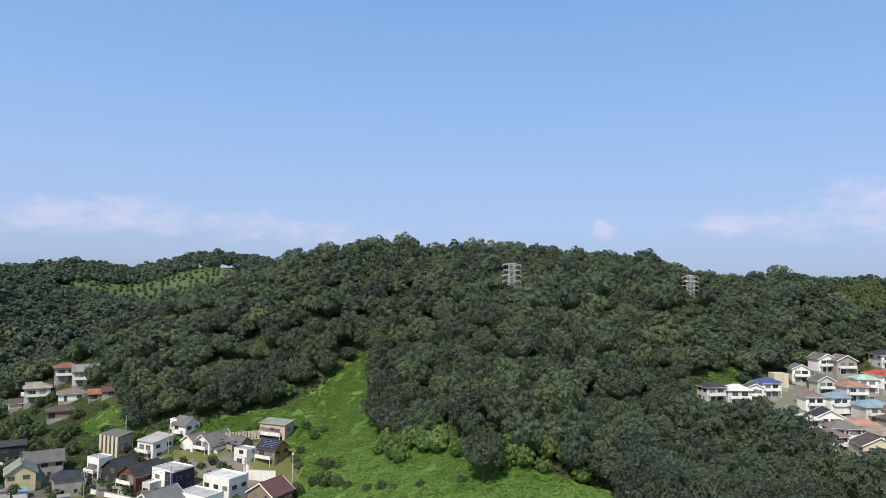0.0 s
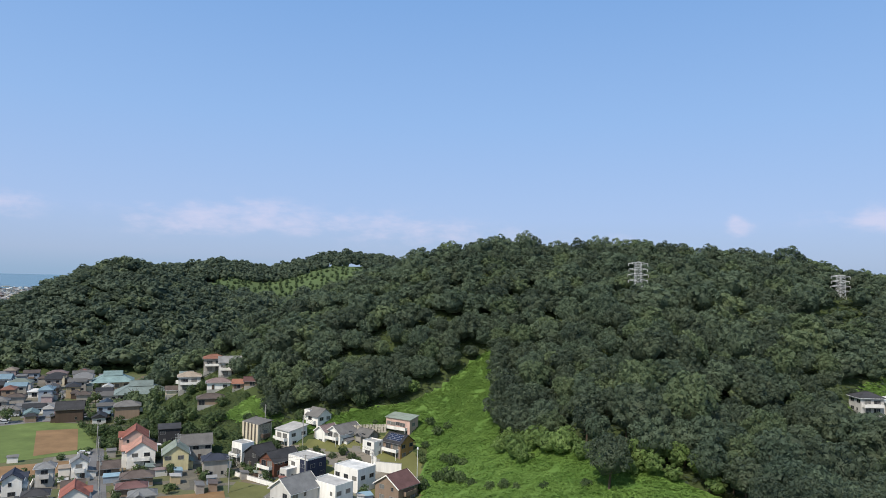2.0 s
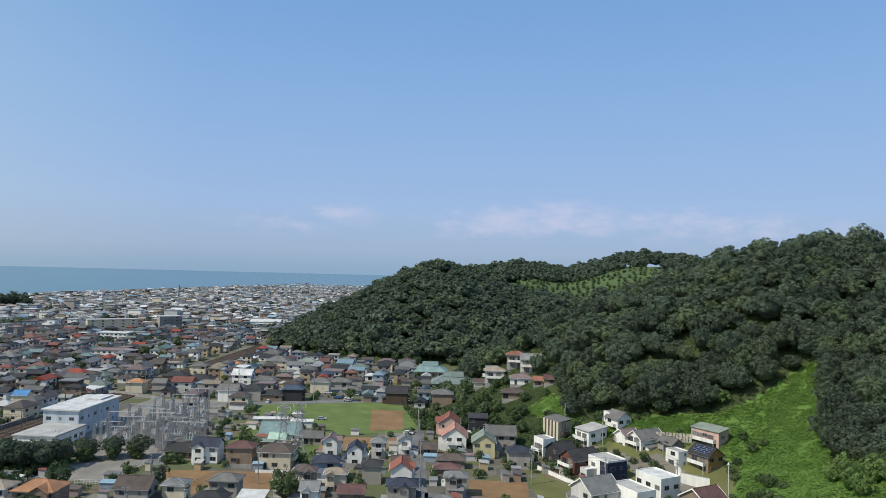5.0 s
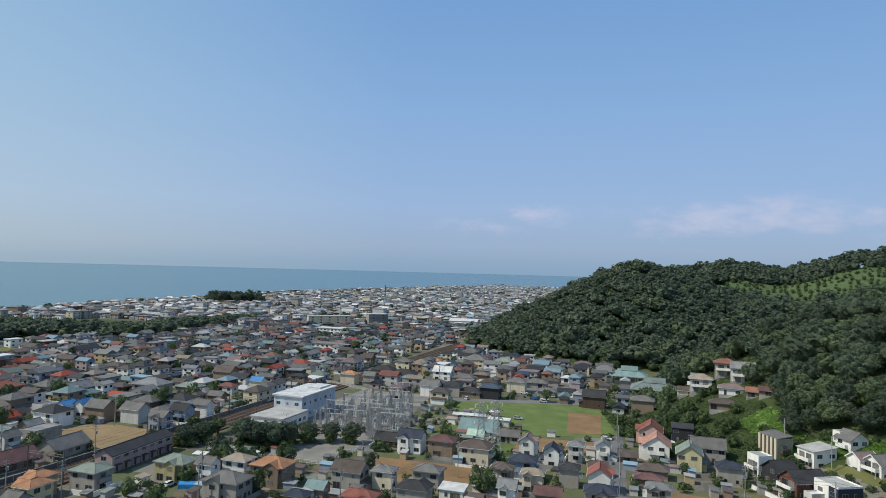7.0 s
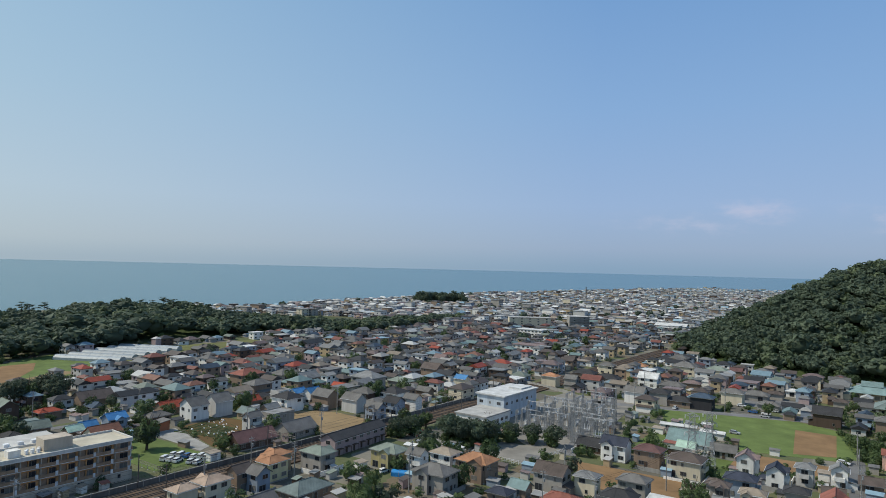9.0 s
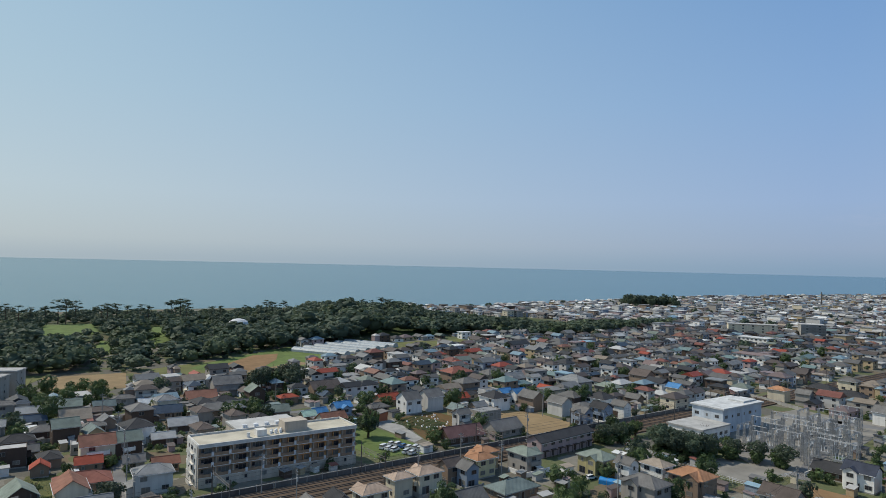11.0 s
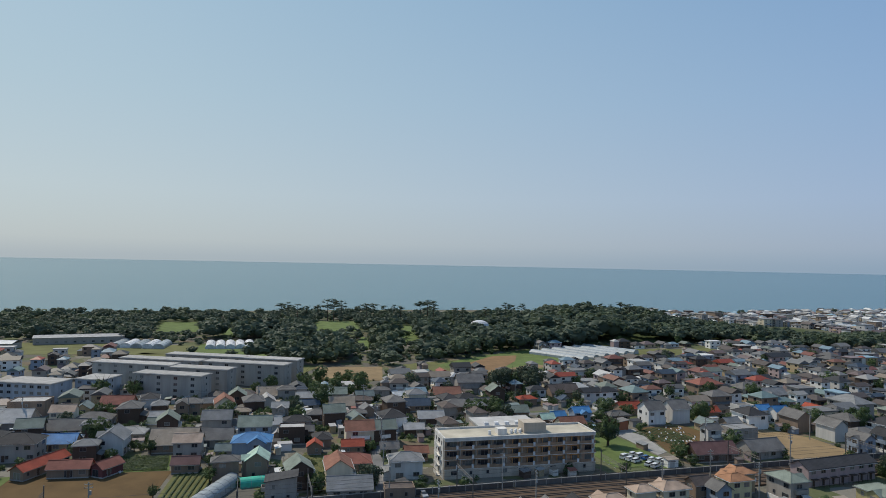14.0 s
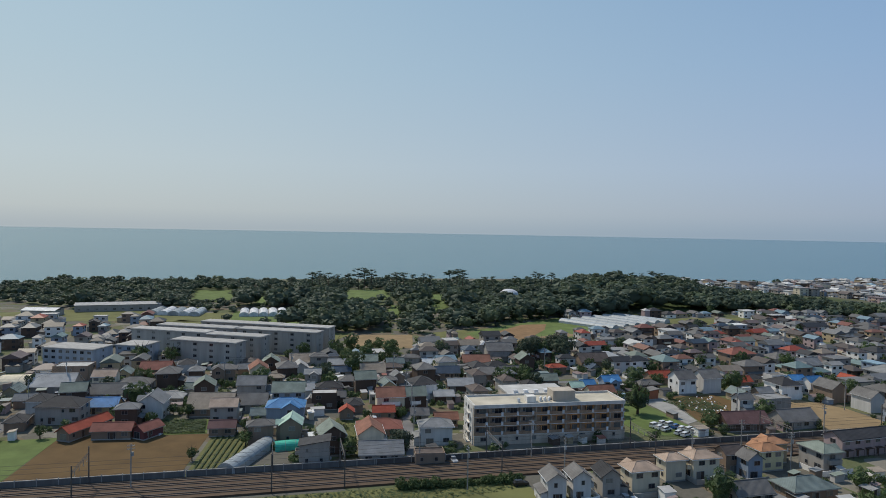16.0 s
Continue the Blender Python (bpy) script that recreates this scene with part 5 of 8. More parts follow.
# a terrace of small dwellings under one long roof beside the railway
def terrace():
    a, b_ = Vector((-226.2, 46.6)), Vector((-243.6, 69.0))
    length, mid, d, h = (b_ - a).length, (a + b_) / 2, 6.6, 5.5
    out_ = Vector((-(b_ - a).y, (b_ - a).x)).normalized()
    root = thing("terrace_house", pose(mid.x + out_.x * 3.3, mid.y + out_.y * 3.3, 0, 0, 0, math.degrees(math.atan2(a.y - b_.y, a.x - b_.x)) + 180), "two-storey pinkish terrace house with long dark grey roof", "house")
    s = Build()
    s.box(-length / 2, length / 2, -d / 2, d / 2, -0.3, h)
    s.solid([(length / 2, -d / 2, h), (length / 2, d / 2, h), (length / 2, 0, h + 1.7)], [(-length / 2, -d / 2, h), (-length / 2, d / 2, h), (-length / 2, 0, h + 1.7)])
    part("wall", s, wall_mat("rosegrey"), root)
    s = Build()
    gable_roof(s, length, d, h, 0.5, 1.7)
    part("roof", s, roof_mat("charcoal"), root)
    for sg in (-1, 1):
        s = Build()
        s.box(-length / 2 - 0.4, length / 2 + 0.4, sg * (d / 2 + 0.56) - 0.05, sg * (d / 2 + 0.56) + 0.05, h - 0.5, h - 0.36)
        part("gutter", s, M_PLASTIC, root)
    for k in range(7):
        u = (k + 0.5) * length / 7 - length / 2
        for sg, turn in ((-1, 0), (1, 180)):
            part("window", WINDOW["wide"], None, root, m=pose(0, 0, 0, 0, 0, turn) @ pose(u, -d / 2 - 0.01, 3.9))
        s = Build()
        s.box(u - 1.2, u + 1.2, -d / 2 - 1.3, -d / 2 - 0.005, 2.35, 2.5)
        s.box(u - 1.2, u - 1.1, -d / 2 - 1.3, -d / 2 - 1.2, 0, 2.35)
        s.box(u + 1.1, u + 1.2, -d / 2 - 1.3, -d / 2 - 1.2, 0, 2.35)
        part("porch", s, wall_mat("darkbrown"), root, "dark timber porch")
        part("door", DOOR, None, root, m=pose(u, -d / 2 - 0.02, 0.2))
    for sg, turn in ((-1, -90), (1, 90)):
        part("window", WINDOW["wide"], None, root, m=pose(0, 0, 0, 0, 0, turn) @ pose(0, -length / 2 - 0.01, 3.8))
    for q in (0.15, 0.38, 0.62, 0.85):
        c = a.lerp(b_, q) + out_ * 3.3
        HOUSES.append((c.x, c.y, 4.6))


terrace()


# ---- the long apartment building by the railway ----
def apartment_building():
    length, depth, floors, fh = 50.0, 13.0, 4, 2.95
    top = floors * fh
    ang = math.degrees(math.atan2(43.0, -26.0))  # its front runs along the railway and faces it
    mid = Vector(((-193.7 - 219.7) / 2, (-58.9 - 15.9) / 2, 0))
    root = thing("apartment_building", pose(mid.x, mid.y, 0, 0, 0, ang), "four-storey beige concrete apartment building with balconies", "building")
    # local x runs along the front; the front is at y = 0 and faces +y or -y; depth goes to +y, away from the railway
    con = worn("apartment_concrete", (0.46, 0.40, 0.33), stain=0.3, streak=True)
    white = worn("apartment_white", (0.68, 0.66, 0.62), stain=0.4, streak=True)
    brown = worn("apartment_brown", (0.60, 0.33, 0.15), stain=0.5)
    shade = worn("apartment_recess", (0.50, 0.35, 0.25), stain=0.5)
    s = Build()
    s.box(-length / 2, length / 2, 1.5, depth, -0.4, top)
    part("body", s, shade, root)
    s = Build()
    s.box(-length / 2, length / 2, 0.0, 1.5, -0.4, fh + 0.25)
    part("ground_floor_wall", s, con, root)
    s = Build()
    s.box(-length / 2 + 0.3, length / 2 - 0.3, 0.3, depth - 0.3, top, top + 0.18)
    part("roof", s, worn("roof_screed", (0.55, 0.50, 0.40), stain=0.15), root, "sunlit beige roof screed")
    s = Build()
    for x0, x1, y0, y1 in ((-length / 2, length / 2, -0.1, 0.25), (-length / 2, length / 2, depth - 0.25, depth + 0.1), (-length / 2 - 0.1, -length / 2 + 0.3, 0.25, depth - 0.25), (length / 2 - 0.3, length / 2 + 0.1, 0.25, depth - 0.25)):
        s.box(x0, x1, y0, y1, top - 0.1, top + 0.75)
    part("parapet", s, white, root)
    bays = 10
    bw = length / bays
    for f in range(1, floors):
        z = f * fh
        s = Build()
        s.box(-length / 2, length / 2, -0.1, 1.5, z - 0.06, z + 0.1)
        part("balcony_slab", s, white, root)
        s = Build()
        s.box(-length / 2, length / 2, -0.08, 0.02, z + 0.1, z + 1.0)
        part("balcony_rail", s, worn("balcony_panel", (0.36, 0.24, 0.16), stain=0.8) if f == 1 else bpy.data.materials["balcony_panel"], root, "smoky brown balcony panels")
        for k in range(bays):
            x0 = -length / 2 + k * bw
            s = Build()
            s.box(x0 - 0.1, x0 + 0.1, 0.0, 1.5, z + 0.1, z + fh - 0.12)
            part("partition", s, con, root)
            s = Build()
            s.box(x0 + bw * 0.72, x0 + bw * 0.72 + 0.7, -0.16, -0.1, z + 0.2, z + 1.35)
            part("vent_box", s, M_PLASTIC, root)
            for u in (0.3, 0.62) if k < 4 else (0.62,):
                part("window", WINDOW["door" if u > 0.5 else "small"], None, root, m=pose(x0 + bw * u, 1.49, z + (0.1 if u > 0.5 else 1.0)))
            if 4 <= k <= 8:
                s = Build()
                s.box(x0 + bw * 0.86, x0 + bw * 0.97, 1.0, 1.49, z + 0.1, z + fh - 0.15)
                s.box(x0 + 0.12, x0 + bw * 0.06, 1.0, 1.49, z + 0.1, z + fh - 0.15)
                s.box(x0 + bw * 0.40, x0 + bw * 0.47, 1.0, 1.49, z + 0.1, z + fh - 0.15)
                s.box(x0 + 0.12, x0 + bw - 0.12, 1.0, 1.49, z + 2.2, z + fh - 0.15)
                part("wall_panel", s, brown, root, "brown-painted wall panel")
    s = Build()
    s.box(-length / 2, length / 2, -0.1, 1.5, top - 0.35, top - 0.1)
    part("eaves", s, white, root)
    for k in range(9):
        part("window", WINDOW["small" if k % 3 else "wide"], None, root, m=pose(-length / 2 + 3 + k * 5.4, -0.005, 1.3))
    for sgn in (-1, 1):  # the two ends, with their stair landings
        s = Build()
        x0 = sgn * length / 2
        s.box(min(x0, x0 + sgn * 0.25), max(x0, x0 + sgn * 0.25), 1.2, depth - 0.4, -0.4, top + 0.5)
        part("end_wall", s, white, root)
        for f in range(floors):
            for k in range(3):
                part("window", WINDOW["wide" if k == 1 else "small"], None, root, m=pose(x0 + sgn * 0.26, 3.0 + k * 3.4, f * fh + 1.1, 0, 0, 90 if sgn > 0 else -90))
            if sgn < 0:
                s = Build()
                s.box(x0 - 1.5, x0 - 0.26, 4.2, 8.0, f * fh + 0.05, f * fh + 0.2)
                s.box(x0 - 1.5, x0 - 1.4, 4.2, 8.0, f * fh + 0.2, f * fh + 1.2)
                part("stair_landing", s, white, root)
    s = Build()
    s.box(2.0, 9.5, 4.0, 9.5, top + 0.18, top + 3.4)
    part("penthouse", s, con, root)
    s = Build()
    s.box(-7.0, -4.0, 3.2, 6.0, top + 0.18, top + 2.1)
    part("plant_box", s, white, root)
    for k in range(6):
        s = Build()
        s.box(-2.5 + k * 0.75, -1.95 + k * 0.75, 4.2 + (k % 2) * 1.4, 5.2 + (k % 2) * 1.4, top + 0.18, top + 1.2)
        part("air_conditioner", s, M_PLASTIC, root)
    s = Build()
    s.rod((-9.5, 4, top + 0.18), (-9.5, 4, top + 1.5), 0.5, sides=10)
    part("water_tank", s, M_PLASTIC, root)
    s = Build()  # rear wing
    s.box(-9.0, 12.0, depth + 0.1, depth + 16, -0.4, top - 0.8)
    part("rear_wing", s, con, root)
    s = Build()
    s.box(-9.2, 12.2, depth + 0.1, depth + 16.2, top - 0.8, top - 0.2)
    part("rear_roof", s, worn("roof_sheet_grey", (0.50, 0.49, 0.47), stain=0.2), root)
    for k in range(5):
        s = Build()
        s.box(-7 + k * 3.6, -5.6 + k * 3.6, depth + 4, depth + 5.5, top - 0.2, top + 0.7)
        part("roof_vent", s, M_PLASTIC, root)
    TAKEN.append([(-188, -66), (-226, -10), (-258, -30), (-222, -88)])


# the front's normal must look to the railway; local +y must point to the sea
apartment_building()


def block(x, y, length, depth, floors, rot, wall, label, category="building", roofmat=None):
    root = thing("housing_block", pose(x, y, 0, 0, 0, rot), label, category, "housing blocks")
    h = floors * 2.8
    s = Build()
    s.box(-length / 2, length / 2, -depth / 2, depth / 2, -0.4, h)
    part("wall", s, wall, root)
    s = Build()
    s.box(-length / 2 - 0.4, length / 2 + 0.4, -depth / 2 - 0.5, depth / 2 + 0.5, h, h + 0.35)
    s.box(-length / 2, length / 2, -depth / 2, depth / 2, h + 0.35, h + 0.5)
    part("roof", s, roofmat or roof_mat("palegrey"), root)
    back = (math.cos(radians(rot)) * y - math.sin(radians(rot)) * x) < 0
    for sgn, a in ((-1, 0), (1, 180)):
        if (sgn > 0) != back:
            continue
        n = int(length / (3.6 if floors < 4 else 8.5))
        for f in range(floors):
            for k in range(n):
                part("window", WINDOW["wide"], None, root, m=pose(0, 0, 0, 0, 0, a) @ pose((k + 0.5) * length / n - length / 2, -depth / 2 - 0.01, f * 2.8 + 1.0))
        if floors > 4:
            for f in range(1, floors):
                s = Build()
                s.box(-length / 2, length / 2, -depth / 2 - 1.2, -depth / 2, f * 2.8, f * 2.8 + 0.15)
                s.box(-length / 2, length / 2, -depth / 2 - 1.2, -depth / 2 - 1.1, f * 2.8 + 0.15, f * 2.8 + 1.1)
                part("balcony", s, wall, root, m=pose(0, 0, 0, 0, 0, a))
    for a, off in ((90, length / 2), (-90, length / 2)):
        for f in range(floors):
            part("window", WINDOW["small"], None, root, m=pose(0, 0, 0, 0, 0, a) @ pose(0, -off - 0.01, f * 2.8 + 1.2))
    HOUSES.append((x, y, length * 0.45))
    c, sn = math.cos(radians(rot)), math.sin(radians(rot))
    TAKEN.append([(x + c * a - sn * bb, y + sn * a + c * bb) for a, bb in ((-length / 2 - 2, -depth / 2 - 3), (length / 2 + 2, -depth / 2 - 3), (length / 2 + 2, depth / 2 + 3), (-length / 2 - 2, depth / 2 + 3))])
    return root


M_BLOCK = worn("block_wall", (0.40, 0.375, 0.34), stain=0.3, streak=True)
M_BLUEWALL = worn("pale_blue_wall", (0.47, 0.52, 0.57), stain=0.3, streak=True)
GREY_BLOCK = "grey concrete housing block with a flat pale roof"
for x, y, run in ((-260.7, -213.3, 34.5), (-279.7, -251.3, 44), (-280.6, -211.6, 31), (-296.5, -249, 46), (-303.7, -201.8, 46), (-318, -236, 48), (-322, -197, 31)):
    block(x, y, run, 9, 4, 97, M_BLOCK, GREY_BLOCK)
block(-234, -266, 26, 14, 3, 100, M_BLUEWALL, "pale blue three-storey nursing building with arched windows")
block(-252, -248, 14, 14, 3, 100, M_BLUEWALL, "pale blue three-storey wing with flat grey roof")
block(-664, 352, 46, 14, 4, 70, WALL_MAT.get("cream") or wall_mat("cream"), "long cream school building with rows of windows")
block(-640, 400, 22, 16, 5, 70, M_CONCRETE, "grey concrete apartment block above the roofs")
block(-560, 300, 26, 12, 3, 35, wall_mat("white"), "white three-storey building with flat roof", roofmat=roof_mat("white"))
block(-470, 250, 24, 14, 2, 35, wall_mat("white"), "white two-storey building with flat roof", roofmat=roof_mat("rosegrey"))

# ---- substation ----
def substation_hall():
    root = thing("substation_hall", pose(-276.1, 136.0, 0, 0, 0, 123.4), "pale blue substation hall with a white roof", "building")
    s = Build()
    s.box(-14.7, 14.7, -7, 7, -0.3, 9.6)
    part("wall", s, M_BLUEWALL, root)
    s = Build()
    s.box(-15.4, 15.4, -7.7, 7.7, 9.6, 10.2)
    s.box(4, 14, -5, 2, 10.2, 10.8)
    part("roof", s, roof_mat("white"), root)
    s = Build()
    s.box(-34, -14.75, -10, 5, -0.3, 4.4)
    part("annex", s, wall_mat("white"), root)
    s = Build()
    s.box(-34.5, -14.75, -10.5, 5.5, 4.4, 4.9)
    part("annex_roof", s, roof_mat("palegrey"), root)
    for k in range(5):
        part("window", WINDOW["wide"], None, root, m=pose(-32 + k * 3.6, -10.01, 1.4))
    for a, length, off in ((0, 29.4, 7), (-90, 14, 14.7)):
        for k in range(int(length / 4.5)):
            for z in (1.5, 6.0):
                if a == 0 or z > 5:
                    part("window", WINDOW["small" if k % 2 else "wide"], None, root, m=pose(0, 0, 0, 0, 0, a) @ pose((k + 0.5) * 4.5 - length / 2, -off - 0.01, z))


substation_hall()


def lattice(s, x, y, z0, z1, r0, r1, k=5, bar=0.06):
    """A four-legged lattice mast."""
    for i in range(4):
        ca, sa = (1, 1, -1, -1)[i], (1, -1, -1, 1)[i]
        s.rod((x + r0 * ca, y + r0 * sa, z0), (x + r1 * ca, y + r1 * sa, z1), bar, sides=4)
    for j in range(k):
        za, zb = z0 + (z1 - z0) * j / k, z0 + (z1 - z0) * (j + 1) / k
        ra, rb = r0 + (r1 - r0) * j / k, r0 + (r1 - r0) * (j + 1) / k
        for (ax, ay), (bx, by) in (((1, 1), (1, -1)), ((1, -1), (-1, -1)), ((-1, -1), (-1, 1)), ((-1, 1), (1, 1))):
            s.rod((x + ra * ax, y + ra * ay, za), (x + rb * bx, y + rb * by, zb), bar * 0.7, sides=3)
            s.rod((x + ra * bx, y + ra * by, za), (x + rb * ax, y + rb * ay, zb), bar * 0.7, sides=3)
            s.rod((x + rb * ax, y + rb * ay, zb), (x + rb * bx, y + rb * by, zb), bar * 0.7, sides=3)


def gantry_proto(width, h):
    g = thing("switchyard_gantry", pose(0, 0, -60), "grey steel switchyard gantry with insulators", "gantry", "substation gantries")
    for sx in (-width / 2, width / 2):
        s = Build()
        lattice(s, sx, 0, 0, h, 0.45, 0.3, 5, 0.07)
        part("leg", s, M_STEEL, g)
    s = Build()
    for dy in (-0.35, 0.35):
        s.rod((-width / 2, dy, h), (width / 2, dy, h), 0.08, sides=4)
        for k in range(8):
            s.rod((-width / 2 + k * width / 8, dy, h), (-width / 2 + (k + 1) * width / 8, -dy, h), 0.05, sides=3)
    part("beam", s, M_STEEL, g)
    for k in range(3):
        s = Build()
        xx = -width / 3 + k * width / 3
        for j in range(4):
            s.rod((xx, 0, h - 0.2 - j * 0.3), (xx, 0, h - 0.4 - j * 0.3), 0.16, sides=6)
        part("insulator", s, M_PLASTIC, g)
    return g


def breaker_proto():
    g = thing("circuit_breaker", pose(0, 0, -60), "grey switchgear on a steel frame with white bushings", "switchgear", "substation switchgear")
    s = Build()
    s.box(-1.4, 1.4, -0.5, 0.5, 1.6, 2.3)
    for sx in (-1.2, 1.2):
        for sy in (-0.4, 0.4):
            s.rod((sx, sy, 0), (sx, sy, 1.6), 0.08, sides=4)
    part("tank", s, M_STEEL, g)
    for k in (-1, 0, 1):
        s = Build()
        s.rod((k, 0, 2.3), (k * 1.15, 0, 4.3), 0.16, 0.08, 6)
        part("bushing", s, M_PLASTIC, g)
    return g


GANTRIES = [gantry_proto(10, 9.5), gantry_proto(8, 7.5)]
BREAKER = breaker_proto()
sub_o, sub_u, sub_v = Vector((-232, 133, 0)), Vector((-0.62, 0.785, 0)), Vector((0.785, 0.62, 0))
rng = random.Random(5)


def place_copy(proto, m, slot=None):
    """The first copy moves the pattern itself into place, the rest are copies."""
    if not proto.get("placed"):
        proto["placed"] = 1
        proto.matrix_basis = m
        return proto
    return copy_thing(proto, m)


for i in range(11):
    for j in range(5):
        p = sub_o + sub_u * (i * 7.6) + sub_v * (j * 7.6 - 12 + i * 0.6)
        if j == 0 and i > 6 or math.degrees(math.atan2(-p.x, p.y)) < 55.2:
            continue
        place_copy(GANTRIES[(i + j) % 2], pose(p.x, p.y, 0, 0, 0, 38 + (90 if (i + j) % 3 == 0 else 0)))
        if rng.random() < 0.8:
            q = p + sub_u * 4
            place_copy(BREAKER, pose(q.x, q.y, 0, 0, 0, 38 + rng.choice((0, 90))))
for g in (*GANTRIES, BREAKER):
    del g["placed"]


# ---- pylons ----
def pylon(x, y, h, rot, arms, base, label, z=None, width=9.0, mat=None, rod=0.10, body=1.5):
    mat = mat or M_PYLON
    root = thing("pylon", pose(x, y, height(x, y) if z is None else z, 0, 0, rot), label, "pylon", "pylons")
    s = Build()
    lattice(s, 0, 0, -1.5, h * 0.62, base, body, 7, rod)
    part("lower_tower", s, mat, root)
    s = Build()
    lattice(s, 0, 0, h * 0.62, h, body, body * 0.85, 6, rod * 0.85)
    part("upper_tower", s, mat, root)
    for k in range(arms):
        z0 = h * (0.67 + 0.29 * k / max(1, arms - 1))
        s = Build()
        half = width / 2 * (1.0, 1.05, 0.95)[k % 3]
        for dy in (-0.7, 0.7):
            for sg in (-1, 1):
                s.rod((0, dy, z0), (half * sg, 0, z0 + 0.5), rod * 0.77, sides=4)
                s.rod((0, dy, z0 + 1.3), (half * sg, 0, z0 + 0.55), rod * 0.77, sides=4)
                for u in (0.3, 0.6):
                    s.rod((half * sg * u, dy * (1 - u), z0 + 0.5 * u), (half * sg * u, dy * (1 - u), z0 + 1.3 - 0.7 * u), 0.06, sides=3)
        part("cross_arm", s, mat, root)
        for sg in (-1, 1):
            s = Build()
            for j in range(4):
                s.rod((half * sg, 0, z0 + 0.4 - j * 0.3), (half * sg, 0, z0 + 0.2 - j * 0.3), 0.16, sides=6)
            part("insulator", s, M_PLASTIC, root)
    return root


px, py = polar(-5.85, 322)
pylon(px, py, 27, 10, 4, 2.8, "grey lattice pylon standing among hillside trees", width=9.0, z=50)
HOUSES.append((px, py, 6.5))
px, py = polar(-20.4, 378)
pylon(px, py, 25, 20, 4, 2.8, "grey lattice pylon standing among hillside trees", width=10.5, z=48.6)
HOUSES.append((px, py, 5.0))
pylon(-176, 154, 19.5, 40, 3, 2.6, "grey lattice pylon beside the farm sheds", width=4.6, mat=M_STEEL, rod=0.07, body=0.95)
pylon(-178, 163, 19.0, 40, 3, 2.3, "grey lattice pylon beside the farm sheds", width=4.4, mat=M_STEEL, rod=0.07, body=0.95)

# ---- big temple roofs, greenhouses, sheds ----
def temple(x, y, w, d, rot, rc, label):
    root = thing("temple", pose(x, y, height(x, y), 0, 0, rot), label, "temple")
    s = Build()
    s.box(-w / 2 + 1.8, w / 2 - 1.8, -d / 2 + 1.8, d / 2 - 1.8, -1, 3.6)
    part("wall", s, wall_mat("cream"), root)
    s = Build()
    hip_roof(s, w - 2, d - 2, 3.6, 1.2, 4.6)
    part("roof", s, roof_mat(rc), root)
    s = Build()
    gable_roof(s, w * 0.42, d * 0.34, 7.1, 0.5, 2.0)
    part("ridge_gable", s, roof_mat(rc), root)
    for k in range(5):
        s = Build()
        s.rod((-w / 2 + 2.2 + k * (w - 4.4) / 4, -d / 2 + 1.0, -0.5), (-w / 2 + 2.2 + k * (w - 4.4) / 4, -d / 2 + 1.0, 3.5), 0.16, sides=8)
        part("pillar", s, wall_mat("darkbrown"), root)
    for k in range(4):
        part("window", WINDOW["door"], None, root, m=pose(-w / 2 + 4 + k * (w - 8) / 3, -d / 2 + 1.79, 0.6))
    HOUSES.append((x, y, w * 0.5))


temple(-209, 303, 24, 17, 35, "tealgrey", "temple hall with a broad grey-green hipped roof")
temple(-257, 346, 22, 16, 35, "teal", "small temple hall with a green copper roof")


def greenhouse(x, y, length, width, rise, rot, mat, label, ribs=6):
    root = thing("greenhouse", pose(x, y, height(x, y), 0, 0, rot), label, "greenhouse", "greenhouses")
    s = Build()
    arc = [(width / 2 * math.cos(math.pi * i / 10), 0.9 * (i not in (0, 10)) + rise * math.sin(math.pi * i / 10)) for i in range(11)]
    for i in range(10):
        (u0, z0), (u1, z1) = arc[i], arc[i + 1]
        s.face([(-length / 2, u0, z0), (length / 2, u0, z0), (length / 2, u1, z1), (-length / 2, u1, z1)])
    s.face([(length / 2, u, z) for u, z in arc])
    s.face([(-length / 2, u, z) for u, z in arc[::-1]])
    part("film", s, mat, root)
    for k in range(ribs):
        s = Build()
        xx = -length / 2 + k * length / (ribs - 1)
        s.tube([(xx, u * 1.01, z * 1.01) for u, z in arc], 0.05)
        part("hoop", s, M_STEEL, root)
    HOUSES.append((x, y, length * 0.4))


greenhouse(-157, -114.5, 24, 5.2, 2.2, 188, M_VINYL, "long arched greenhouse of grey film beside a field", 9)
greenhouse(-170, -109, 9, 4.0, 1.6, 130, M_TARP, "short tunnel covered in bright green sheet", 4)
greenhouse(-200, 63, 7.5, 2.6, 1.0, 55, M_BLUESHEET, "low tunnel covered in bright blue sheet", 4)
for k in range(6):
    greenhouse(-478 - k * 10.5, -62 + k * 6.5, 46, 7.5, 2.4, 62, M_VINYL, "long arched greenhouse of pale film in a meadow", 7)
for k in range(5):
    greenhouse(-420.5 - 3.6 * k, -311 + 6.0 * k, 30, 6.8, 2.4, 215, M_PLASTIC, "long arched greenhouse of white film in a meadow", 5)
for k in range(5):
    greenhouse(-398 - 2.0 * k, -373 + 7.8 * k, 28, 7.6, 2.6, 208, M_PLASTIC if k % 2 else M_VINYL, "long arched greenhouse of white film in a meadow", 5)
greenhouse(-194, -250, 16, 13, 3.5, 120, wall_mat("cream"), "broad arched hall with a cream metal roof", 3)


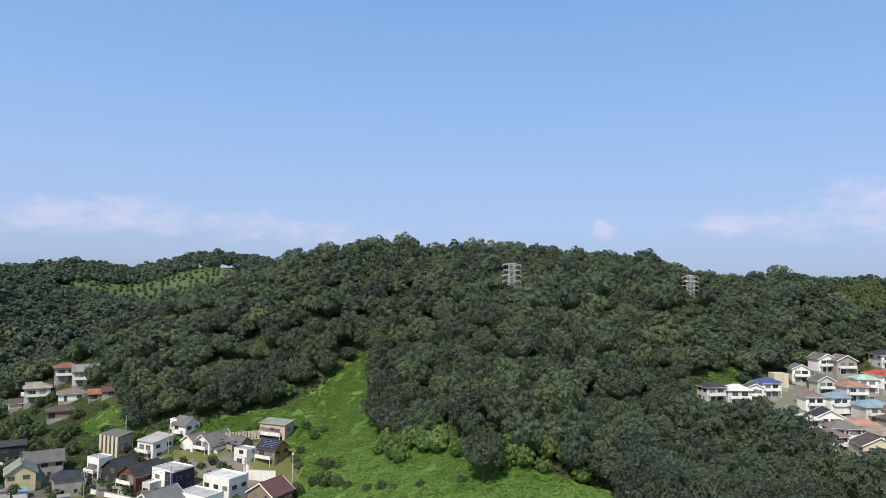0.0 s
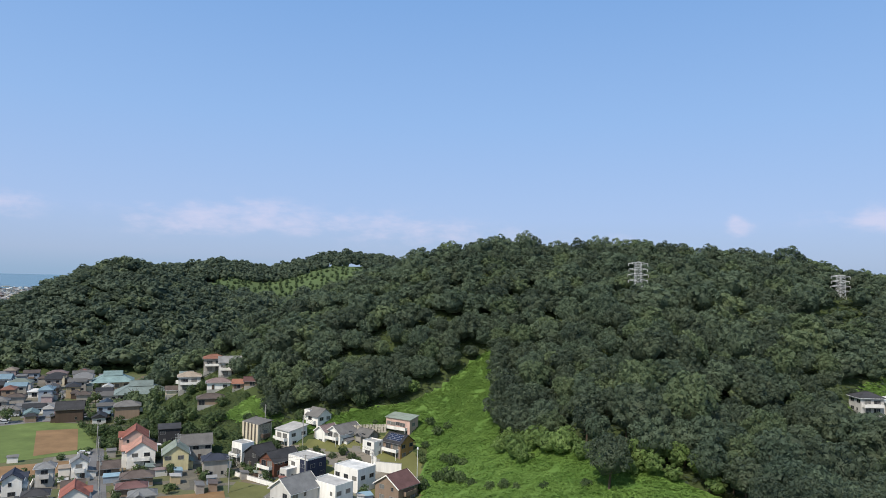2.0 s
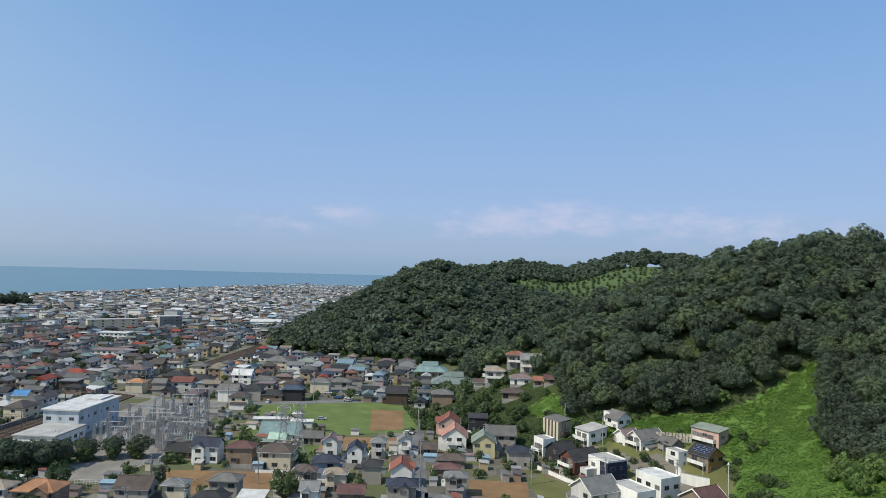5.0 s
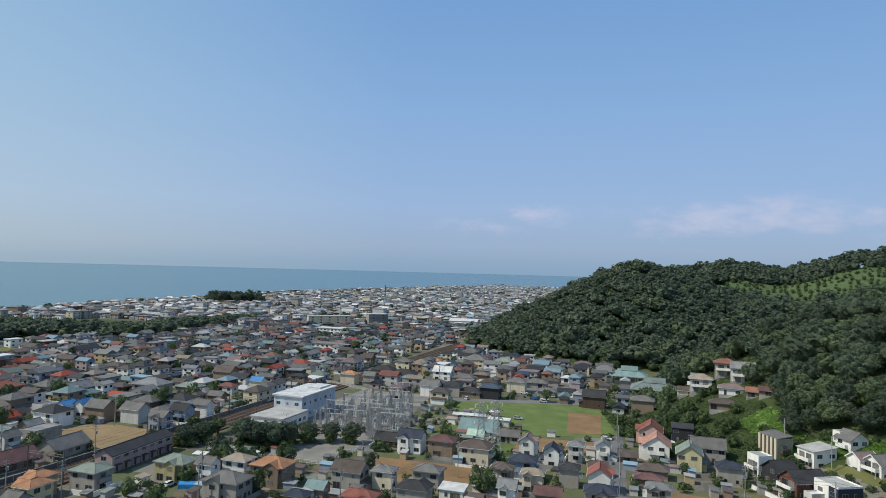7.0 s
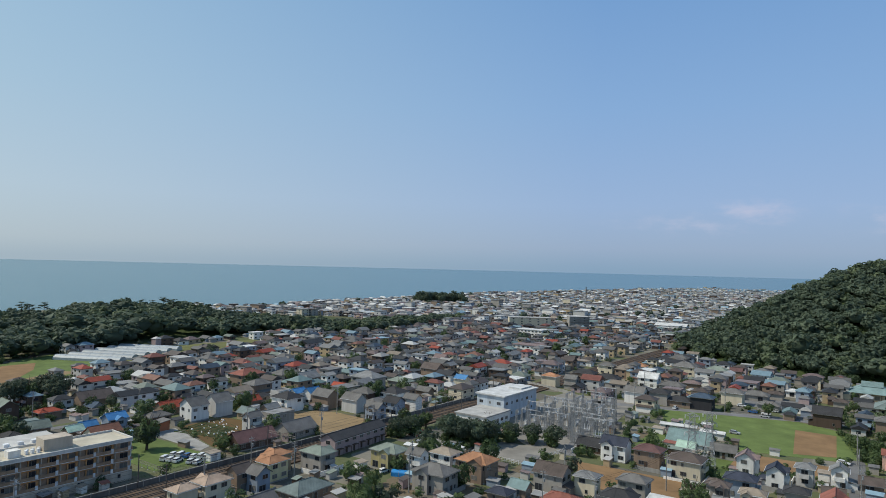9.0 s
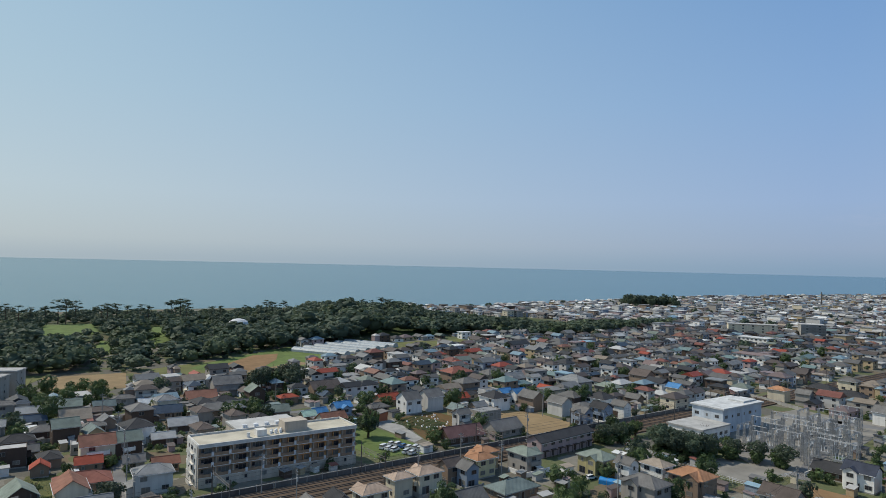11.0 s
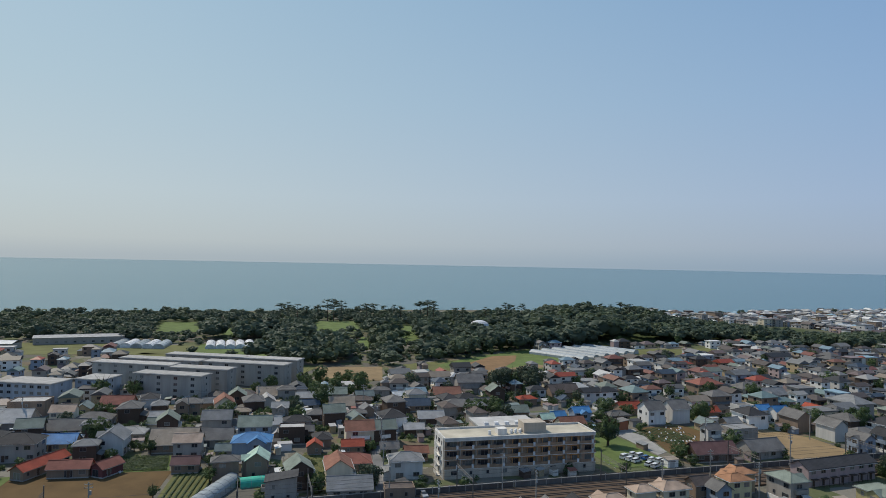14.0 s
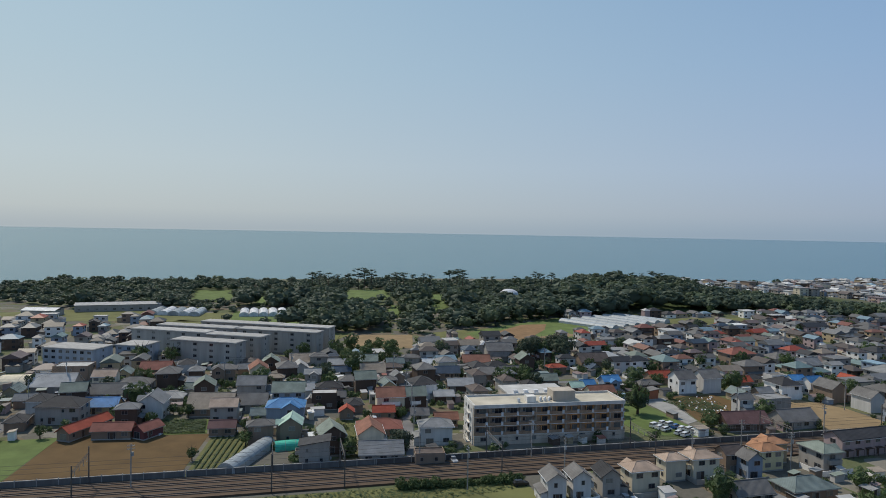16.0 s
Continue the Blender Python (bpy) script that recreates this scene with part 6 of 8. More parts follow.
def shed(x, y, length, width, h, rot, rc, wc, label):
    root = thing("shed", pose(x, y, 0, 0, 0, rot), label, "shed", "sheds")
    s = Build()
    s.box(-length / 2, length / 2, -width / 2, width / 2, -0.3, h)
    part("wall", s, wall_mat(wc), root)
    s = Build()
    gable_roof(s, length, width, h, 0.4, width * 0.12)
    part("roof", s, roof_mat(rc), root)
    for k in range(int(length / 6)):
        part("window", WINDOW["wide"], None, root, m=pose(-length / 2 + 3 + k * 6, -width / 2 - 0.01, 1.2))
    HOUSES.append((x, y, length * 0.5))


shed(-396, -408, 60, 12, 5, 131, "palegrey", "grey", "long grey shed with a pale roof by the woods")
shed(-350, -432, 24, 12, 4, 110, "white", "grey", "grey shed with a white roof")
shed(-212, 196, 9, 4, 2.5, 35, "white", "palegrey", "low white shed in a rough yard")
shed(-225, 190, 14, 4, 2.6, 40, "white", "palegrey", "low white shed in a rough yard")
shed(-612, 505, 34, 20, 6, 40, "white", "palegrey", "large warehouse with a bright white roof")

s = Build()
s.rod((0, 0, 0), (0, 0, 30), 1.3, 0.9, 12)
chimney = thing("chimney", pose(-1190, 762, 0), "tall dark chimney above distant roofs", "chimney")
part("shaft", s, M_DARKSTEEL, chimney)

# ---- chance houses that fill the streets ----
E1, E2 = Vector((-0.575, 0.818)), Vector((-0.818, -0.575))
rng = random.Random(11)
# few white walls in the mix, shade on house fronts put into colour
WALL_MIX = ["white"] * 2 + ["cream"] * 3 + ["palegrey"] * 3 + ["grey"] * 5 + ["brown"] * 5 + ["tan"] * 2 + ["darkbrown"] * 3 + ["rosegrey"]
PROTO = []
KINDS = ["slate", "charcoal", "brown", "bluegrey", "slate", "charcoal", "palegrey", "brown", "slate", "sage", "rosegrey", "slate", "tan", "charcoal", "bluegrey", "terracotta", "slate", "brown", "tealgrey", "charcoal", "grey", "darkblue"]
for k, rc in enumerate(KINDS):
    storeys = 2 if rng.random() < 0.5 else 1
    w = rng.uniform(6.5, 10.5)
    d = w * rng.uniform(0.65, 0.9)
    roof = "hip" if k % 3 else "gable"
    PROTO.append((house(0, 0, w, d, storeys, 0, roof, rc, WALL_MIX[(k * 5) % len(WALL_MIX)], seed=k, detail=1, place=False, z=-80), max(w, d) * 0.5))

WOODS = [(-395, -540), (-384, -442), (-380, -330), (-371, -232), (-374, -189), (-398, -152), (-459, -115), (-509, -84), (-597, -3), (-597, 30), (-613, 52), (-615, 98), (-600, 138), (-626, 176), (-656, 219), (-713, 265), (-759, 318), (-786, 373),
         (-822, 390), (-808, 330), (-765, 265), (-740, 215), (-735, 140), (-750, 80), (-800, 40), (-840, 0), (-850, -60), (-810, -200), (-760, -330), (-640, -480), (-540, -640), (-420, -640)]


def free(x, y, r):
    if height(x, y) > 0.8 and not plateau(x, y):
        return False
    for hx, hy, hr in HOUSES:
        if (hx - x) ** 2 + (hy - y) ** 2 < (0.86 * (hr + r)) ** 2:
            return False
    return not any(inside(x, y, p) for p in TAKEN) and not inside(x, y, WOODS)


def plateau(x, y):
    az, dist = math.degrees(math.atan2(-x, y)), math.hypot(x, y)
    return -38 < az < -22 and 225 < dist < 310


cells = []
for iv in range(-60, 190):
    v = iv * 12.6 + 3.0 * (iv // 2)
    for iu in range(-90, 240):
        u = iu * 12.0 + (iv % 3) * 4
        cells.append((E1.x * u + E2.x * v + rng.uniform(-2, 2), E1.y * u + E2.y * v + rng.uniform(-2, 2)))
C = np.array(cells)
dist, az = np.hypot(C[:, 0], C[:, 1]), np.degrees(np.arctan2(-C[:, 0], C[:, 1]))
chance = np.random.default_rng(4).uniform(size=(len(C), 3))
ok = (az > 36) & (az < 150) & (dist > 160) & (dist < coast(az) - 25) & (chance[:, 0] > 0.06)
ok &= ~((dist > 900) & (chance[:, 1] < 0.25 + 0.3 * (dist > 1600)))
ok &= ~((az > 95) & (dist > 640) | (az > 101) & (az <= 112) & (dist > 400) | (az > 112) & (az < 128) & (dist > 345) | (az >= 128) & (az < 133) & (dist > 415) | (az >= 133) & (dist > 520) | (az > 128) & (dist > 300) & (chance[:, 2] < 0.4))
C = C[ok]
ok = (terrain(C[:, 0], C[:, 1]) < 0.8) & ~inside_many(C[:, 0], C[:, 1], WOODS) & off_sheets(C[:, 0], C[:, 1])
o = (C[:, 0] - RAIL_A.x) * RAIL_OUT.x + (C[:, 1] - RAIL_A.y) * RAIL_OUT.y
C = C[ok & ((o > 13) | (o < -13) & (np.hypot(C[:, 0], C[:, 1]) > 325))]
C = C[clear_of(C[:, 0], C[:, 1], 4.0, 0.86)]
C = C[np.argsort(np.hypot(C[:, 0], C[:, 1]))]
far_spots = []
for made, (px, py) in enumerate(C):
    k = rng.randrange(len(PROTO))
    turn_z = 35 + rng.choice((0, 90, 180, 270)) + rng.uniform(-4, 4)
    HOUSES.append((px, py, PROTO[k][1] if made < 74 else 5.0)) if math.hypot(px, py) < 650 else None
    if made < 74:
        proto, r = PROTO[k]
        m = pose(px, py, 0, 0, 0, turn_z)
        if proto.location.z < -70:
            proto.matrix_basis = m
        else:
            copy_thing(proto, m)
    else:
        far_spots.append((px, py, turn_z, rng.random()))
for az, dist in [(-25, 246), (-28, 250), (-31, 232), (-33.5, 250), (-36, 240), (-29.5, 285), (-34, 300), (-36, 280), (-37, 262)]:
    px, py = polar(az, dist)
    if free(px, py, 4.0):
        k = rng.randrange(len(PROTO))
        copy_thing(PROTO[k][0], pose(px, py, height(px, py), 0, 0, 12 + rng.choice((0, 90))))
        HOUSES.append((px, py, 5))
for proto, r in PROTO:
    if proto.location.z < -70:
        for o in (*proto.children_recursive, proto):
            bpy.data.objects.remove(o)


def island_mat(name, stops, rough, wear=0.5):
    m, n, l, b = material(name, rough, 0.3)
    geo = n.new("ShaderNodeNewGeometry")
    r = ramp_node(n, [(i / len(stops), c) for i, c in enumerate(stops)], "CONSTANT")
    l.new(geo.outputs["Random Per Island"], r.inputs[0])
    g = noise_node(n, l, wear, 4.0, geo.outputs["Position"])
    l.new(mix_node(n, l, 0.5, r.outputs[0], mix_node(n, l, g, (0.02, 0.02, 0.02), (0.9, 0.9, 0.9)), "SOFT_LIGHT"), b.inputs["Base Color"])
    return m


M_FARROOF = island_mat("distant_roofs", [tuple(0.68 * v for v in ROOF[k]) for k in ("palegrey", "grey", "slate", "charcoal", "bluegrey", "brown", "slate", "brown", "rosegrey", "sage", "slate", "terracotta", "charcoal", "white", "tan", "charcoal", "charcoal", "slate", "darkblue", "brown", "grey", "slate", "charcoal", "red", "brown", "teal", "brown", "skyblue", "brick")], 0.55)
# Paler mix: distance haze past 820 m put into colour; flat roofs share it.
M_PALEROOF = island_mat("pale_hazed_roofs", [tuple(0.95 * v for v in ROOF[k]) for k in ("palegrey", "grey", "white", "slate", "bluegrey", "palegrey", "charcoal", "grey", "bluegrey", "white", "brown", "slate", "palegrey", "rosegrey", "tan", "grey", "slate", "skyblue", "palegrey", "charcoal")], 0.55)
M_FARWALL = island_mat("distant_walls", [WALL[k] for k in ("white", "cream", "grey", "palegrey", "brown", "white", "tan", "grey", "rosegrey", "palegrey", "darkbrown", "bluegrey")], 0.85)
M_FARGLASS, n, l, b = material("distant_windows", 0.1, 0.5)
b.inputs["Base Color"].default_value = (0.03, 0.033, 0.04, 1)
wall_s, roof_s = Build(), Build()
for px, py, tz, q in far_spots:
    rr = random.Random(int(px * 7 + py * 13))
    big = math.hypot(px, py) > 700 and rr.random() < 0.07
    w = rr.uniform(6.5, 11) * (1.5 if big else 1)
    d = w * rr.uniform(0.6, 0.85)
    h = (2.75 * rr.choice((1, 1, 2, 2, 2)) + 0.2) * (rr.uniform(1.2, 1.9) if big else 1)
    c, sn = math.cos(radians(tz)), math.sin(radians(tz))

    def loc(x, y, z):
        return (px + c * x - sn * y, py + sn * x + c * y, z)

    a, e = w / 2, d / 2
    ring = [(-a, -e), (a, -e), (a, e), (-a, e)]
    k = len(wall_s.v)
    wall_s.v += [loc(x, y, -0.2) for x, y in ring] + [loc(x, y, h) for x, y in ring]
    wall_s.f += [(k + i, k + (i + 1) % 4, k + 4 + (i + 1) % 4, k + 4 + i) for i in range(4)]
    wall_s.m += [0] * 4
    for side_y in (-1, 1) if math.hypot(px, py) < 900 else ():
        for f in range(int(h / 2.75)):
            for u in (-0.27, 0.27):
                y0 = side_y * (e + 0.03)
                z0 = f * 2.75 + 1.0
                pts = [loc(u * w - 0.8, y0, z0), loc(u * w + 0.8, y0, z0), loc(u * w + 0.8, y0, z0 + 1.2), loc(u * w - 0.8, y0, z0 + 1.2)]
                wall_s.face(pts if side_y < 0 else pts[::-1], 1)
    for side_x in (-1, 1):
        for f in range(int(h / 2.75)):
            x0 = side_x * (a + 0.03)
            z0 = f * 2.75 + 1.0
            pts = [loc(x0, -0.8, z0), loc(x0, 0.8, z0), loc(x0, 0.8, z0 + 1.2), loc(x0, -0.8, z0 + 1.2)]
            wall_s.face(pts if side_x > 0 else pts[::-1], 1)
    if h > 5 and not big and rr.random() < 0.5:  # a lower wing
        gw = rr.uniform(0.4, 0.8) * w
        y1 = -e - rr.uniform(1.2, 2.6)
        wall_s.solid([loc(-gw / 2, y1, -0.2), loc(gw / 2, y1, -0.2), loc(gw / 2, -e, -0.2), loc(-gw / 2, -e, -0.2)], [loc(-gw / 2, y1, 2.5), loc(gw / 2, y1, 2.5), loc(gw / 2, -e, 2.9), loc(-gw / 2, -e, 2.9)])
        roof_s.solid([loc(-gw / 2 - 0.3, y1 - 0.4, 2.5), loc(gw / 2 + 0.3, y1 - 0.4, 2.5), loc(gw / 2 + 0.3, -e, 3.1), loc(-gw / 2 - 0.3, -e, 3.1)], [loc(-gw / 2 - 0.3, y1 - 0.4, 2.65), loc(gw / 2 + 0.3, y1 - 0.4, 2.65), loc(gw / 2 + 0.3, -e, 3.25), loc(-gw / 2 - 0.3, -e, 3.25)])
    if not big and rr.random() < 0.5:  # a side wing with a hipped roof of its own
        sw, sd, sh = w * rr.uniform(0.35, 0.55), d * rr.uniform(0.55, 0.8), max(2.6, h - rr.choice((0.0, 2.7, 2.7)))
        sx, sy = rr.choice((-1, 1)) * (w / 2 + sw / 2 - 0.4), rr.uniform(-0.25, 0.25) * d
        k = len(wall_s.v)
        q = [(sx - sw / 2, sy - sd / 2), (sx + sw / 2, sy - sd / 2), (sx + sw / 2, sy + sd / 2), (sx - sw / 2, sy + sd / 2)]
        wall_s.v += [loc(x, y, -0.2) for x, y in q] + [loc(x, y, sh) for x, y in q]
        wall_s.f += [(k + i, k + (i + 1) % 4, k + 4 + (i + 1) % 4, k + 4 + i) for i in range(4)]
        wall_s.m += [0] * 4
        q = [(sx - sw / 2 - 0.4, sy - sd / 2 - 0.4), (sx + sw / 2 + 0.4, sy - sd / 2 - 0.4), (sx + sw / 2 + 0.4, sy + sd / 2 + 0.4), (sx - sw / 2 - 0.4, sy + sd / 2 + 0.4)]
        k = len(roof_s.v)
        roof_s.v += [loc(x, y, sh) for x, y in q] + [loc(sx, sy - sd * 0.22, sh + 0.22 * sw + 0.4), loc(sx, sy + sd * 0.22, sh + 0.22 * sw + 0.4)]
        roof_s.f += [(k, k + 1, k + 4), (k + 1, k + 2, k + 5, k + 4), (k + 2, k + 3, k + 5), (k + 3, k, k + 4, k + 5)]
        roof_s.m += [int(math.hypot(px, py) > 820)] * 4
    if h > 5 and rr.random() < 0.45 and math.hypot(px, py) < 900:  # a balcony
        y0, bw, sg = d / 2, w * rr.uniform(0.3, 0.5), rr.choice((-1, 1))
        q = [loc(-bw / 2, sg * y0, 2.7), loc(bw / 2, sg * y0, 2.7), loc(bw / 2, sg * (y0 + 1.1), 2.7), loc(-bw / 2, sg * (y0 + 1.1), 2.7)]
        q = q if sg > 0 else q[::-1]
        wall_s.solid(q, [(a_, b_, c_ + 1.0) for a_, b_, c_ in q])
    rise = 0.0 if big or rr.random() < 0.08 else 0.25 * d
    inset = 0.0 if rr.random() < 0.45 else e + 0.5
    if rise and not inset:
        wall_s.solid([loc(a, -e, h), loc(a, e, h), loc(a, 0, h + rise)], [loc(-a, -e, h), loc(-a, e, h), loc(-a, 0, h + rise)])
    a, e = a + 0.5, e + 0.5
    k = len(roof_s.v)
    ring = [(-a, -e), (a, -e), (a, e), (-a, e)]
    if rise:
        roof_s.v += [loc(x, y, h - 0.1) for x, y in ring] + [loc(x, y, h + 0.08) for x, y in ring] + [loc(-a + inset, 0, h + rise + 0.25), loc(a - inset, 0, h + rise + 0.25)]
        roof_s.f += [(k + 4, k + 5, k + 9, k + 8), (k + 6, k + 7, k + 8, k + 9), (k + 5, k + 6, k + 9), (k + 7, k + 4, k + 8), (k + 3, k + 2, k + 1, k)]
        roof_s.f += [(k + i, k + (i + 1) % 4, k + 4 + (i + 1) % 4, k + 4 + i) for i in range(4)]
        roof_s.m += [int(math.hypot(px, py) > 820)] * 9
    else:
        roof_s.solid([loc(x, y, h) for x, y in ring], [loc(x, y, h + 0.5) for x, y in ring], 1)
town = tagged(new("distant_town"), "dense grey and brown roofs of a distant seaside town", "town", kind="stuff")
part("walls", wall_s, (M_FARWALL, M_FARGLASS), town)
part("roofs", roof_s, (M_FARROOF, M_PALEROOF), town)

# ---- trees ----
PHI = (1 + 5 ** 0.5) / 2
ICO_V = np.array([(-1, PHI, 0), (1, PHI, 0), (-1, -PHI, 0), (1, -PHI, 0), (0, -1, PHI), (0, 1, PHI), (0, -1, -PHI), (0, 1, -PHI), (PHI, 0, -1), (PHI, 0, 1), (-PHI, 0, -1), (-PHI, 0, 1)]) / math.sqrt(1 + PHI * PHI)
ICO_F = np.array([(0, 11, 5), (0, 5, 1), (0, 1, 7), (0, 7, 10), (0, 10, 11), (1, 5, 9), (5, 11, 4), (11, 10, 2), (10, 7, 6), (7, 1, 8), (3, 9, 4), (3, 4, 2), (3, 2, 6), (3, 6, 8), (3, 8, 9), (4, 9, 5), (2, 4, 11), (6, 2, 10), (8, 6, 7), (9, 8, 1)])


def crown(seed, lumps, leaves, size, ragged=0.38, core=None):
    """Leaf clumps over rounded lumps (rows of x, y, z, radius); a dark inner body (x, y, z, radii) closes the gaps."""
    r = np.random.default_rng(seed)
    L = np.array(lumps, float)
    mid = L[:, :3].mean(0)
    if core is None:
        bodies = [(*q[:3], q[3] * 0.8, q[3] * 0.8) for q in L]
    else:
        bodies = [core]
    verts, tris = [], []
    for x, y, z, q, qz in bodies:
        k = sum(len(v) for v in verts)
        verts.append(ICO_V * (q, q, qz) * r.uniform(0.85, 1.1, (12, 1)) + (x, y, z))
        tris.append(ICO_F + k)
    n = leaves * 3
    pick = r.choice(len(L), n, p=L[:, 3] ** 2 / (L[:, 3] ** 2).sum())
    dirs_ = r.normal(size=(n, 3))
    dirs_[:, 2] += 0.35
    dirs_ /= np.linalg.norm(dirs_, axis=1)[:, None]
    pos = L[pick, :3] + dirs_ * (L[pick, 3] * r.uniform(0.86, 1.14, n))[:, None]
    dist = np.linalg.norm(pos[:, None] - L[None, :, :3], axis=2) / L[None, :, 3]
    dist[np.arange(n), pick] = 9
    keep = (dist.min(1) > 0.85) & (dirs_[:, 2] > -0.4)
    pos, nor = pos[keep][:leaves], dirs_[keep][:leaves]
    nor = nor + r.normal(size=nor.shape) * ragged
    nor /= np.linalg.norm(nor, axis=1)[:, None]
    t1 = np.cross(nor, r.normal(size=nor.shape))
    t1 /= np.linalg.norm(t1, axis=1)[:, None]
    t2 = np.cross(nor, t1)
    sz = r.uniform(0.6, 1.25, (len(pos), 1)) * size
    k = sum(len(v) for v in verts)
    tri = np.stack([pos + t1 * sz, pos - t1 * sz * 0.5 + t2 * sz * 0.8, pos - t1 * sz * 0.5 - t2 * sz * 0.8], 1).reshape(-1, 3)
    verts.append(tri)
    tris.append(np.arange(len(tri)).reshape(-1, 3) + k)
    return np.concatenate(verts), np.concatenate(tris)


def broad(seed, n, leaves, size, ragged=0.3, rad=3.3):
    """A broadleaf crown: a dome of n billowing lumps round one dark core."""
    r = random.Random(seed)
    wide, tall = rad * r.uniform(0.92, 1.1), rad * r.uniform(0.85, 1.08)
    lumps = []
    for i in range(n):
        up = 1.0 - 1.35 * (i + 0.5) / n
        a = 2.39996 * i + r.uniform(-0.35, 0.35)
        ring = math.sqrt(max(0.0, 1 - up * up)) * r.uniform(0.82, 1.12)
        lumps.append((wide * ring * math.cos(a), wide * ring * math.sin(a), 5.9 + tall * up * r.uniform(0.88, 1.1), rad * r.uniform(0.30, 0.47) * (9.0 / n) ** 0.28))
    return crown(seed, lumps, leaves, size, ragged, (0, 0, 5.6, wide * 0.98, tall * 1.0))


def pine(seed, high=12.0):
    """A shore pine: a bare leaning trunk whose limbs carry flat pads of needles. Gives the crown's and the trunk's shapes."""
    r = random.Random(seed)
    lean = (r.uniform(-1.3, 1.3), r.uniform(-1.3, 1.3))

    def stem(z):
        return (lean[0] * (z / high) ** 1.5, lean[1] * (z / high) ** 1.5, z)

    s = Build()
    cuts = [-1.0, high * 0.35, high * 0.65, high * 0.93]
    for z0, z1 in zip(cuts, cuts[1:]):
        s.rod(stem(max(z0, 0))[:2] + (z0,), stem(z1), 0.30 - 0.018 * max(z0, 0), 0.30 - 0.018 * z1, 6)
    parts_v, parts_f, k = [], [], 0
    spec = [(0.97, 0.0, 2.0)] + [(r.uniform(0.60, 0.93), r.uniform(1.2, 3.2), r.uniform(1.2, 2.0)) for i in range(7)]
    for i, (zf, out_, rad) in enumerate(spec):
        a = 2.4 * i + r.uniform(-0.5, 0.5)
        foot = stem(high * (zf - 0.08))
        tip = (foot[0] + out_ * math.cos(a), foot[1] + out_ * math.sin(a), high * zf)
        s.rod(foot, tip, 0.11, 0.05, 4)
        v, f = crown(seed * 10 + i, [(r.uniform(-0.8, 0.8) * rad, r.uniform(-0.8, 0.8) * rad, r.uniform(-0.3, 0.3), rad * r.uniform(0.5, 0.75)) for j in range(4)], 54, 0.5, 0.5, (0, 0, 0, rad * 0.7, rad * 0.5))
        parts_v.append(v * (1, 1, 0.5) + tip)
        parts_f.append(f + k)
        k += len(v)
    return (np.concatenate(parts_v), np.concatenate(parts_f)), s.mesh("trunk", M_BARK)


NEAR = [broad(k, 30, 2300, 0.29, 0.4) for k in range(7)]
FULL = [broad(k, 22, 950, 0.46, 0.34) for k in range(7)]
MID = [broad(20 + k, 15, 360, 0.70, 0.3) for k in range(6)]
LOWP = [broad(40 + k, 11, 220, 0.88, 0.26) for k in range(6)]
SHORE = [broad(45 + k, 9, 125, 1.05, 0.2) for k in range(5)]
SHRUB = [crown(55 + k, [(0, 0, 4.6, 3.6)], 36, 1.6) for k in range(4)]
TINY = [broad(50 + k, 4, 46, 1.5) for k in range(4)]
PINES = [pine(60 + k) for k in range(6)]


def trunk_mesh(seed, h=5.5, r0=0.28, lean=0.6, name="trunk"):
    r = random.Random(seed)
    s = Build()
    tip = (r.uniform(-lean, lean), r.uniform(-lean, lean), h)
    midp = (tip[0] * 0.4, tip[1] * 0.4, h * 0.5)
    s.rod((0, 0, -1.0), midp, r0, r0 * 0.75, 7)
    s.rod(midp, tip, r0 * 0.75, r0 * 0.4, 7)
    for k in range(4):
        a = k * 1.57 + r.uniform(-0.4, 0.4)
        z = h * r.uniform(0.5, 0.9)
        s.rod((tip[0] * z / h, tip[1] * z / h, z), (tip[0] + 2.2 * math.cos(a), tip[1] + 2.2 * math.sin(a), h + r.uniform(0.4, 1.6)), r0 * 0.35, r0 * 0.12, 5)
    return s.mesh(name, M_BARK)


TRUNKS = [trunk_mesh(k) for k in range(3)]
# Near crowns take darker leaves and low hue: shade put into their colour.
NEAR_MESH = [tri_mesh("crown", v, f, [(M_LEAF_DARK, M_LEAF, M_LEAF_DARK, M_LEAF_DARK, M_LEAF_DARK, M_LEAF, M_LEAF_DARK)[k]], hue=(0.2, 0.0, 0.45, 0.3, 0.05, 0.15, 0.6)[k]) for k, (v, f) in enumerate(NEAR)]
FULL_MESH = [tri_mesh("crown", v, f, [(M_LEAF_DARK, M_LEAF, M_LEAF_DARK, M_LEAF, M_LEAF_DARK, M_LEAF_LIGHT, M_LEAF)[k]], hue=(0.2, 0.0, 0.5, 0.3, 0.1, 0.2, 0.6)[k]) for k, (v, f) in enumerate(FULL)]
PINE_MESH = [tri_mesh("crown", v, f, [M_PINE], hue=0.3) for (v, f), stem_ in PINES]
GARDEN_MESH = [tri_mesh("crown", v * 0.55, f, [M_HEDGE], hue=(0.2, 0.5, 0.8)[k]) for k, (v, f) in enumerate(MID[:3])]
PINE_TRUNK = [stem_ for crown_, stem_ in PINES]


def tree(name, x, y, scale, crown_me, trunk_me, label, group, squash=1.0, rot=None):
    root = thing(name, pose(x, y, height(x, y), 0, 0, rng.uniform(0, 360) if rot is None else rot), label, "tree", group)
    sc = Matrix.Diagonal((scale, scale, scale * squash, 1))
    part("crown", crown_me, None, root, m=sc)
    part("trunk", trunk_me, None, root, m=sc)
    return root


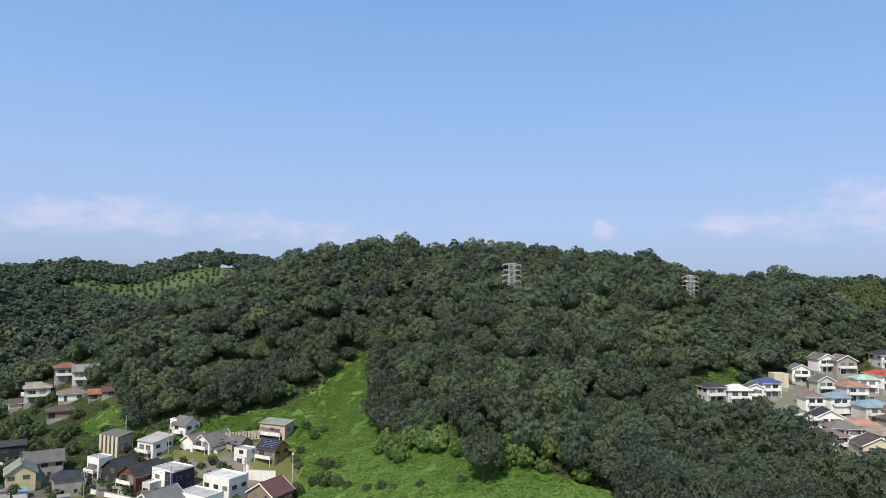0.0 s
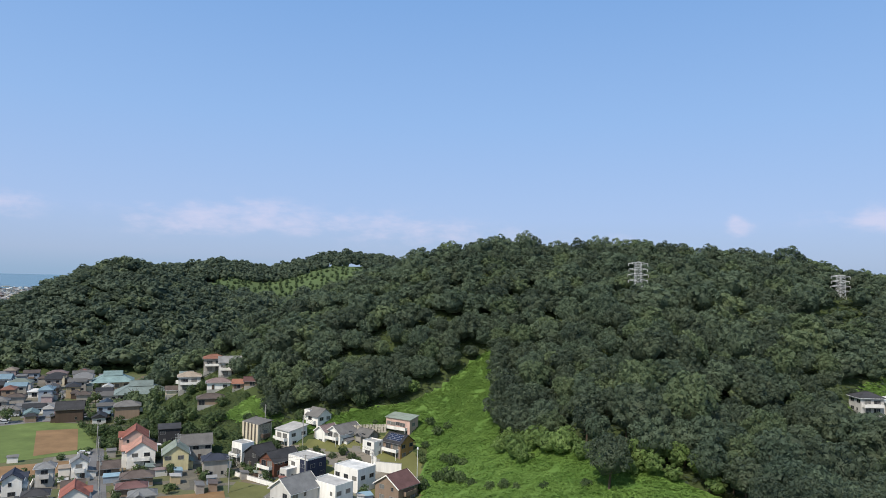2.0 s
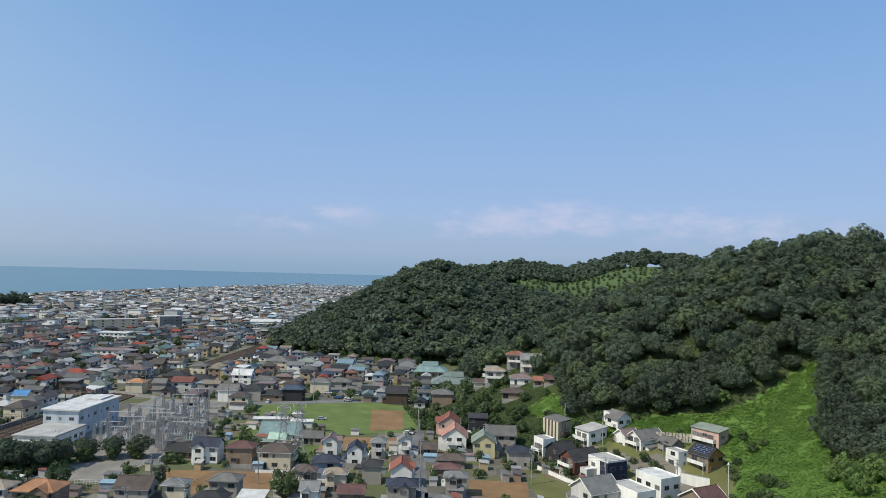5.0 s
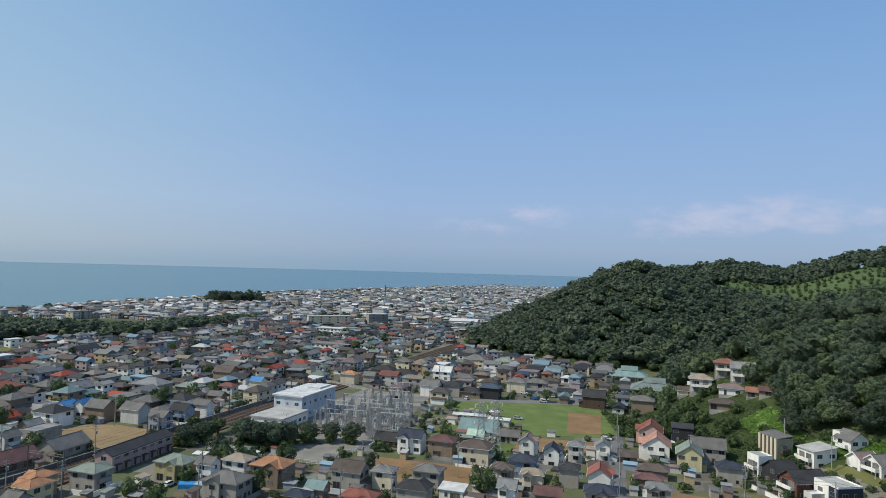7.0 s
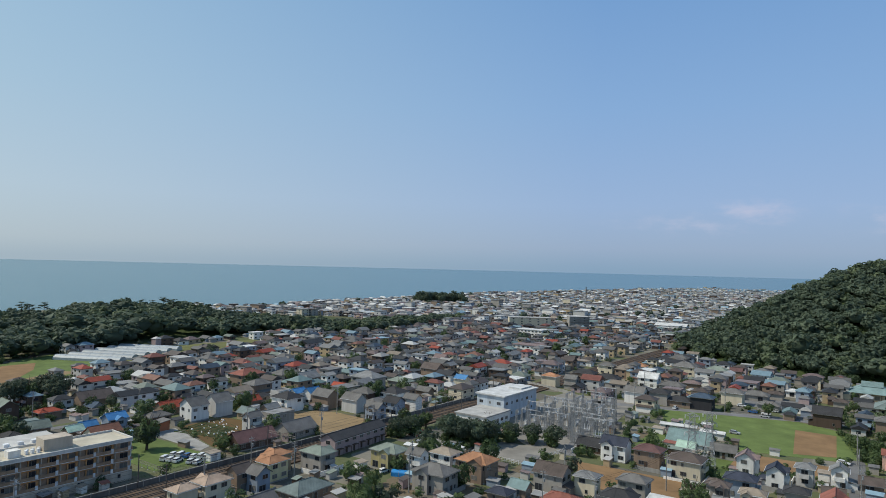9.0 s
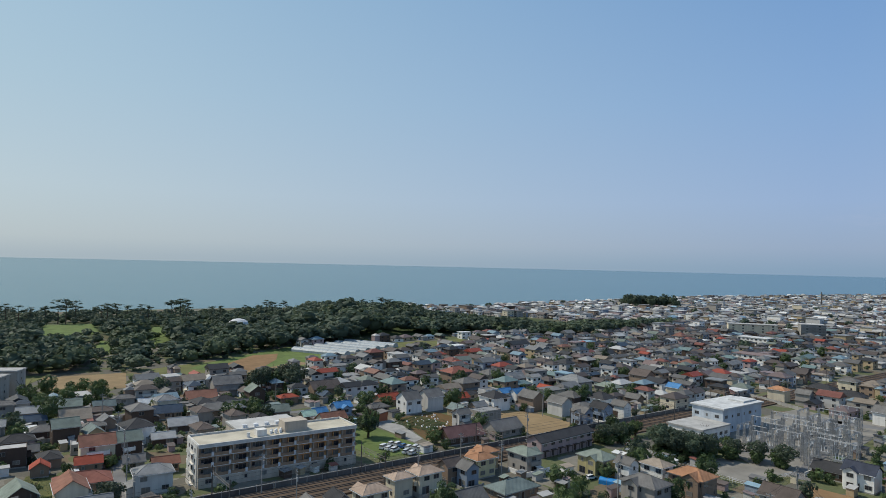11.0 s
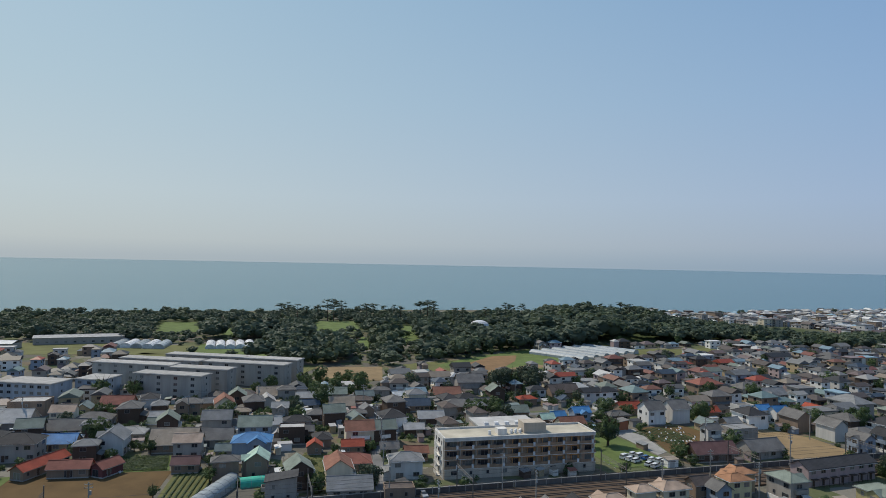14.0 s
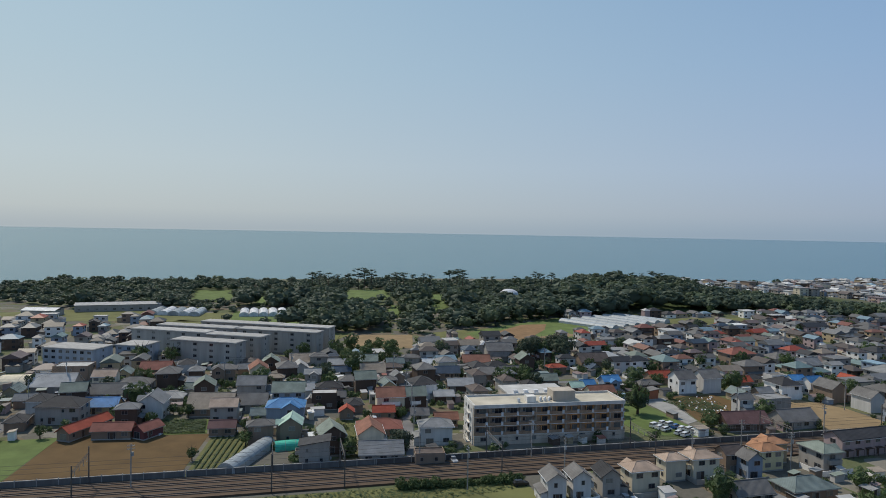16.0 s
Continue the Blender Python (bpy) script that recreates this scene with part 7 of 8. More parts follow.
def stuff(name, kinds_, spots, mat, label, category, broad=1.0):
    """Many crowns joined: spots are rows of x, y, z, scale."""
    r = np.random.default_rng(3)
    vs, fs, ms, hues, k = [], [], [], [], 0
    mats = mat if isinstance(mat, tuple) else (mat,)
    odds = np.array((0.5, 0.2, 0.3)[:len(mats)])
    for x, y, z, sc in spots:
        v, f = kinds_[r.integers(len(kinds_))]
        a = r.uniform(0, 6.283)
        c, sn = math.cos(a), math.sin(a)
        p = v * sc * np.array((broad, broad, r.uniform(0.85, 1.15)))
        vs.append(np.stack([p[:, 0] * c - p[:, 1] * sn + x, p[:, 0] * sn + p[:, 1] * c + y, p[:, 2] + z], 1))
        fs.append(f + k)
        ms.append(np.full(len(f), r.choice(len(mats), p=odds / odds.sum())))
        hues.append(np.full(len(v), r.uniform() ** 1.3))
        k += len(v)
    if vs:
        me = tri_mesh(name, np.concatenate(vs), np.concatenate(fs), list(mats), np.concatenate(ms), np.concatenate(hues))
        me.polygons.foreach_set("use_smooth", [True] * len(me.polygons))
        tagged(new(name, me), label, category, kind="stuff")


# open ground on the hill: the vine-grown gully and its foot, house plots, the orchard
GULLY = [polar(a, d) for a, d in ((6.0, 292), (10.5, 270), (13.5, 264), (19, 262), (25, 265), (26, 254), (20, 253), (14, 250), (11.5, 236), (12.0, 205), (11.5, 160), (-8, 146), (-15, 148), (-14.2, 181), (-11, 184), (-8, 189), (-4, 188), (-2.5, 198), (2.0, 207), (5.0, 225), (6.0, 250))]
ORCHARD = [polar(a, d) for a, d in ((18.5, 695), (17.5, 748), (20, 755), (23, 742), (28, 752), (30, 735), (29, 705), (24, 695))]
VILLAGE = [polar(a, d) for a, d in ((11.5, 170), (11.5, 236), (14, 252), (20, 256), (24.5, 256), (26, 300), (31, 335), (36, 372), (44, 430), (50, 500), (60, 300), (60, 150))]

BAMBOO = [polar(a, d) for a, d in ((-30, 396), (-37, 396), (-37, 446), (-30.4, 446))]
BANK = [(101, 265), (113, 284), (127, 293), (133, 289), (117, 274), (107, 266)]
EAST_VILLAGE = [polar(a, d) for a, d in ((-24, 282), (-24.5, 294), (-26.5, 318), (-30, 345), (-40, 350), (-40, 224), (-33, 238), (-30.5, 246), (-28, 264))]

rng = random.Random(21)


def scatter(x0, x1, y0, y1, pitch, seed):
    r = np.random.default_rng(seed)
    gx, gy = np.meshgrid(np.arange(x0, x1, pitch), np.arange(y0, y1, pitch))
    gx = gx + (np.arange(gx.shape[0]) % 2)[:, None] * pitch * 0.5
    return gx.ravel() + r.uniform(-0.42, 0.42, gx.size) * pitch, gy.ravel() + r.uniform(-0.42, 0.42, gx.size) * pitch


hill_spots, near_trees = [], []
for lo, hi, pitch in ((118, 225, 7.2), (225, 330, 6.5), (330, 450, 6.6), (450, 700, 7.4)):
    x, y = scatter(-560, 460, 60, 700, pitch, int(lo))
    dist, az = np.hypot(x, y), np.degrees(np.arctan2(-x, y))
    ok = (dist >= lo) & (dist < hi) & (az > -39) & (az < 52)
    x, y, dist, az = x[ok], y[ok], dist[ok], az[ok]
    z = terrain(x, y)
    ok = (z > 2.2) | ((dist < 190) & (az < -14))
    ok &= ~((az > -15.2) & (dist < 179))
    ok &= ~(inside_many(x, y, GULLY) | inside_many(x, y, ORCHARD) | inside_many(x, y, VILLAGE) | inside_many(x, y, EAST_VILLAGE) | inside_many(x, y, BAMBOO) | inside_many(x, y, BANK)) & off_sheets(x, y) & clear_of(x, y, 2.5)
    for xx, yy, zz, dd in zip(x[ok], y[ok], z[ok], dist[ok]):
        sc = (1.0 if dd > 225 else 1.12) * min(1.75, max(0.62, rng.lognormvariate(0.0, 0.24 if dd < 330 else 0.17)))
        if dd < 235 and xx > 0.44 * yy:
            sc *= 0.88
        side = math.degrees(math.atan2(-xx, yy))
        if abs(side + 20.5) < 0.95 and 326 < dd < 382 or -24.8 < side < -20.4 and 256 < dd < 300:  # young trees under the pylon and below the bank
            sc *= 0.45
        if dd < 225 and len(near_trees) < 230:
            near_trees.append((xx, yy, sc))
        else:
            hill_spots.append((xx, yy, zz - 0.8, sc))
# tall trees along the lower edge of the eastern houses: azimuth, distance, crown's level in degrees
for a, dd, e in ((-22.0, 236, -8.5), (-23.6, 232, -8.6), (-25.2, 226, -8.5), (-26.4, 224, -8.6), (-27.6, 214, -9.3), (-29.0, 205, -10.6), (-31.2, 196, -10.9), (-32.4, 192, -11.0), (-33.6, 196, -11.2), (-35.0, 200, -11.2)):
    x, y = polar(a, dd)
    near_trees.append((x, y, max(0.7, (CAM_H + dd * math.tan(radians(e)) - height(x, y)) / 9.9)))
near_trees.append((11.5, 178.5, 1.4))
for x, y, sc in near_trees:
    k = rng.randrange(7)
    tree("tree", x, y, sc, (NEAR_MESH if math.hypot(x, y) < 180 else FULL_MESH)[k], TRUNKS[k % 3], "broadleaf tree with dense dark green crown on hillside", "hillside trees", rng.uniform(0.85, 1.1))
LEAVES = (M_LEAF, M_LEAF_LIGHT, M_LEAF_DARK)
S = np.array(hill_spots)
D = np.hypot(S[:, 0], S[:, 1])
lowest = (S[:, 2] + 9 - CAM_H) / D
crest = np.full(len(S), -9.0)
for q in (0.6, 0.66, 0.72, 0.78, 0.84, 0.89, 0.93):
    crest = np.maximum(crest, (terrain(S[:, 0] * q, S[:, 1] * q) + 6 - CAM_H) / (D * q))
behind = crest > lowest  # far slopes that nothing overlooks: thinner planting
thin = np.arange(len(S)) % 8 == 0
# the near wood gets more dark leaves, again shade put into colour
stuff("near_hill_wood", FULL, S[(D < 300) & ~behind], (M_LEAF_DARK, M_LEAF_LIGHT, M_LEAF), "dense dark green broadleaf wood on the hill", "wood", 1.08)
stuff("hill_wood", MID, S[(D >= 300) & (D < 440) & ~behind], LEAVES, "dense dark green broadleaf wood on the hill", "wood", 1.22)
stuff("far_hill_wood", LOWP, S[(D >= 440) & ~behind | behind & thin], (M_SHORE, M_SHORE_LIGHT, M_SHORE), "dense dark green broadleaf wood on the far slopes", "wood", 1.4)

# orchard hill far behind, with rows of small round trees
spots = []
for i in range(40):
    for j in range(30):
        x, y = polar(15 + 0.42 * i + rng.uniform(-0.1, 0.1), 650 + 5.5 * j + rng.uniform(-1.5, 1.5))
        if inside(x, y, ORCHARD) and rng.random() < 0.85:
            spots.append((x, y, height(x, y) - 1.2, rng.uniform(0.30, 0.55)))
stuff("orchard", TINY, spots, M_HEDGE, "rows of small round fruit trees on a grassy slope", "orchard")
x, y = scatter(-560, 0, 560, 860, 8.0, 31)
dist, az = np.hypot(x, y), np.degrees(np.arctan2(-x, y))
ok = (dist > 745) & (dist < 812) & (az > 6) & (az < 41) & ~inside_many(x, y, ORCHARD)
spots = [(a, b_, height(a, b_) - 4.6, rng.uniform(0.95, 1.4)) for a, b_ in zip(x[ok], y[ok])]
for i in range(120):
    x, y = polar(rng.uniform(-38, -26), rng.uniform(430, 480))
    spots.append((x, y, height(x, y) - 1, rng.uniform(0.8, 1.3)))
stuff("far_ridge_wood", SHORE, spots, M_SHORE, "trees along a distant ridge", "wood", 1.35)

# vines over the gully
def carpet(name, outline, count, size, mat, label, lump=0.6, outside=()):
    r = np.random.default_rng(9)
    xs, ys = [p[0] for p in outline], [p[1] for p in outline]
    px_, py_ = r.uniform(min(xs), max(xs), count * 4), r.uniform(min(ys), max(ys), count * 4)
    P = np.column_stack([px_, py_])[inside_many(px_, py_, outline)][:count]
    for hole in outside:
        P = P[~inside_many(P[:, 0], P[:, 1], hole)]
    P = P[clear_of(P[:, 0], P[:, 1], -0.5, 0.8)]
    z = terrain(P[:, 0], P[:, 1]) + np.array([lump * (1 + noise.noise(Vector((x * 0.25, y * 0.25, 0))) + 0.6 * noise.noise(Vector((x * 0.9, y * 0.9, 3)))) for x, y in P])
    pos = np.column_stack([P, z])
    nor = r.normal(size=pos.shape) * 0.27 + (0, 0, 1)
    nor /= np.linalg.norm(nor, axis=1)[:, None]
    t1 = np.cross(nor, r.normal(size=nor.shape))
    t1 /= np.linalg.norm(t1, axis=1)[:, None]
    t2 = np.cross(nor, t1)
    sz = r.uniform(0.6, 1.3, (len(pos), 1)) * size
    tri = np.stack([pos + t1 * sz, pos - t1 * sz * 0.5 + t2 * sz * 0.8, pos - t1 * sz * 0.5 - t2 * sz * 0.8], 1).reshape(-1, 3)
    tagged(new(name, tri_mesh(name, tri, np.arange(len(tri)).reshape(-1, 3), [mat])), label, "plants", kind="stuff")


drape("vine_bed", GULLY, M_KUDZU, "bright green mat of vines on the slope", "plants", 0.35, 3.0)
carpet("vines", GULLY, 120000, 0.36, M_KUDZU, "bright green climbing vines covering a gully")
GLADE = [(-137, 248), (-129, 261), (-119, 256), (-108, 247), (-107, 234), (-120, 243)]
drape("vine_bed", GLADE, M_KUDZU, "bright green grass and vines in a hollow between trees", "plants", 0.3, 2.5)
carpet("vines", GLADE, 5000, 0.36, M_KUDZU, "bright green climbing vines in a hollow")
grove = [polar(a, d) for a, d in ((23, 240), (34, 258), (37.5, 285), (39, 335), (36, 372), (31, 335), (27, 300))]
spots = []
for i in range(300):
    x, y = polar(rng.uniform(22, 40), rng.uniform(238, 372))
    if inside(x, y, grove) and not inside(x, y, GLADE) and all((hx - x) ** 2 + (hy - y) ** 2 > (hr + 2) ** 2 for hx, hy, hr in HOUSES):
        spots.append((x, y, height(x, y) - 1.5, rng.uniform(0.35, 0.7)))
stuff("grove", MID, spots, M_HEDGE, "low dark green trees between the houses", "wood")
carpet("undergrowth", grove, 14000, 0.5, M_HEDGE, "rough green undergrowth between houses", 0.5, (GLADE,))
spots = [(x, y, height(x, y) - 1.6, sc) for x, y, sc in [(-42, 199, 0.5), (-39, 222, 0.45), (-36, 219, 0.55), (-30, 197, 0.5), (-26, 194, 0.42), (-34, 200, 0.6), (-38, 204, 0.5), (-20, 188, 0.35), (-12.5, 185, 0.32), (-16, 187, 0.4), (-5, 183, 0.36), (6, 181, 0.4), (-45, 240, 0.5), (-42, 243, 0.45), (-49, 246, 0.5), (-32, 216, 0.4)]]
stuff("village_bushes", MID, [(x, y, height(x, y) - 1.5, sc) for x, y, sc in [(-76, 225, 0.42), (-79, 223, 0.36), (-72, 223, 0.4), (-69, 221, 0.34), (-75, 220, 0.3), (-83, 222, 0.36), (-86, 226, 0.34), (-90, 224, 0.4), (-80, 219, 0.32), (-104, 228, 0.45), (-107, 239, 0.5), (-116, 226, 0.5),
                                      (-119, 231, 0.55), (-49, 228, 0.4), (-48, 233, 0.42), (-47, 224, 0.36), (-52, 213, 0.3), (-45, 206, 0.36), (-100, 244, 0.5), (-86, 247, 0.35), (-70, 244, 0.3), (-114, 212, 0.3), (-118, 216, 0.4), (-71, 209, 0.3), (-75, 205, 0.28), (-93, 226, 0.3)]], M_HEDGE, "green bushes and small trees between hillside houses", "bushes")
stuff("gully_bushes", MID, spots, M_HEDGE, "dark green bushes at the foot of the gully", "bushes")
spots = [(x, y, height(x, y) - 1.0, sc) for x, y, sc in [(-15, 204, 0.8), (-12, 199, 0.7), (-10, 207, 0.75), (1, 202, 0.7), (4, 199, 0.6), (20, 187, 0.85), (25, 190, 0.75), (30, 189, 0.8), (35, 188, 0.7), (15, 187, 0.6), (5, 193, 0.7), (18, 184, 0.6), (23, 183, 0.75), (28, 182.5, 0.6), (38, 180, 0.65), (-1, 197, 0.85), (-5, 201, 0.9), (-8, 208, 0.9), (-16, 214, 0.8), (-12, 212, 0.7), (-20, 214, 0.7), (-60, 262, 0.7), (-72, 258, 0.6), (-84, 256, 0.7), (-95, 262, 0.8)]]
stuff("vine_hung_trees", MID, spots, M_VINEHUNG, "trees hung with bright green vines at the wood's edge", "trees")
strip_ = [tuple(on_rail(-40, -9.5).xy), tuple(on_rail(126, -9.5).xy), tuple(on_rail(126, -15).xy), tuple(on_rail(92, -21).xy), tuple(on_rail(-40, -21).xy)]
spots = []
for k in range(30):
    p = on_rail(94 + k * 1.1, -10.8 + rng.uniform(-0.8, 0.8))
    spots.append((p.x, p.y, -1.3, rng.uniform(0.25, 0.42)))
stuff("rail_hedge", MID, spots, M_HEDGE, "dark green hedge along the railway", "hedge")
carpet("rail_grass", strip_, 9000, 0.45, M_HEDGE, "rough green grass and weeds beside the railway", 0.3)
carpet("weeds", [(-177, -166), (-184, -151), (-172, -142), (-166, -153)], 3200, 0.42, M_HEDGE, "tall green weeds on an unused plot", 0.45)
carpet("garden_weeds", [(-204, -112), (-208, -92), (-193, -84), (-182, -104)], 1500, 0.3, M_HEDGE, "patchy weeds in a garden plot", 0.2)
spots = []
for k in range(90):
    x, y = polar(rng.uniform(-36.6, -30.2), rng.uniform(398, 442))
    spots.append((x, y, height(x, y) - 0.6, rng.uniform(0.75, 1.15)))
stuff("bamboo", MID, spots, M_BAMBOO, "pale green bamboo grove on the ridge", "bamboo", 0.75)
drape("vine_bed", BANK, M_KUDZU, "bright green grass bank above hillside houses", "plants", 0.3, 2.5)
carpet("vines", BANK, 3000, 0.4, M_KUDZU, "bright green grass and vines on a bank")

# ---- the woods and pines along the shore ----
LAWNS = ((130.5, 127.2, 610, 705), (125.5, 124.6, 575, 675), (118.3, 114.4, 606, 710), (114.6, 113.2, 508, 580), (111.0, 109.3, 540, 665))
CLEAR = [[polar(a, d) for a, d in ((a0, d0), (a0 - 0.1, 0.5 * d0 + 0.5 * d1), (a0 - 0.4, d1), (0.5 * (a0 + a1), d1 - 8), (a1 + 0.3, d1 - 3), (a1, d0 + 10), (0.5 * (a0 + a1), d0 - 6))] for a0, a1, d0, d1 in LAWNS]


def young(x, y):
    """Low young growth stands on the landward side of each lawn."""
    a, d = math.degrees(math.atan2(-x, y)), math.hypot(x, y)
    return 0.42 if any(a1 - 0.3 < a < a0 + 0.3 and d0 - 125 < d <= d0 + 4 for a0, a1, d0, d1 in LAWNS) else 1.0


for c in CLEAR:
    drape("lawn", c, M_GRASS, "bright green lawn in the shore woods", "lawn")
drape("meadow", ORCHARD, M_MEADOW, "pale green grass slope under fruit trees", "meadow", 0.3, 6.0)
x, y = scatter(-960, -350, -680, 340, 11.6, 77)
ok = inside_many(x, y, WOODS)
for c in CLEAR:
    ok &= ~inside_many(x, y, c)
ok &= off_sheets(x, y) & clear_of(x, y, 1.0)
x, y = x[ok], y[ok]
z = terrain(x, y)
wood_spots = []
tall_one = max(float(v[:, 2].max()) for v, f in SHORE)
for a, b_, c in zip(x, y, z):
    az, dd = math.degrees(math.atan2(-a, b_)), math.hypot(a, b_)
    sc = young(a, b_) * (1.12 if dd < 600 else 0.72) * (1.5 if b_ > 0.16 * a else 1.0) * min(1.5, max(0.55, rng.lognormvariate(0.0, 0.22)))
    if az < 89.5:  # a low belt of trees runs on behind the houses
        line = np.interp(az, (64, 69.6, 71.5, 74.3, 77, 78.8, 80.6, 85.2, 87.2, 88.5, 89.9), (-3.8, -3.95, -4.13, -4.25, -4.55, -4.79, -4.42, -4.28, -4.05, -3.83, -3.4))
        sc = max(0.6, min(1.6, (CAM_H + dd * math.tan(radians(line)) - c) / tall_one) * rng.uniform(0.75, 1.0))
    wood_spots.append((a, b_, c - 0.8, sc))
stuff("shore_wood", SHORE, wood_spots, (M_SHORE, M_SHORE_LIGHT, M_SHORE), "dense dark green wood along the shore", "wood", 1.62)
# shore pines that stand clear of the wood: azimuth and the height of the crown over the eye's level, in degrees
for a, e in ((133.2, -4.2), (132.1, -4.0), (131.6, -4.1), (127.8, -4.2), (124.8, -4.2), (122.7, -4.05), (121.0, -3.65), (120.4, -3.55), (119.6, -3.7), (118.9, -3.85), (117.9, -3.75), (117.1, -3.3), (116.6, -3.25), (116.0, -3.4),
             (114.2, -3.7), (113.8, -3.6), (113.2, -3.6), (112.5, -3.75), (111.5, -3.68), (110.9, -3.8), (109.2, -3.35), (108.6, -3.22), (108.1, -3.3), (106.3, -3.85), (105.6, -3.8), (103.6, -3.72), (101.9, -3.3), (101.4, -3.45), (100.5, -3.35),
             (98.6, -3.6), (97.6, -3.45), (96.8, -3.35), (96.0, -3.4), (95.0, -3.3), (93.9, -3.15), (93.1, -3.2), (92.3, -2.97), (91.6, -3.1), (90.7, -3.25), (89.8, -3.35), (88.8, -3.5), (87.8, -3.85), (86.9, -4.05)):
    x, y = polar(a, rng.uniform(690, 735))
    j = rng.randrange(6)
    sc = (CAM_H + math.hypot(x, y) * math.tan(radians(e)) - height(x, y)) / 12.6
    tree("pine_tree", x, y, max(0.9, sc), PINE_MESH[j], PINE_TRUNK[j], "tall shore pine with flat dark crown and bare trunk", "shore pines", 1.0)
under = []
for k in range(26):
    x, y = polar(67.9 + 3.8 * k / 25, 1165 + rng.uniform(-26, 26))
    j = rng.randrange(6)
    tree("pine_tree", x, y, rng.uniform(1.42, 1.62) * (0.75 if k in (0, 1, 24, 25) else 1.0), PINE_MESH[j], PINE_TRUNK[j], "tall shore pine with flat dark crown and bare trunk", "shore pines", 1.0)
    under += [(x + rng.uniform(-9, 9), y + rng.uniform(-9, 9), -0.6, rng.uniform(1.3, 2.1)) for q in range(2)]
stuff("pine_undergrowth", SHORE, under, M_PINE, "dark evergreen trees crowded below shore pines", "trees")

# ---- trees and shrubs of the town ----
def garden_tree(x, y, sc):
    j = rng.randrange(3)
    tree("garden_tree", x, y, sc, GARDEN_MESH[j], TRUNKS[j], "round dark green garden tree", "garden trees")


row = [(-246.6, 74.6), (-253, 84.6), (-248, 80), (-231.6, 90.6), (-226.8, 93.5), (-225, 98.5), (-226.5, 104), (-228.3, 115), (-224.8, 121.6), (-218, 127.5), (-235, 93), (-232, 99)]
for x, y, sc in [(a, c, rng.uniform(1.15, 1.4) if 3 <= k <= 6 or k > 9 else rng.uniform(0.75, 1.0)) for k, (a, c) in enumerate(row)] + [(-258, 90, 0.7), (-265, 83, 0.7), (-146, 129, 0.8), (-252, -14, 1.0), (-334, -72, 1.6), (-340, -66, 1.5), (-346, -61, 1.7), (-338, -58, 1.4), (-343, -72, 1.4), (-352, -57, 1.4)]:
    tree("tree", x, y, sc, FULL_MESH[int(-x) % 6], TRUNKS[int(-x) % 3], "dark green broadleaf tree among the houses", "town trees", 0.8)
for x, y, sc in [(-257, 90, 1.2), (-265, 83, 1.2), (-146, 129, 1.6), (-252, -14, 1.9), (-247, -22, 1.5),
                 (-258, 66, 0.9), (-236, 250, 1.2), (-204, 262, 1.0), (-196, 268, 1.1), (-245, -240, 1.7), (-251, -227, 1.6), (-303, -168, 1.6), (-298, -163, 1.3), (-205, 292, 1.2), (-260, 300, 1.3), (-232, 300, 1.0),
                 (-336, -66, 1.9), (-330, -80, 1.2), (-320, -40, 1.2), (-350, 10, 1.3), (-288, -30, 1.3), (-150, -128, 0.7), (-166, -122, 0.9)]:
    garden_tree(x, y, sc)
spots = [(a + rng.uniform(-3, 3), c + rng.uniform(-3, 3), -1.6, rng.uniform(0.45, 0.75)) for a, c in row for k in range(3)]
stuff("hedge_row", MID, spots, M_HEDGE, "thick dark green shrubs below the playground trees", "shrubs")
r = np.random.default_rng(6)
azs, dist = r.uniform(10, 150, 10500), np.sqrt(r.uniform(165 ** 2, 620 ** 2, 10500))
x, y = -dist * np.sin(np.radians(azs)), dist * np.cos(np.radians(azs))
o = (x - RAIL_A.x) * RAIL_OUT.x + (y - RAIL_A.y) * RAIL_OUT.y
ok = (terrain(x, y) < 1.5) & ((o > 11) | (o < -26)) & off_sheets(x, y) & clear_of(x, y, 0.8, 0.85)
made, shrubs = 0, []
for x, y, dd in zip(x[ok], y[ok], dist[ok]):
    if made < 60 and 200 < dd < 330 and math.atan2(-x, y) > 1.05 and rng.random() < 0.12:
        garden_tree(x, y, rng.uniform(0.4, 1.0))
        made += 1
    else:
        if dd < 380 or rng.random() < 0.35:
            if math.atan2(-x, y) < 2.2 or dd < 310:
                shrubs.append((x, y, -0.9 if rng.random() < 0.7 else -0.3, rng.uniform(0.18, 0.5)))
crowns_ = [(x, y, z - 0.6, sc * rng.uniform(1.4, 2.5)) for x, y, z, sc in shrubs[::4] if math.atan2(-x, y) > 1.0 and not inside(x, y, [(-178, -76), (-178, -45), (-203, -4), (-228, -4), (-228, -88)]) and not (math.atan2(-x, y) > 2.15 and math.hypot(x, y) > 320)]
stuff("garden_greenery", SHORE, crowns_, (M_HEDGE, M_LEAF_DARK), "small dark trees in the gardens", "trees")
spots = []
for k in range(360):
    x, y = polar(rng.uniform(44, 96), rng.uniform(560, 1500))
    if height(x, y) < 1 and not inside(x, y, WOODS) and math.hypot(x, y) < coast(math.degrees(math.atan2(-x, y))) - 40 and noise.noise(Vector((x * 0.008, y * 0.008, 5))) > 0.02:
        spots.append((x, y, -1.0, rng.uniform(0.6, 1.15)))
stuff("distant_town_trees", SHORE, spots, M_SHORE, "dark green trees among the distant roofs", "trees", 1.2)
r = np.random.default_rng(21)
azs, dist = r.uniform(26, 52, 5000), np.sqrt(r.uniform(290 ** 2, 640 ** 2, 5000))
x, y = -dist * np.sin(np.radians(azs)), dist * np.cos(np.radians(azs))
z = terrain(x, y)
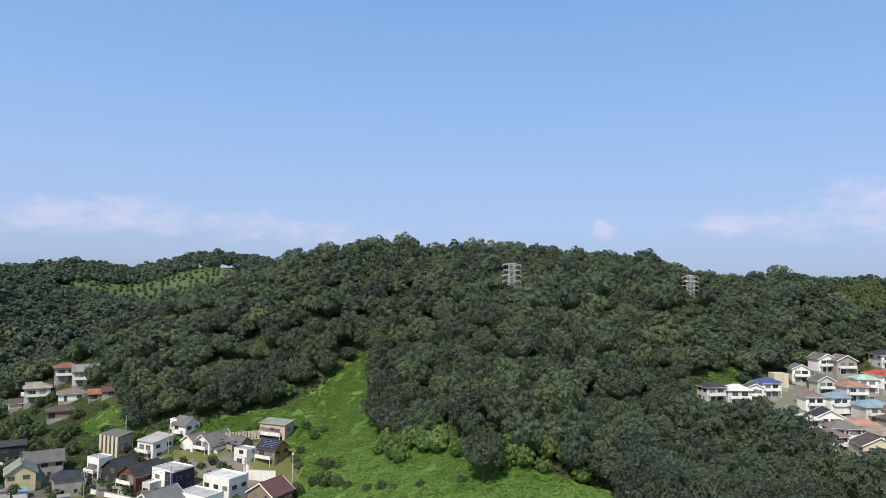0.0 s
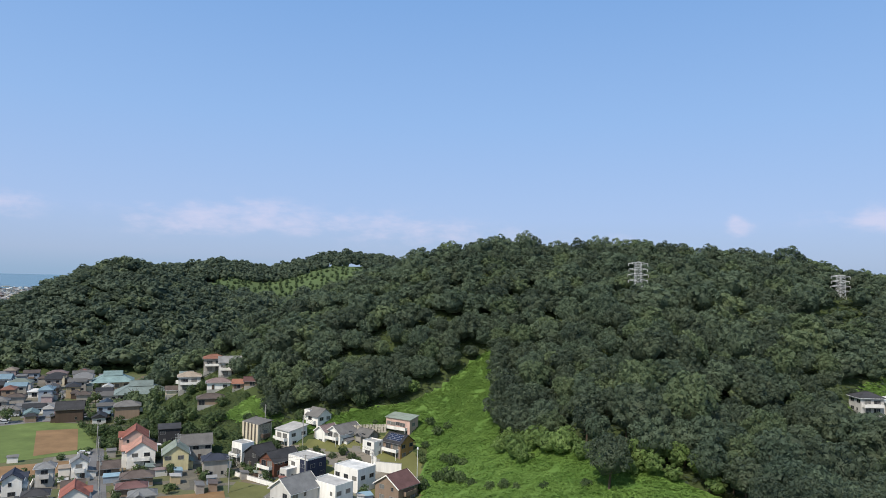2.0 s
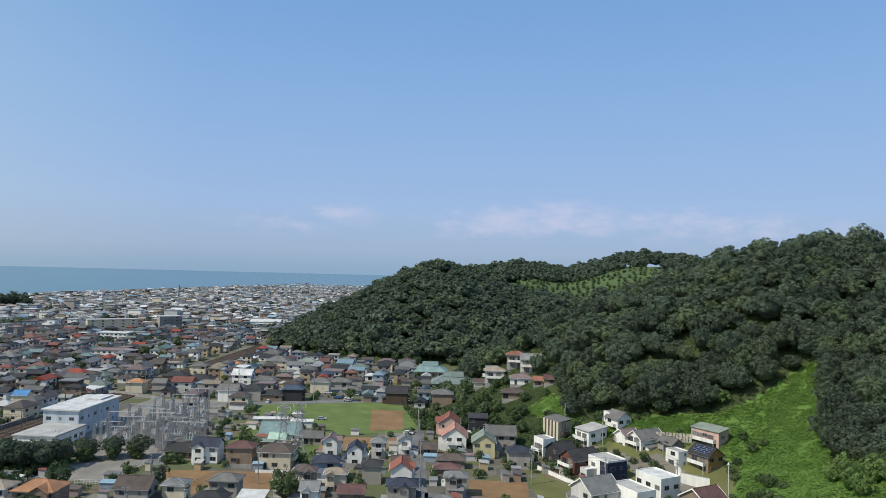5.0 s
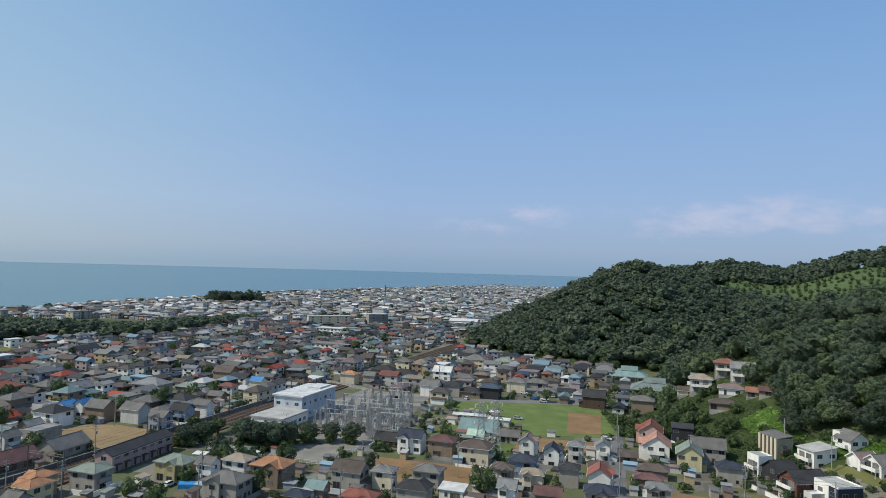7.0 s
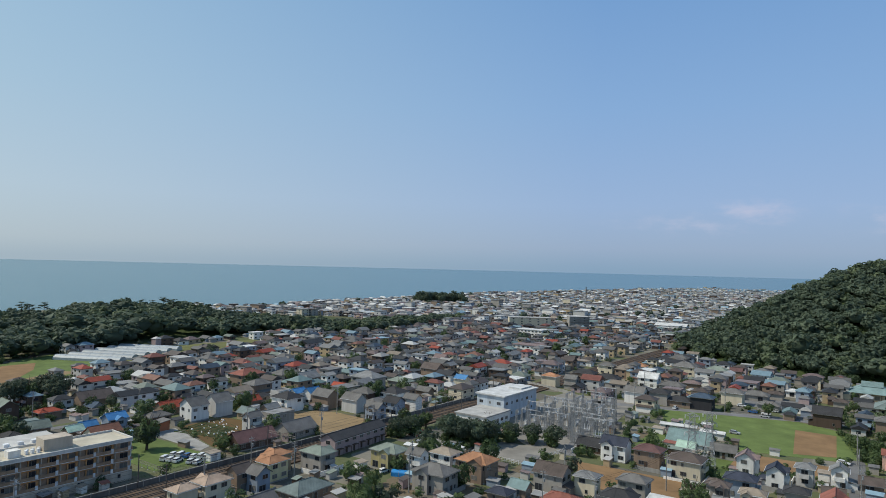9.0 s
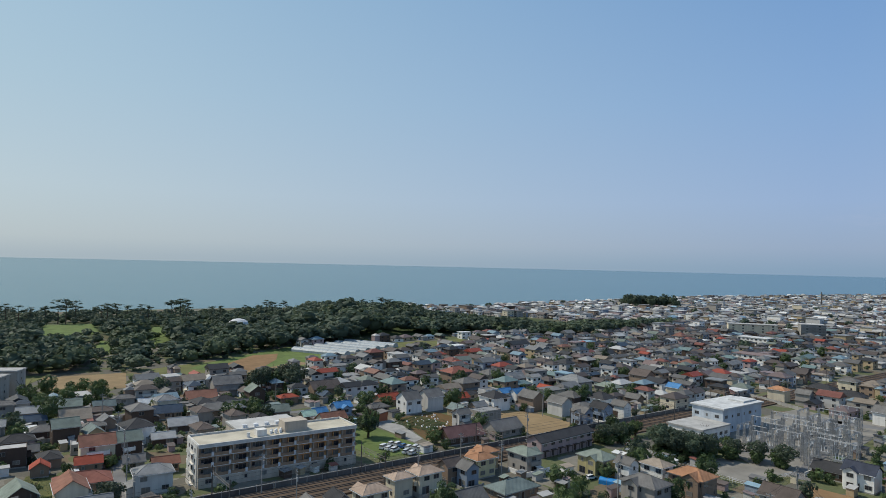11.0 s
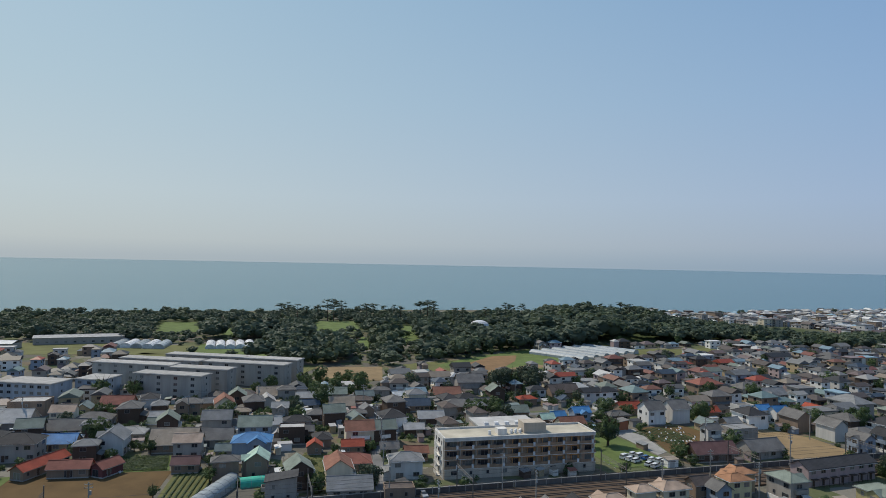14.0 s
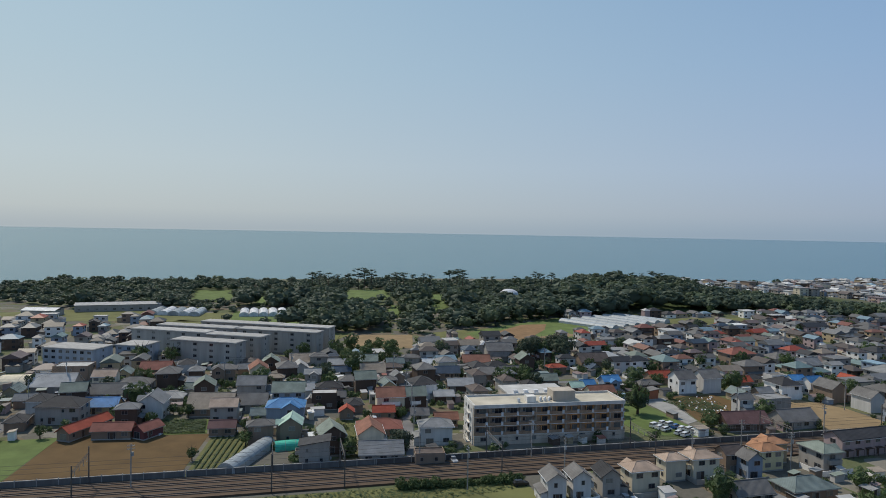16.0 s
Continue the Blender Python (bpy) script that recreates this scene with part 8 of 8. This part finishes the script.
ok = (z > 0.3) & (z < 7) & off_sheets(x, y) & clear_of(x, y, 2.0)
spots = [(a, b_, c - 1.2, rng.uniform(0.35, 0.85)) for a, b_, c in zip(x[ok], y[ok], z[ok])][:260]
stuff("wood_fringe", SHORE, spots, (M_LEAF_LIGHT, M_HEDGE), "lighter green bushes along the foot of the wooded hill", "bushes")
stuff("garden_shrubs", SHRUB, shrubs, M_HEDGE, "green shrubs and hedges between the houses", "shrubs")

# rows of crops in the vegetable plots
rows_ = Build()
for k in range(7):
    a, c = Vector((-173 - k * 1.1, -137 + k * 1.5, 0)), Vector((-142 - k * 0.8, -121.5 + k * 1.35, 0))
    rows_.rod(a + Vector((0, 0, 0.1)), c + Vector((0, 0, 0.1)), 0.42, sides=6)
for k in range(9):
    a, c = Vector((-288 + k * 1.6, 4 - k * 1.2, 0)), Vector((-274 + k * 1.4, 17 - k * 1.0, 0))
    rows_.rod(a + Vector((0, 0, 0.1)), c + Vector((0, 0, 0.1)), 0.35, sides=6)
tagged(new("crop_rows", rows_.mesh("crop_rows", M_HEDGE)), "low green rows of vegetables", "crops", kind="stuff")

# white covers and stakes on the allotment
covers, beds = Build(), Build()
rr = random.Random(41)
along, across = Vector((0.94, 0.34)), Vector((-0.545, 0.838))
for i in range(13):
    for j in range(17):
        q = Vector((-281.5, -2.5)) + across * (1.45 * i) + along * (2.0 * j + rr.uniform(-0.4, 0.4))
        if not inside(q.x, q.y, [(-283, -3.5), (-294, 13), (-276, 27), (-260, 19.5), (-251, 9.0)]):
            continue
        white = rr.random() < (0.24 if i > 2 else 0.08)
        if not white and rr.random() < 0.35:
            continue
        a, e, hh = (rr.uniform(0.25, 0.7), rr.uniform(0.15, 0.35), rr.uniform(0.25, 0.6)) if white else (rr.uniform(0.5, 0.95), rr.uniform(0.12, 0.26), rr.uniform(0.12, 0.3))
        (covers if white else beds).solid([(*(q + along * u * a + across * v * e), 0.0) for u, v in ((-1, -1), (1, -1), (1, 1), (-1, 1))], [(*(q + along * u * a * 0.8 + across * v * e * 0.55), hh) for u, v in ((-1, -1), (1, -1), (1, 1), (-1, 1))])
tagged(new("vegetable_rows", beds.mesh("vegetable_rows", M_HEDGE)), "dark green rows of vegetables on an allotment", "crops", kind="stuff")
tagged(new("row_covers", covers.mesh("row_covers", M_PLASTIC)), "small white covers and boxes over allotment rows", "covers", kind="stuff")

# curved pale road barrier beyond the substation
bend = [(-362, 140), (-359.4, 151.6), (-357.5, 160), (-354, 168.5), (-347, 175), (-340.7, 179.6), (-332, 182.4), (-322.6, 184.3), (-312, 186.5), (-302.4, 188)]
barrier = thing("road_barrier", pose(0, 0, 0), "curved pale concrete road barrier beside the railway", "wall")
for (x0, y0), (x1, y1) in zip(bend, bend[1:]):
    run = math.hypot(x1 - x0, y1 - y0)
    s = Build()
    s.box(0, run, -0.14, 0.14, -0.2, 1.5)
    s.box(0, run, -0.2, 0.2, 1.5, 1.62)
    part("segment", s, M_CONCRETE, barrier, m=pose(x0, y0, 0, 0, 0, math.degrees(math.atan2(y1 - y0, x1 - x0))))

# ---- poles and cars ----
def pole_proto():
    g = thing("utility_pole", pose(0, 0, -60), "grey concrete utility pole with steel cross-arms", "pole", "utility poles")
    s = Build()
    s.rod((0, 0, -0.3), (0, 0, 11.5), 0.19, 0.12, 8)
    part("shaft", s, M_POLE, g)
    for z in (10.9, 10.1):
        s = Build()
        s.box(-0.95, 0.95, -0.06, 0.06, z, z + 0.12)
        for u in (-0.85, -0.3, 0.3, 0.85):
            s.rod((u, 0, z + 0.12), (u, 0, z + 0.35), 0.06, sides=5)
        part("cross_arm", s, M_STEEL, g)
    s = Build()
    s.rod((0.38, 0, 8.4), (0.38, 0, 9.4), 0.27, sides=10)
    part("transformer", s, M_STEEL, g)
    return g


POLE = pole_proto()
rng = random.Random(33)
spots = [(-104, 138), (-120, 158), (-136, 179), (-152, 199), (-168, 219), (-172, -68), (-192, -78), (-214, -88), (-240, -101), (-140, -198), (-168, -214), (-196, -229), (-250, 238), (-275, 205), (-225, 268),
         (-212, 132), (-236, 152), (-198, 65), (-185, 60), (-160, 90), (-182, 110), (-150, 100), (-165, 135), (-206, 30), (-215, 18), (-100, 190), (-78, 196), (-60, 208), (-92, 228), (-110, 235), (-130, 210),
         (-128, -128), (-190, -40), (-176, -28), (-196, 4), (-160, -50), (-245, 45), (-260, 20), (-290, 60), (-330, 100), (-300, 0), (-310, -60), (-270, -120), (-250, -160), (-230, -180), (-300, 230), (-320, 260), (-340, 200)]
place_copy(POLE, pose(-88, 118, 0, 0, 0, 35))
for x, y in spots:
    place_copy(POLE, pose(x, y, height(x, y), 0, 0, 35 + rng.choice((0, 90)) + rng.uniform(-8, 8)))
del POLE["placed"]
wires = Build()
for (x0, y0), (x1, y1) in zip(spots, spots[1:]):
    if math.hypot(x1 - x0, y1 - y0) < 45:
        for u, z in ((-0.5, 11.3), (0.5, 11.3), (0.0, 10.4)):
            prev = None
            for i in range(7):
                q = i / 6
                p = Vector((x0 + (x1 - x0) * q + u, y0 + (y1 - y0) * q, z - 1.0 * 4 * q * (1 - q) + height(x0, y0) * (1 - q) + height(x1, y1) * q))
                if prev is not None:
                    wires.rod(prev, p, 0.025, sides=3)
                prev = p
tagged(new("street_wires", wires.mesh("street_wires", M_RUBBER)), "thin black wires between the utility poles", "wire", kind="structure")
wires = Build()
A0, B0 = Vector((*polar(-5.85, 352), 66)), Vector((*polar(17, 410), 74))
for k in range(3):
    for sg in (-1, 1):
        prev = None
        for i in range(17):
            q = i / 16
            p = A0.lerp(B0, q) + Vector((sg * 3, sg * 3, 4 * k - 24 * 4 * q * (1 - q) * 0.6))
            if prev is not None:
                wires.rod(prev, p, 0.035, sides=3)
            prev = p
tagged(new("power_line", wires.mesh("power_line", M_RUBBER)), "thin dark power lines sagging across the gully", "wire", kind="structure")


def car_proto(colour, van):
    paint = worn("car_paint_" + colour, {"white": (0.75, 0.76, 0.77), "silver": (0.42, 0.43, 0.45), "black": (0.02, 0.02, 0.025), "blue": (0.03, 0.12, 0.32), "red": (0.4, 0.03, 0.03)}[colour], rough=0.25, spec=0.6, vary=0.05)
    g = thing("car", pose(0, 0, -60), f"{colour} {'kei van' if van else 'hatchback car'} parked in the open", "car", "parked cars")
    s = Build()
    prof = [(-2.1, 0.35), (2.1, 0.35), (2.1, 0.75), (1.2, 0.95), (-2.1, 1.0)] if not van else [(-1.7, 0.35), (1.7, 0.35), (1.7, 1.0), (-1.7, 1.1)]
    s.solid([(x, -0.8, z) for x, z in prof], [(x, 0.8, z) for x, z in prof])
    part("body", s, paint, g)
    s = Build()
    lo = [(-1.9, -0.72), (1.0, -0.72), (1.0, 0.72), (-1.9, 0.72)] if not van else [(-1.65, -0.74), (1.5, -0.74), (1.5, 0.74), (-1.65, 0.74)]
    hi = [(-1.6, -0.6), (0.35, -0.6), (0.35, 0.6), (-1.6, 0.6)] if not van else [(-1.6, -0.66), (1.0, -0.66), (1.0, 0.66), (-1.6, 0.66)]
    s.solid([(x, y, 0.95) for x, y in lo], [(x, y, 1.45 if not van else 1.75) for x, y in hi])
    part("cabin_glass", s, M_GLASS, g)
    s = Build()
    zt = 1.45 if not van else 1.75
    s.solid([(x * 1.0, y, zt) for x, y in hi], [(x * 0.96, y * 0.94, zt + 0.07) for x, y in hi])
    part("roof", s, paint, g)
    for x in (-1.25, 1.25):
        for y in (-0.78, 0.78):
            s = Build()
            s.rod((x, y - 0.1, 0.32), (x, y + 0.1, 0.32), 0.32, sides=10)
            part("wheel", s, M_RUBBER, g)
    return g


CARS = [car_proto(c, v) for c, v in (("white", False), ("silver", False), ("black", False), ("white", True), ("blue", False), ("red", False))]
cars = [(-168, -38), (-153, -30), (-151, -27.5), (-171, -15), (-169, -12), (-167, -9), (-236, 248), (-240, 253), (-245, 250), (-252, 262), (-258, 256), (-244, 262),
        (-194, -216), (-190, -219), (-187, -222), (-199, -222), (-196, -225), (-192, -228), (-205, 58), (-196, 70), (-192, 72), (-200, 66), (-62, 219), (-86, 214), (-112, 206), (-170, 215), (-166, 208), (-120, 150), (-262, 219), (-205, -98), (-178, -60), (-215, 210)]
for x, y in cars:
    place_copy(CARS[rng.choice((0, 0, 0, 1, 1, 2, 3, 3, 4, 5))], pose(x, y, height(x, y) + 0.08, 0, 0, 35 + rng.choice((0, 90, 180)) + rng.uniform(-6, 6)))
for j in range(2):
    for i in range(6):
        if (i, j) != (3, 1):
            x, y = -241.2 + i * 1.3 + j * 4.6 + rng.uniform(-0.2, 0.2), -4.6 + i * 2.05 - j * 2.9 + rng.uniform(-0.2, 0.2)
            place_copy(CARS[rng.choice((0, 0, 1, 3, 4))], pose(x, y, 0.08, 0, 0, 147 + rng.uniform(-3, 3)))
for c in CARS:
    if c.get("placed"):
        del c["placed"]
    else:
        for o in (*c.children_recursive, c):
            bpy.data.objects.remove(o)

# ---- undergrowth on the wooded slopes, garden walls ----
hill_foot = [polar(a, d) for a, d in ((-39, 118), (-14, 140), (0, 190), (6, 225), (12, 262), (26, 262), (33, 335), (30, 420), (-39, 470))]
carpet("forest_floor", hill_foot, 45000, 0.9, M_LEAF_DARK, "dark green undergrowth below the hillside trees", 0.8, (GULLY, EAST_VILLAGE, VILLAGE))
hill_back = [polar(a, d) for a, d in ((18, 470), (49, 545), (49, 610), (36, 690), (18, 690))]
carpet("forest_floor", hill_back, 26000, 1.0, M_LEAF_DARK, "dark green undergrowth below the hillside trees", 0.8, (GULLY, EAST_VILLAGE, VILLAGE))
M_BLOCKWALL = worn("block_wall_grey", (0.34, 0.33, 0.31), rough=0.9, stain=0.5, streak=True)
rng = random.Random(71)
for x, y, r in HOUSES[:200]:
    if rng.random() < 0.45 or height(x, y) > 0.5 or math.hypot(x, y) > 300 or any(inside(x, y, p) for p in TAKEN):
        continue
    s = Build()
    a, c = r * rng.uniform(0.95, 1.15), r * rng.uniform(0.95, 1.15)
    hgt = rng.uniform(0.9, 1.5)
    s.box(-a, a, -c - 0.07, -c + 0.07, -0.2, hgt)
    s.box(-a - 0.07, -a + 0.07, -c + 0.08, c * rng.uniform(0.2, 1.0), -0.2, hgt)
    s.box(-a - 0.1, a + 0.05, -c - 0.1, -c + 0.1, hgt, hgt + 0.07)
    w_ = new("garden_wall", s.mesh("garden_wall", M_BLOCKWALL if rng.random() < 0.7 else wall_mat("white")))
    w_.matrix_basis = pose(x, y, 0, 0, 0, 35 + rng.choice((0, 90, 180, 270)))
    tagged(w_, "low grey concrete block wall round a garden", "wall", "garden walls")
# stone retaining wall above the hillside houses
s = Build()
rr = random.Random(3)
pts = [polar(a, d) for a, d in ((21.0, 251), (19.6, 251), (17.2, 249.5), (14.9, 248.6))]
M_STONE = worn("retaining_stone", (0.46, 0.42, 0.35), rough=0.95, stain=0.5)
wall_root = thing("retaining_wall", pose(0, 0, 0), "pale rough stone retaining wall above hillside houses", "wall")
for (x0, y0), (x1, y1) in zip(pts, pts[1:]):
    n_st = int(math.hypot(x1 - x0, y1 - y0) / 1.1)
    for i in range(n_st):
        q = i / n_st
        x, y = x0 + (x1 - x0) * q, y0 + (y1 - y0) * q
        for k in range(4):
            s = Build()
            e = rr.uniform(0.42, 0.56)
            s.solid([(-e, -0.5, -0.5), (e, -0.5, -0.5), (e, 0.3, -0.5), (-e, 0.3, -0.5)], [(-e * 0.85, -0.35, 0.42), (e * 0.85, -0.35, 0.42), (e * 0.8, 0.3, 0.42), (-e * 0.8, 0.3, 0.42)])
            part("stone", s, M_STONE, wall_root, m=pose(x + rr.uniform(-0.1, 0.1), y + 0.3 * k, height(x, y) - 0.3 + 0.85 * k, rr.uniform(-8, 8), rr.uniform(-8, 8), math.degrees(math.atan2(y1 - y0, x1 - x0)) + 180))


# ---- playground railing and slide, street lamp, dome in the woods ----
line = [(-248, 80), (-241, 83), (-234, 86), (-227.8, 89.3), (-221.6, 92.4), (-215.3, 95), (-209, 97.7), (-204.5, 101), (-200.1, 104.1), (-202.3, 109.7), (-204.6, 115.3), (-207.3, 121), (-210, 126.6)]
for (x0, y0), (x1, y1) in zip(line, line[1:]):
    run = math.hypot(x1 - x0, y1 - y0)
    g = thing("railing", pose(x0, y0, 0, 0, 0, math.degrees(math.atan2(y1 - y0, x1 - x0))), "white tubular metal railing round a playground", "railing", "playground railings")
    for k in range(6):
        s = Build()
        s.rod((k * run / 6, 0, -0.1), (k * run / 6, 0, 1.5), 0.05, sides=6)
        part("post", s, M_PLASTIC, g)
    for z in (0.5, 1.0, 1.45):
        s = Build()
        s.rod((0, 0, z), (run, 0, z), 0.045, sides=6)
        part("rail", s, M_PLASTIC, g)
slide = thing("slide", pose(-246, 85, 0, 0, 0, -60), "small red playground slide with steel ladder", "slide")
M_REDPAINT = worn("red_paint", (0.5, 0.10, 0.09), rough=0.5)
s = Build()
s.solid([(0, -0.4, 2.2), (0, 0.4, 2.2), (4.2, 0.4, 0.3), (4.2, -0.4, 0.3)], [(0, -0.4, 2.3), (0, 0.4, 2.3), (4.2, 0.4, 0.4), (4.2, -0.4, 0.4)])
part("chute", s, M_REDPAINT, slide)
for y in (-0.38, 0.38):
    s = Build()
    s.rod((-1.0, y, -0.1), (0, y, 3.0), 0.05, sides=6)
    part("ladder_rail", s, M_REDPAINT, slide)
for k in range(5):
    s = Build()
    s.rod((-0.85 + 0.16 * k, -0.38, 0.3 + 0.45 * k), (-0.85 + 0.16 * k, 0.38, 0.3 + 0.45 * k), 0.04, sides=6)
    part("rung", s, M_STEEL, slide)
lamp = thing("street_lamp", pose(-46.6, 213.7, height(-46.6, 213.7)), "tall white street lamp with round head beside houses", "lamp")
s = Build()
s.rod((0, 0, -0.5), (0, 0, 9.5), 0.11, 0.07, 8)
part("pole", s, M_PLASTIC, lamp)
s = Build()
s.rod((0, 0, 9.4), (0, 0, 10.1), 0.35, 0.22, 10)
part("head", s, M_PLASTIC, lamp)
dome = thing("dome", pose(-581, -146, height(-581, -146) + 8.2), "white dome roof rising from the shore woods", "dome")
s = Build()
prev = [(8.5 * math.cos(math.pi * k / 8), 8.5 * math.sin(math.pi * k / 8), 0) for k in range(16)]
s.solid([(p[0], p[1], -12) for p in prev], prev)
for e in (25, 50, 75):
    ring = [(8.5 * math.cos(radians(e)) * math.cos(math.pi * k / 8), 8.5 * math.cos(radians(e)) * math.sin(math.pi * k / 8), 4.6 * math.sin(radians(e))) for k in range(16)]
    for k in range(16):
        s.face([prev[k], prev[(k + 1) % 16], ring[(k + 1) % 16], ring[k]])
    prev = ring
s.face(prev)
part("shell", s, M_PLASTIC, dome)
# white walls below the hillside houses
for (x0, y0), (x1, y1), low in (((-106.5, 206.3), (-87.9, 197.9), 0.0), ((-64.3, 221.5), (-61.6, 217.6), 2.0), ((-61.4, 217.4), (-52.7, 217.0), 2.0)):
    run = math.hypot(x1 - x0, y1 - y0)
    g = thing("boundary_wall", pose(x0, y0, height(x0, y0) - 0.3, 0, 0, math.degrees(math.atan2(y1 - y0, x1 - x0))), "white rendered boundary wall below hillside houses", "wall", "boundary walls")
    s = Build()
    s.box(0, run, -0.12, 0.12, -0.8, 1.7 + low)
    part("wall", s, wall_mat("white"), g)
    s = Build()
    s.box(-0.05, run + 0.05, -0.17, 0.17, 1.7 + low, 1.8 + low)
    part("coping", s, M_CONCRETE, g)


# ---- lean-tos, carports and stores between the houses ----
M_SMALLROOF = island_mat("small_roofs", [ROOF[k] for k in ("palegrey", "slate", "white", "charcoal", "brick", "bluegrey", "brown", "tan", "palegrey", "tealgrey", "slate", "brown", "rosegrey", "sage", "grey", "skyblue")], 0.6)
rc_ = np.random.default_rng(19)
azs, dist = rc_.uniform(12, 150, 2600), np.sqrt(rc_.uniform(165 ** 2, 345 ** 2, 2600))
x, y = -dist * np.sin(np.radians(azs)), dist * np.cos(np.radians(azs))
o = (x - RAIL_A.x) * RAIL_OUT.x + (y - RAIL_A.y) * RAIL_OUT.y
ok = (terrain(x, y) < 1.0) & ((o > 12) | (o < -24)) & off_sheets(x, y) & clear_of(x, y, 1.2, 0.72)
store_walls, store_roofs = Build(), Build()
rr = random.Random(8)
for px, py in list(zip(x[ok], y[ok]))[:480]:
    a, e, h = rr.uniform(0.8, 2.4), rr.uniform(0.7, 1.6), rr.uniform(1.8, 2.6)
    tz = radians(35 + rr.choice((0, 90)) + rr.uniform(-5, 5))
    c, sn = math.cos(tz), math.sin(tz)
    ring = [(px + c * u - sn * w, py + sn * u + c * w) for u, w in ((-a, -e), (a, -e), (a, e), (-a, e))]
    wide = [(px + c * u - sn * w, py + sn * u + c * w) for u, w in ((-a - 0.25, -e - 0.25), (a + 0.25, -e - 0.25), (a + 0.25, e + 0.25), (-a - 0.25, e + 0.25))]
    zs = (h, h, h + 0.4, h + 0.4)
    store_walls.solid([(*p, -0.1) for p in ring], [(*p, z) for p, z in zip(ring, zs)])
    store_roofs.solid([(*p, z + 0.01) for p, z in zip(wide, zs)], [(*p, z + 0.12) for p, z in zip(wide, zs)])
stores = tagged(new("garden_stores"), "small metal stores and lean-tos crowded between houses", "sheds", kind="stuff")
part("walls", store_walls, M_FARWALL, stores)
part("roofs", store_roofs, M_SMALLROOF, stores)
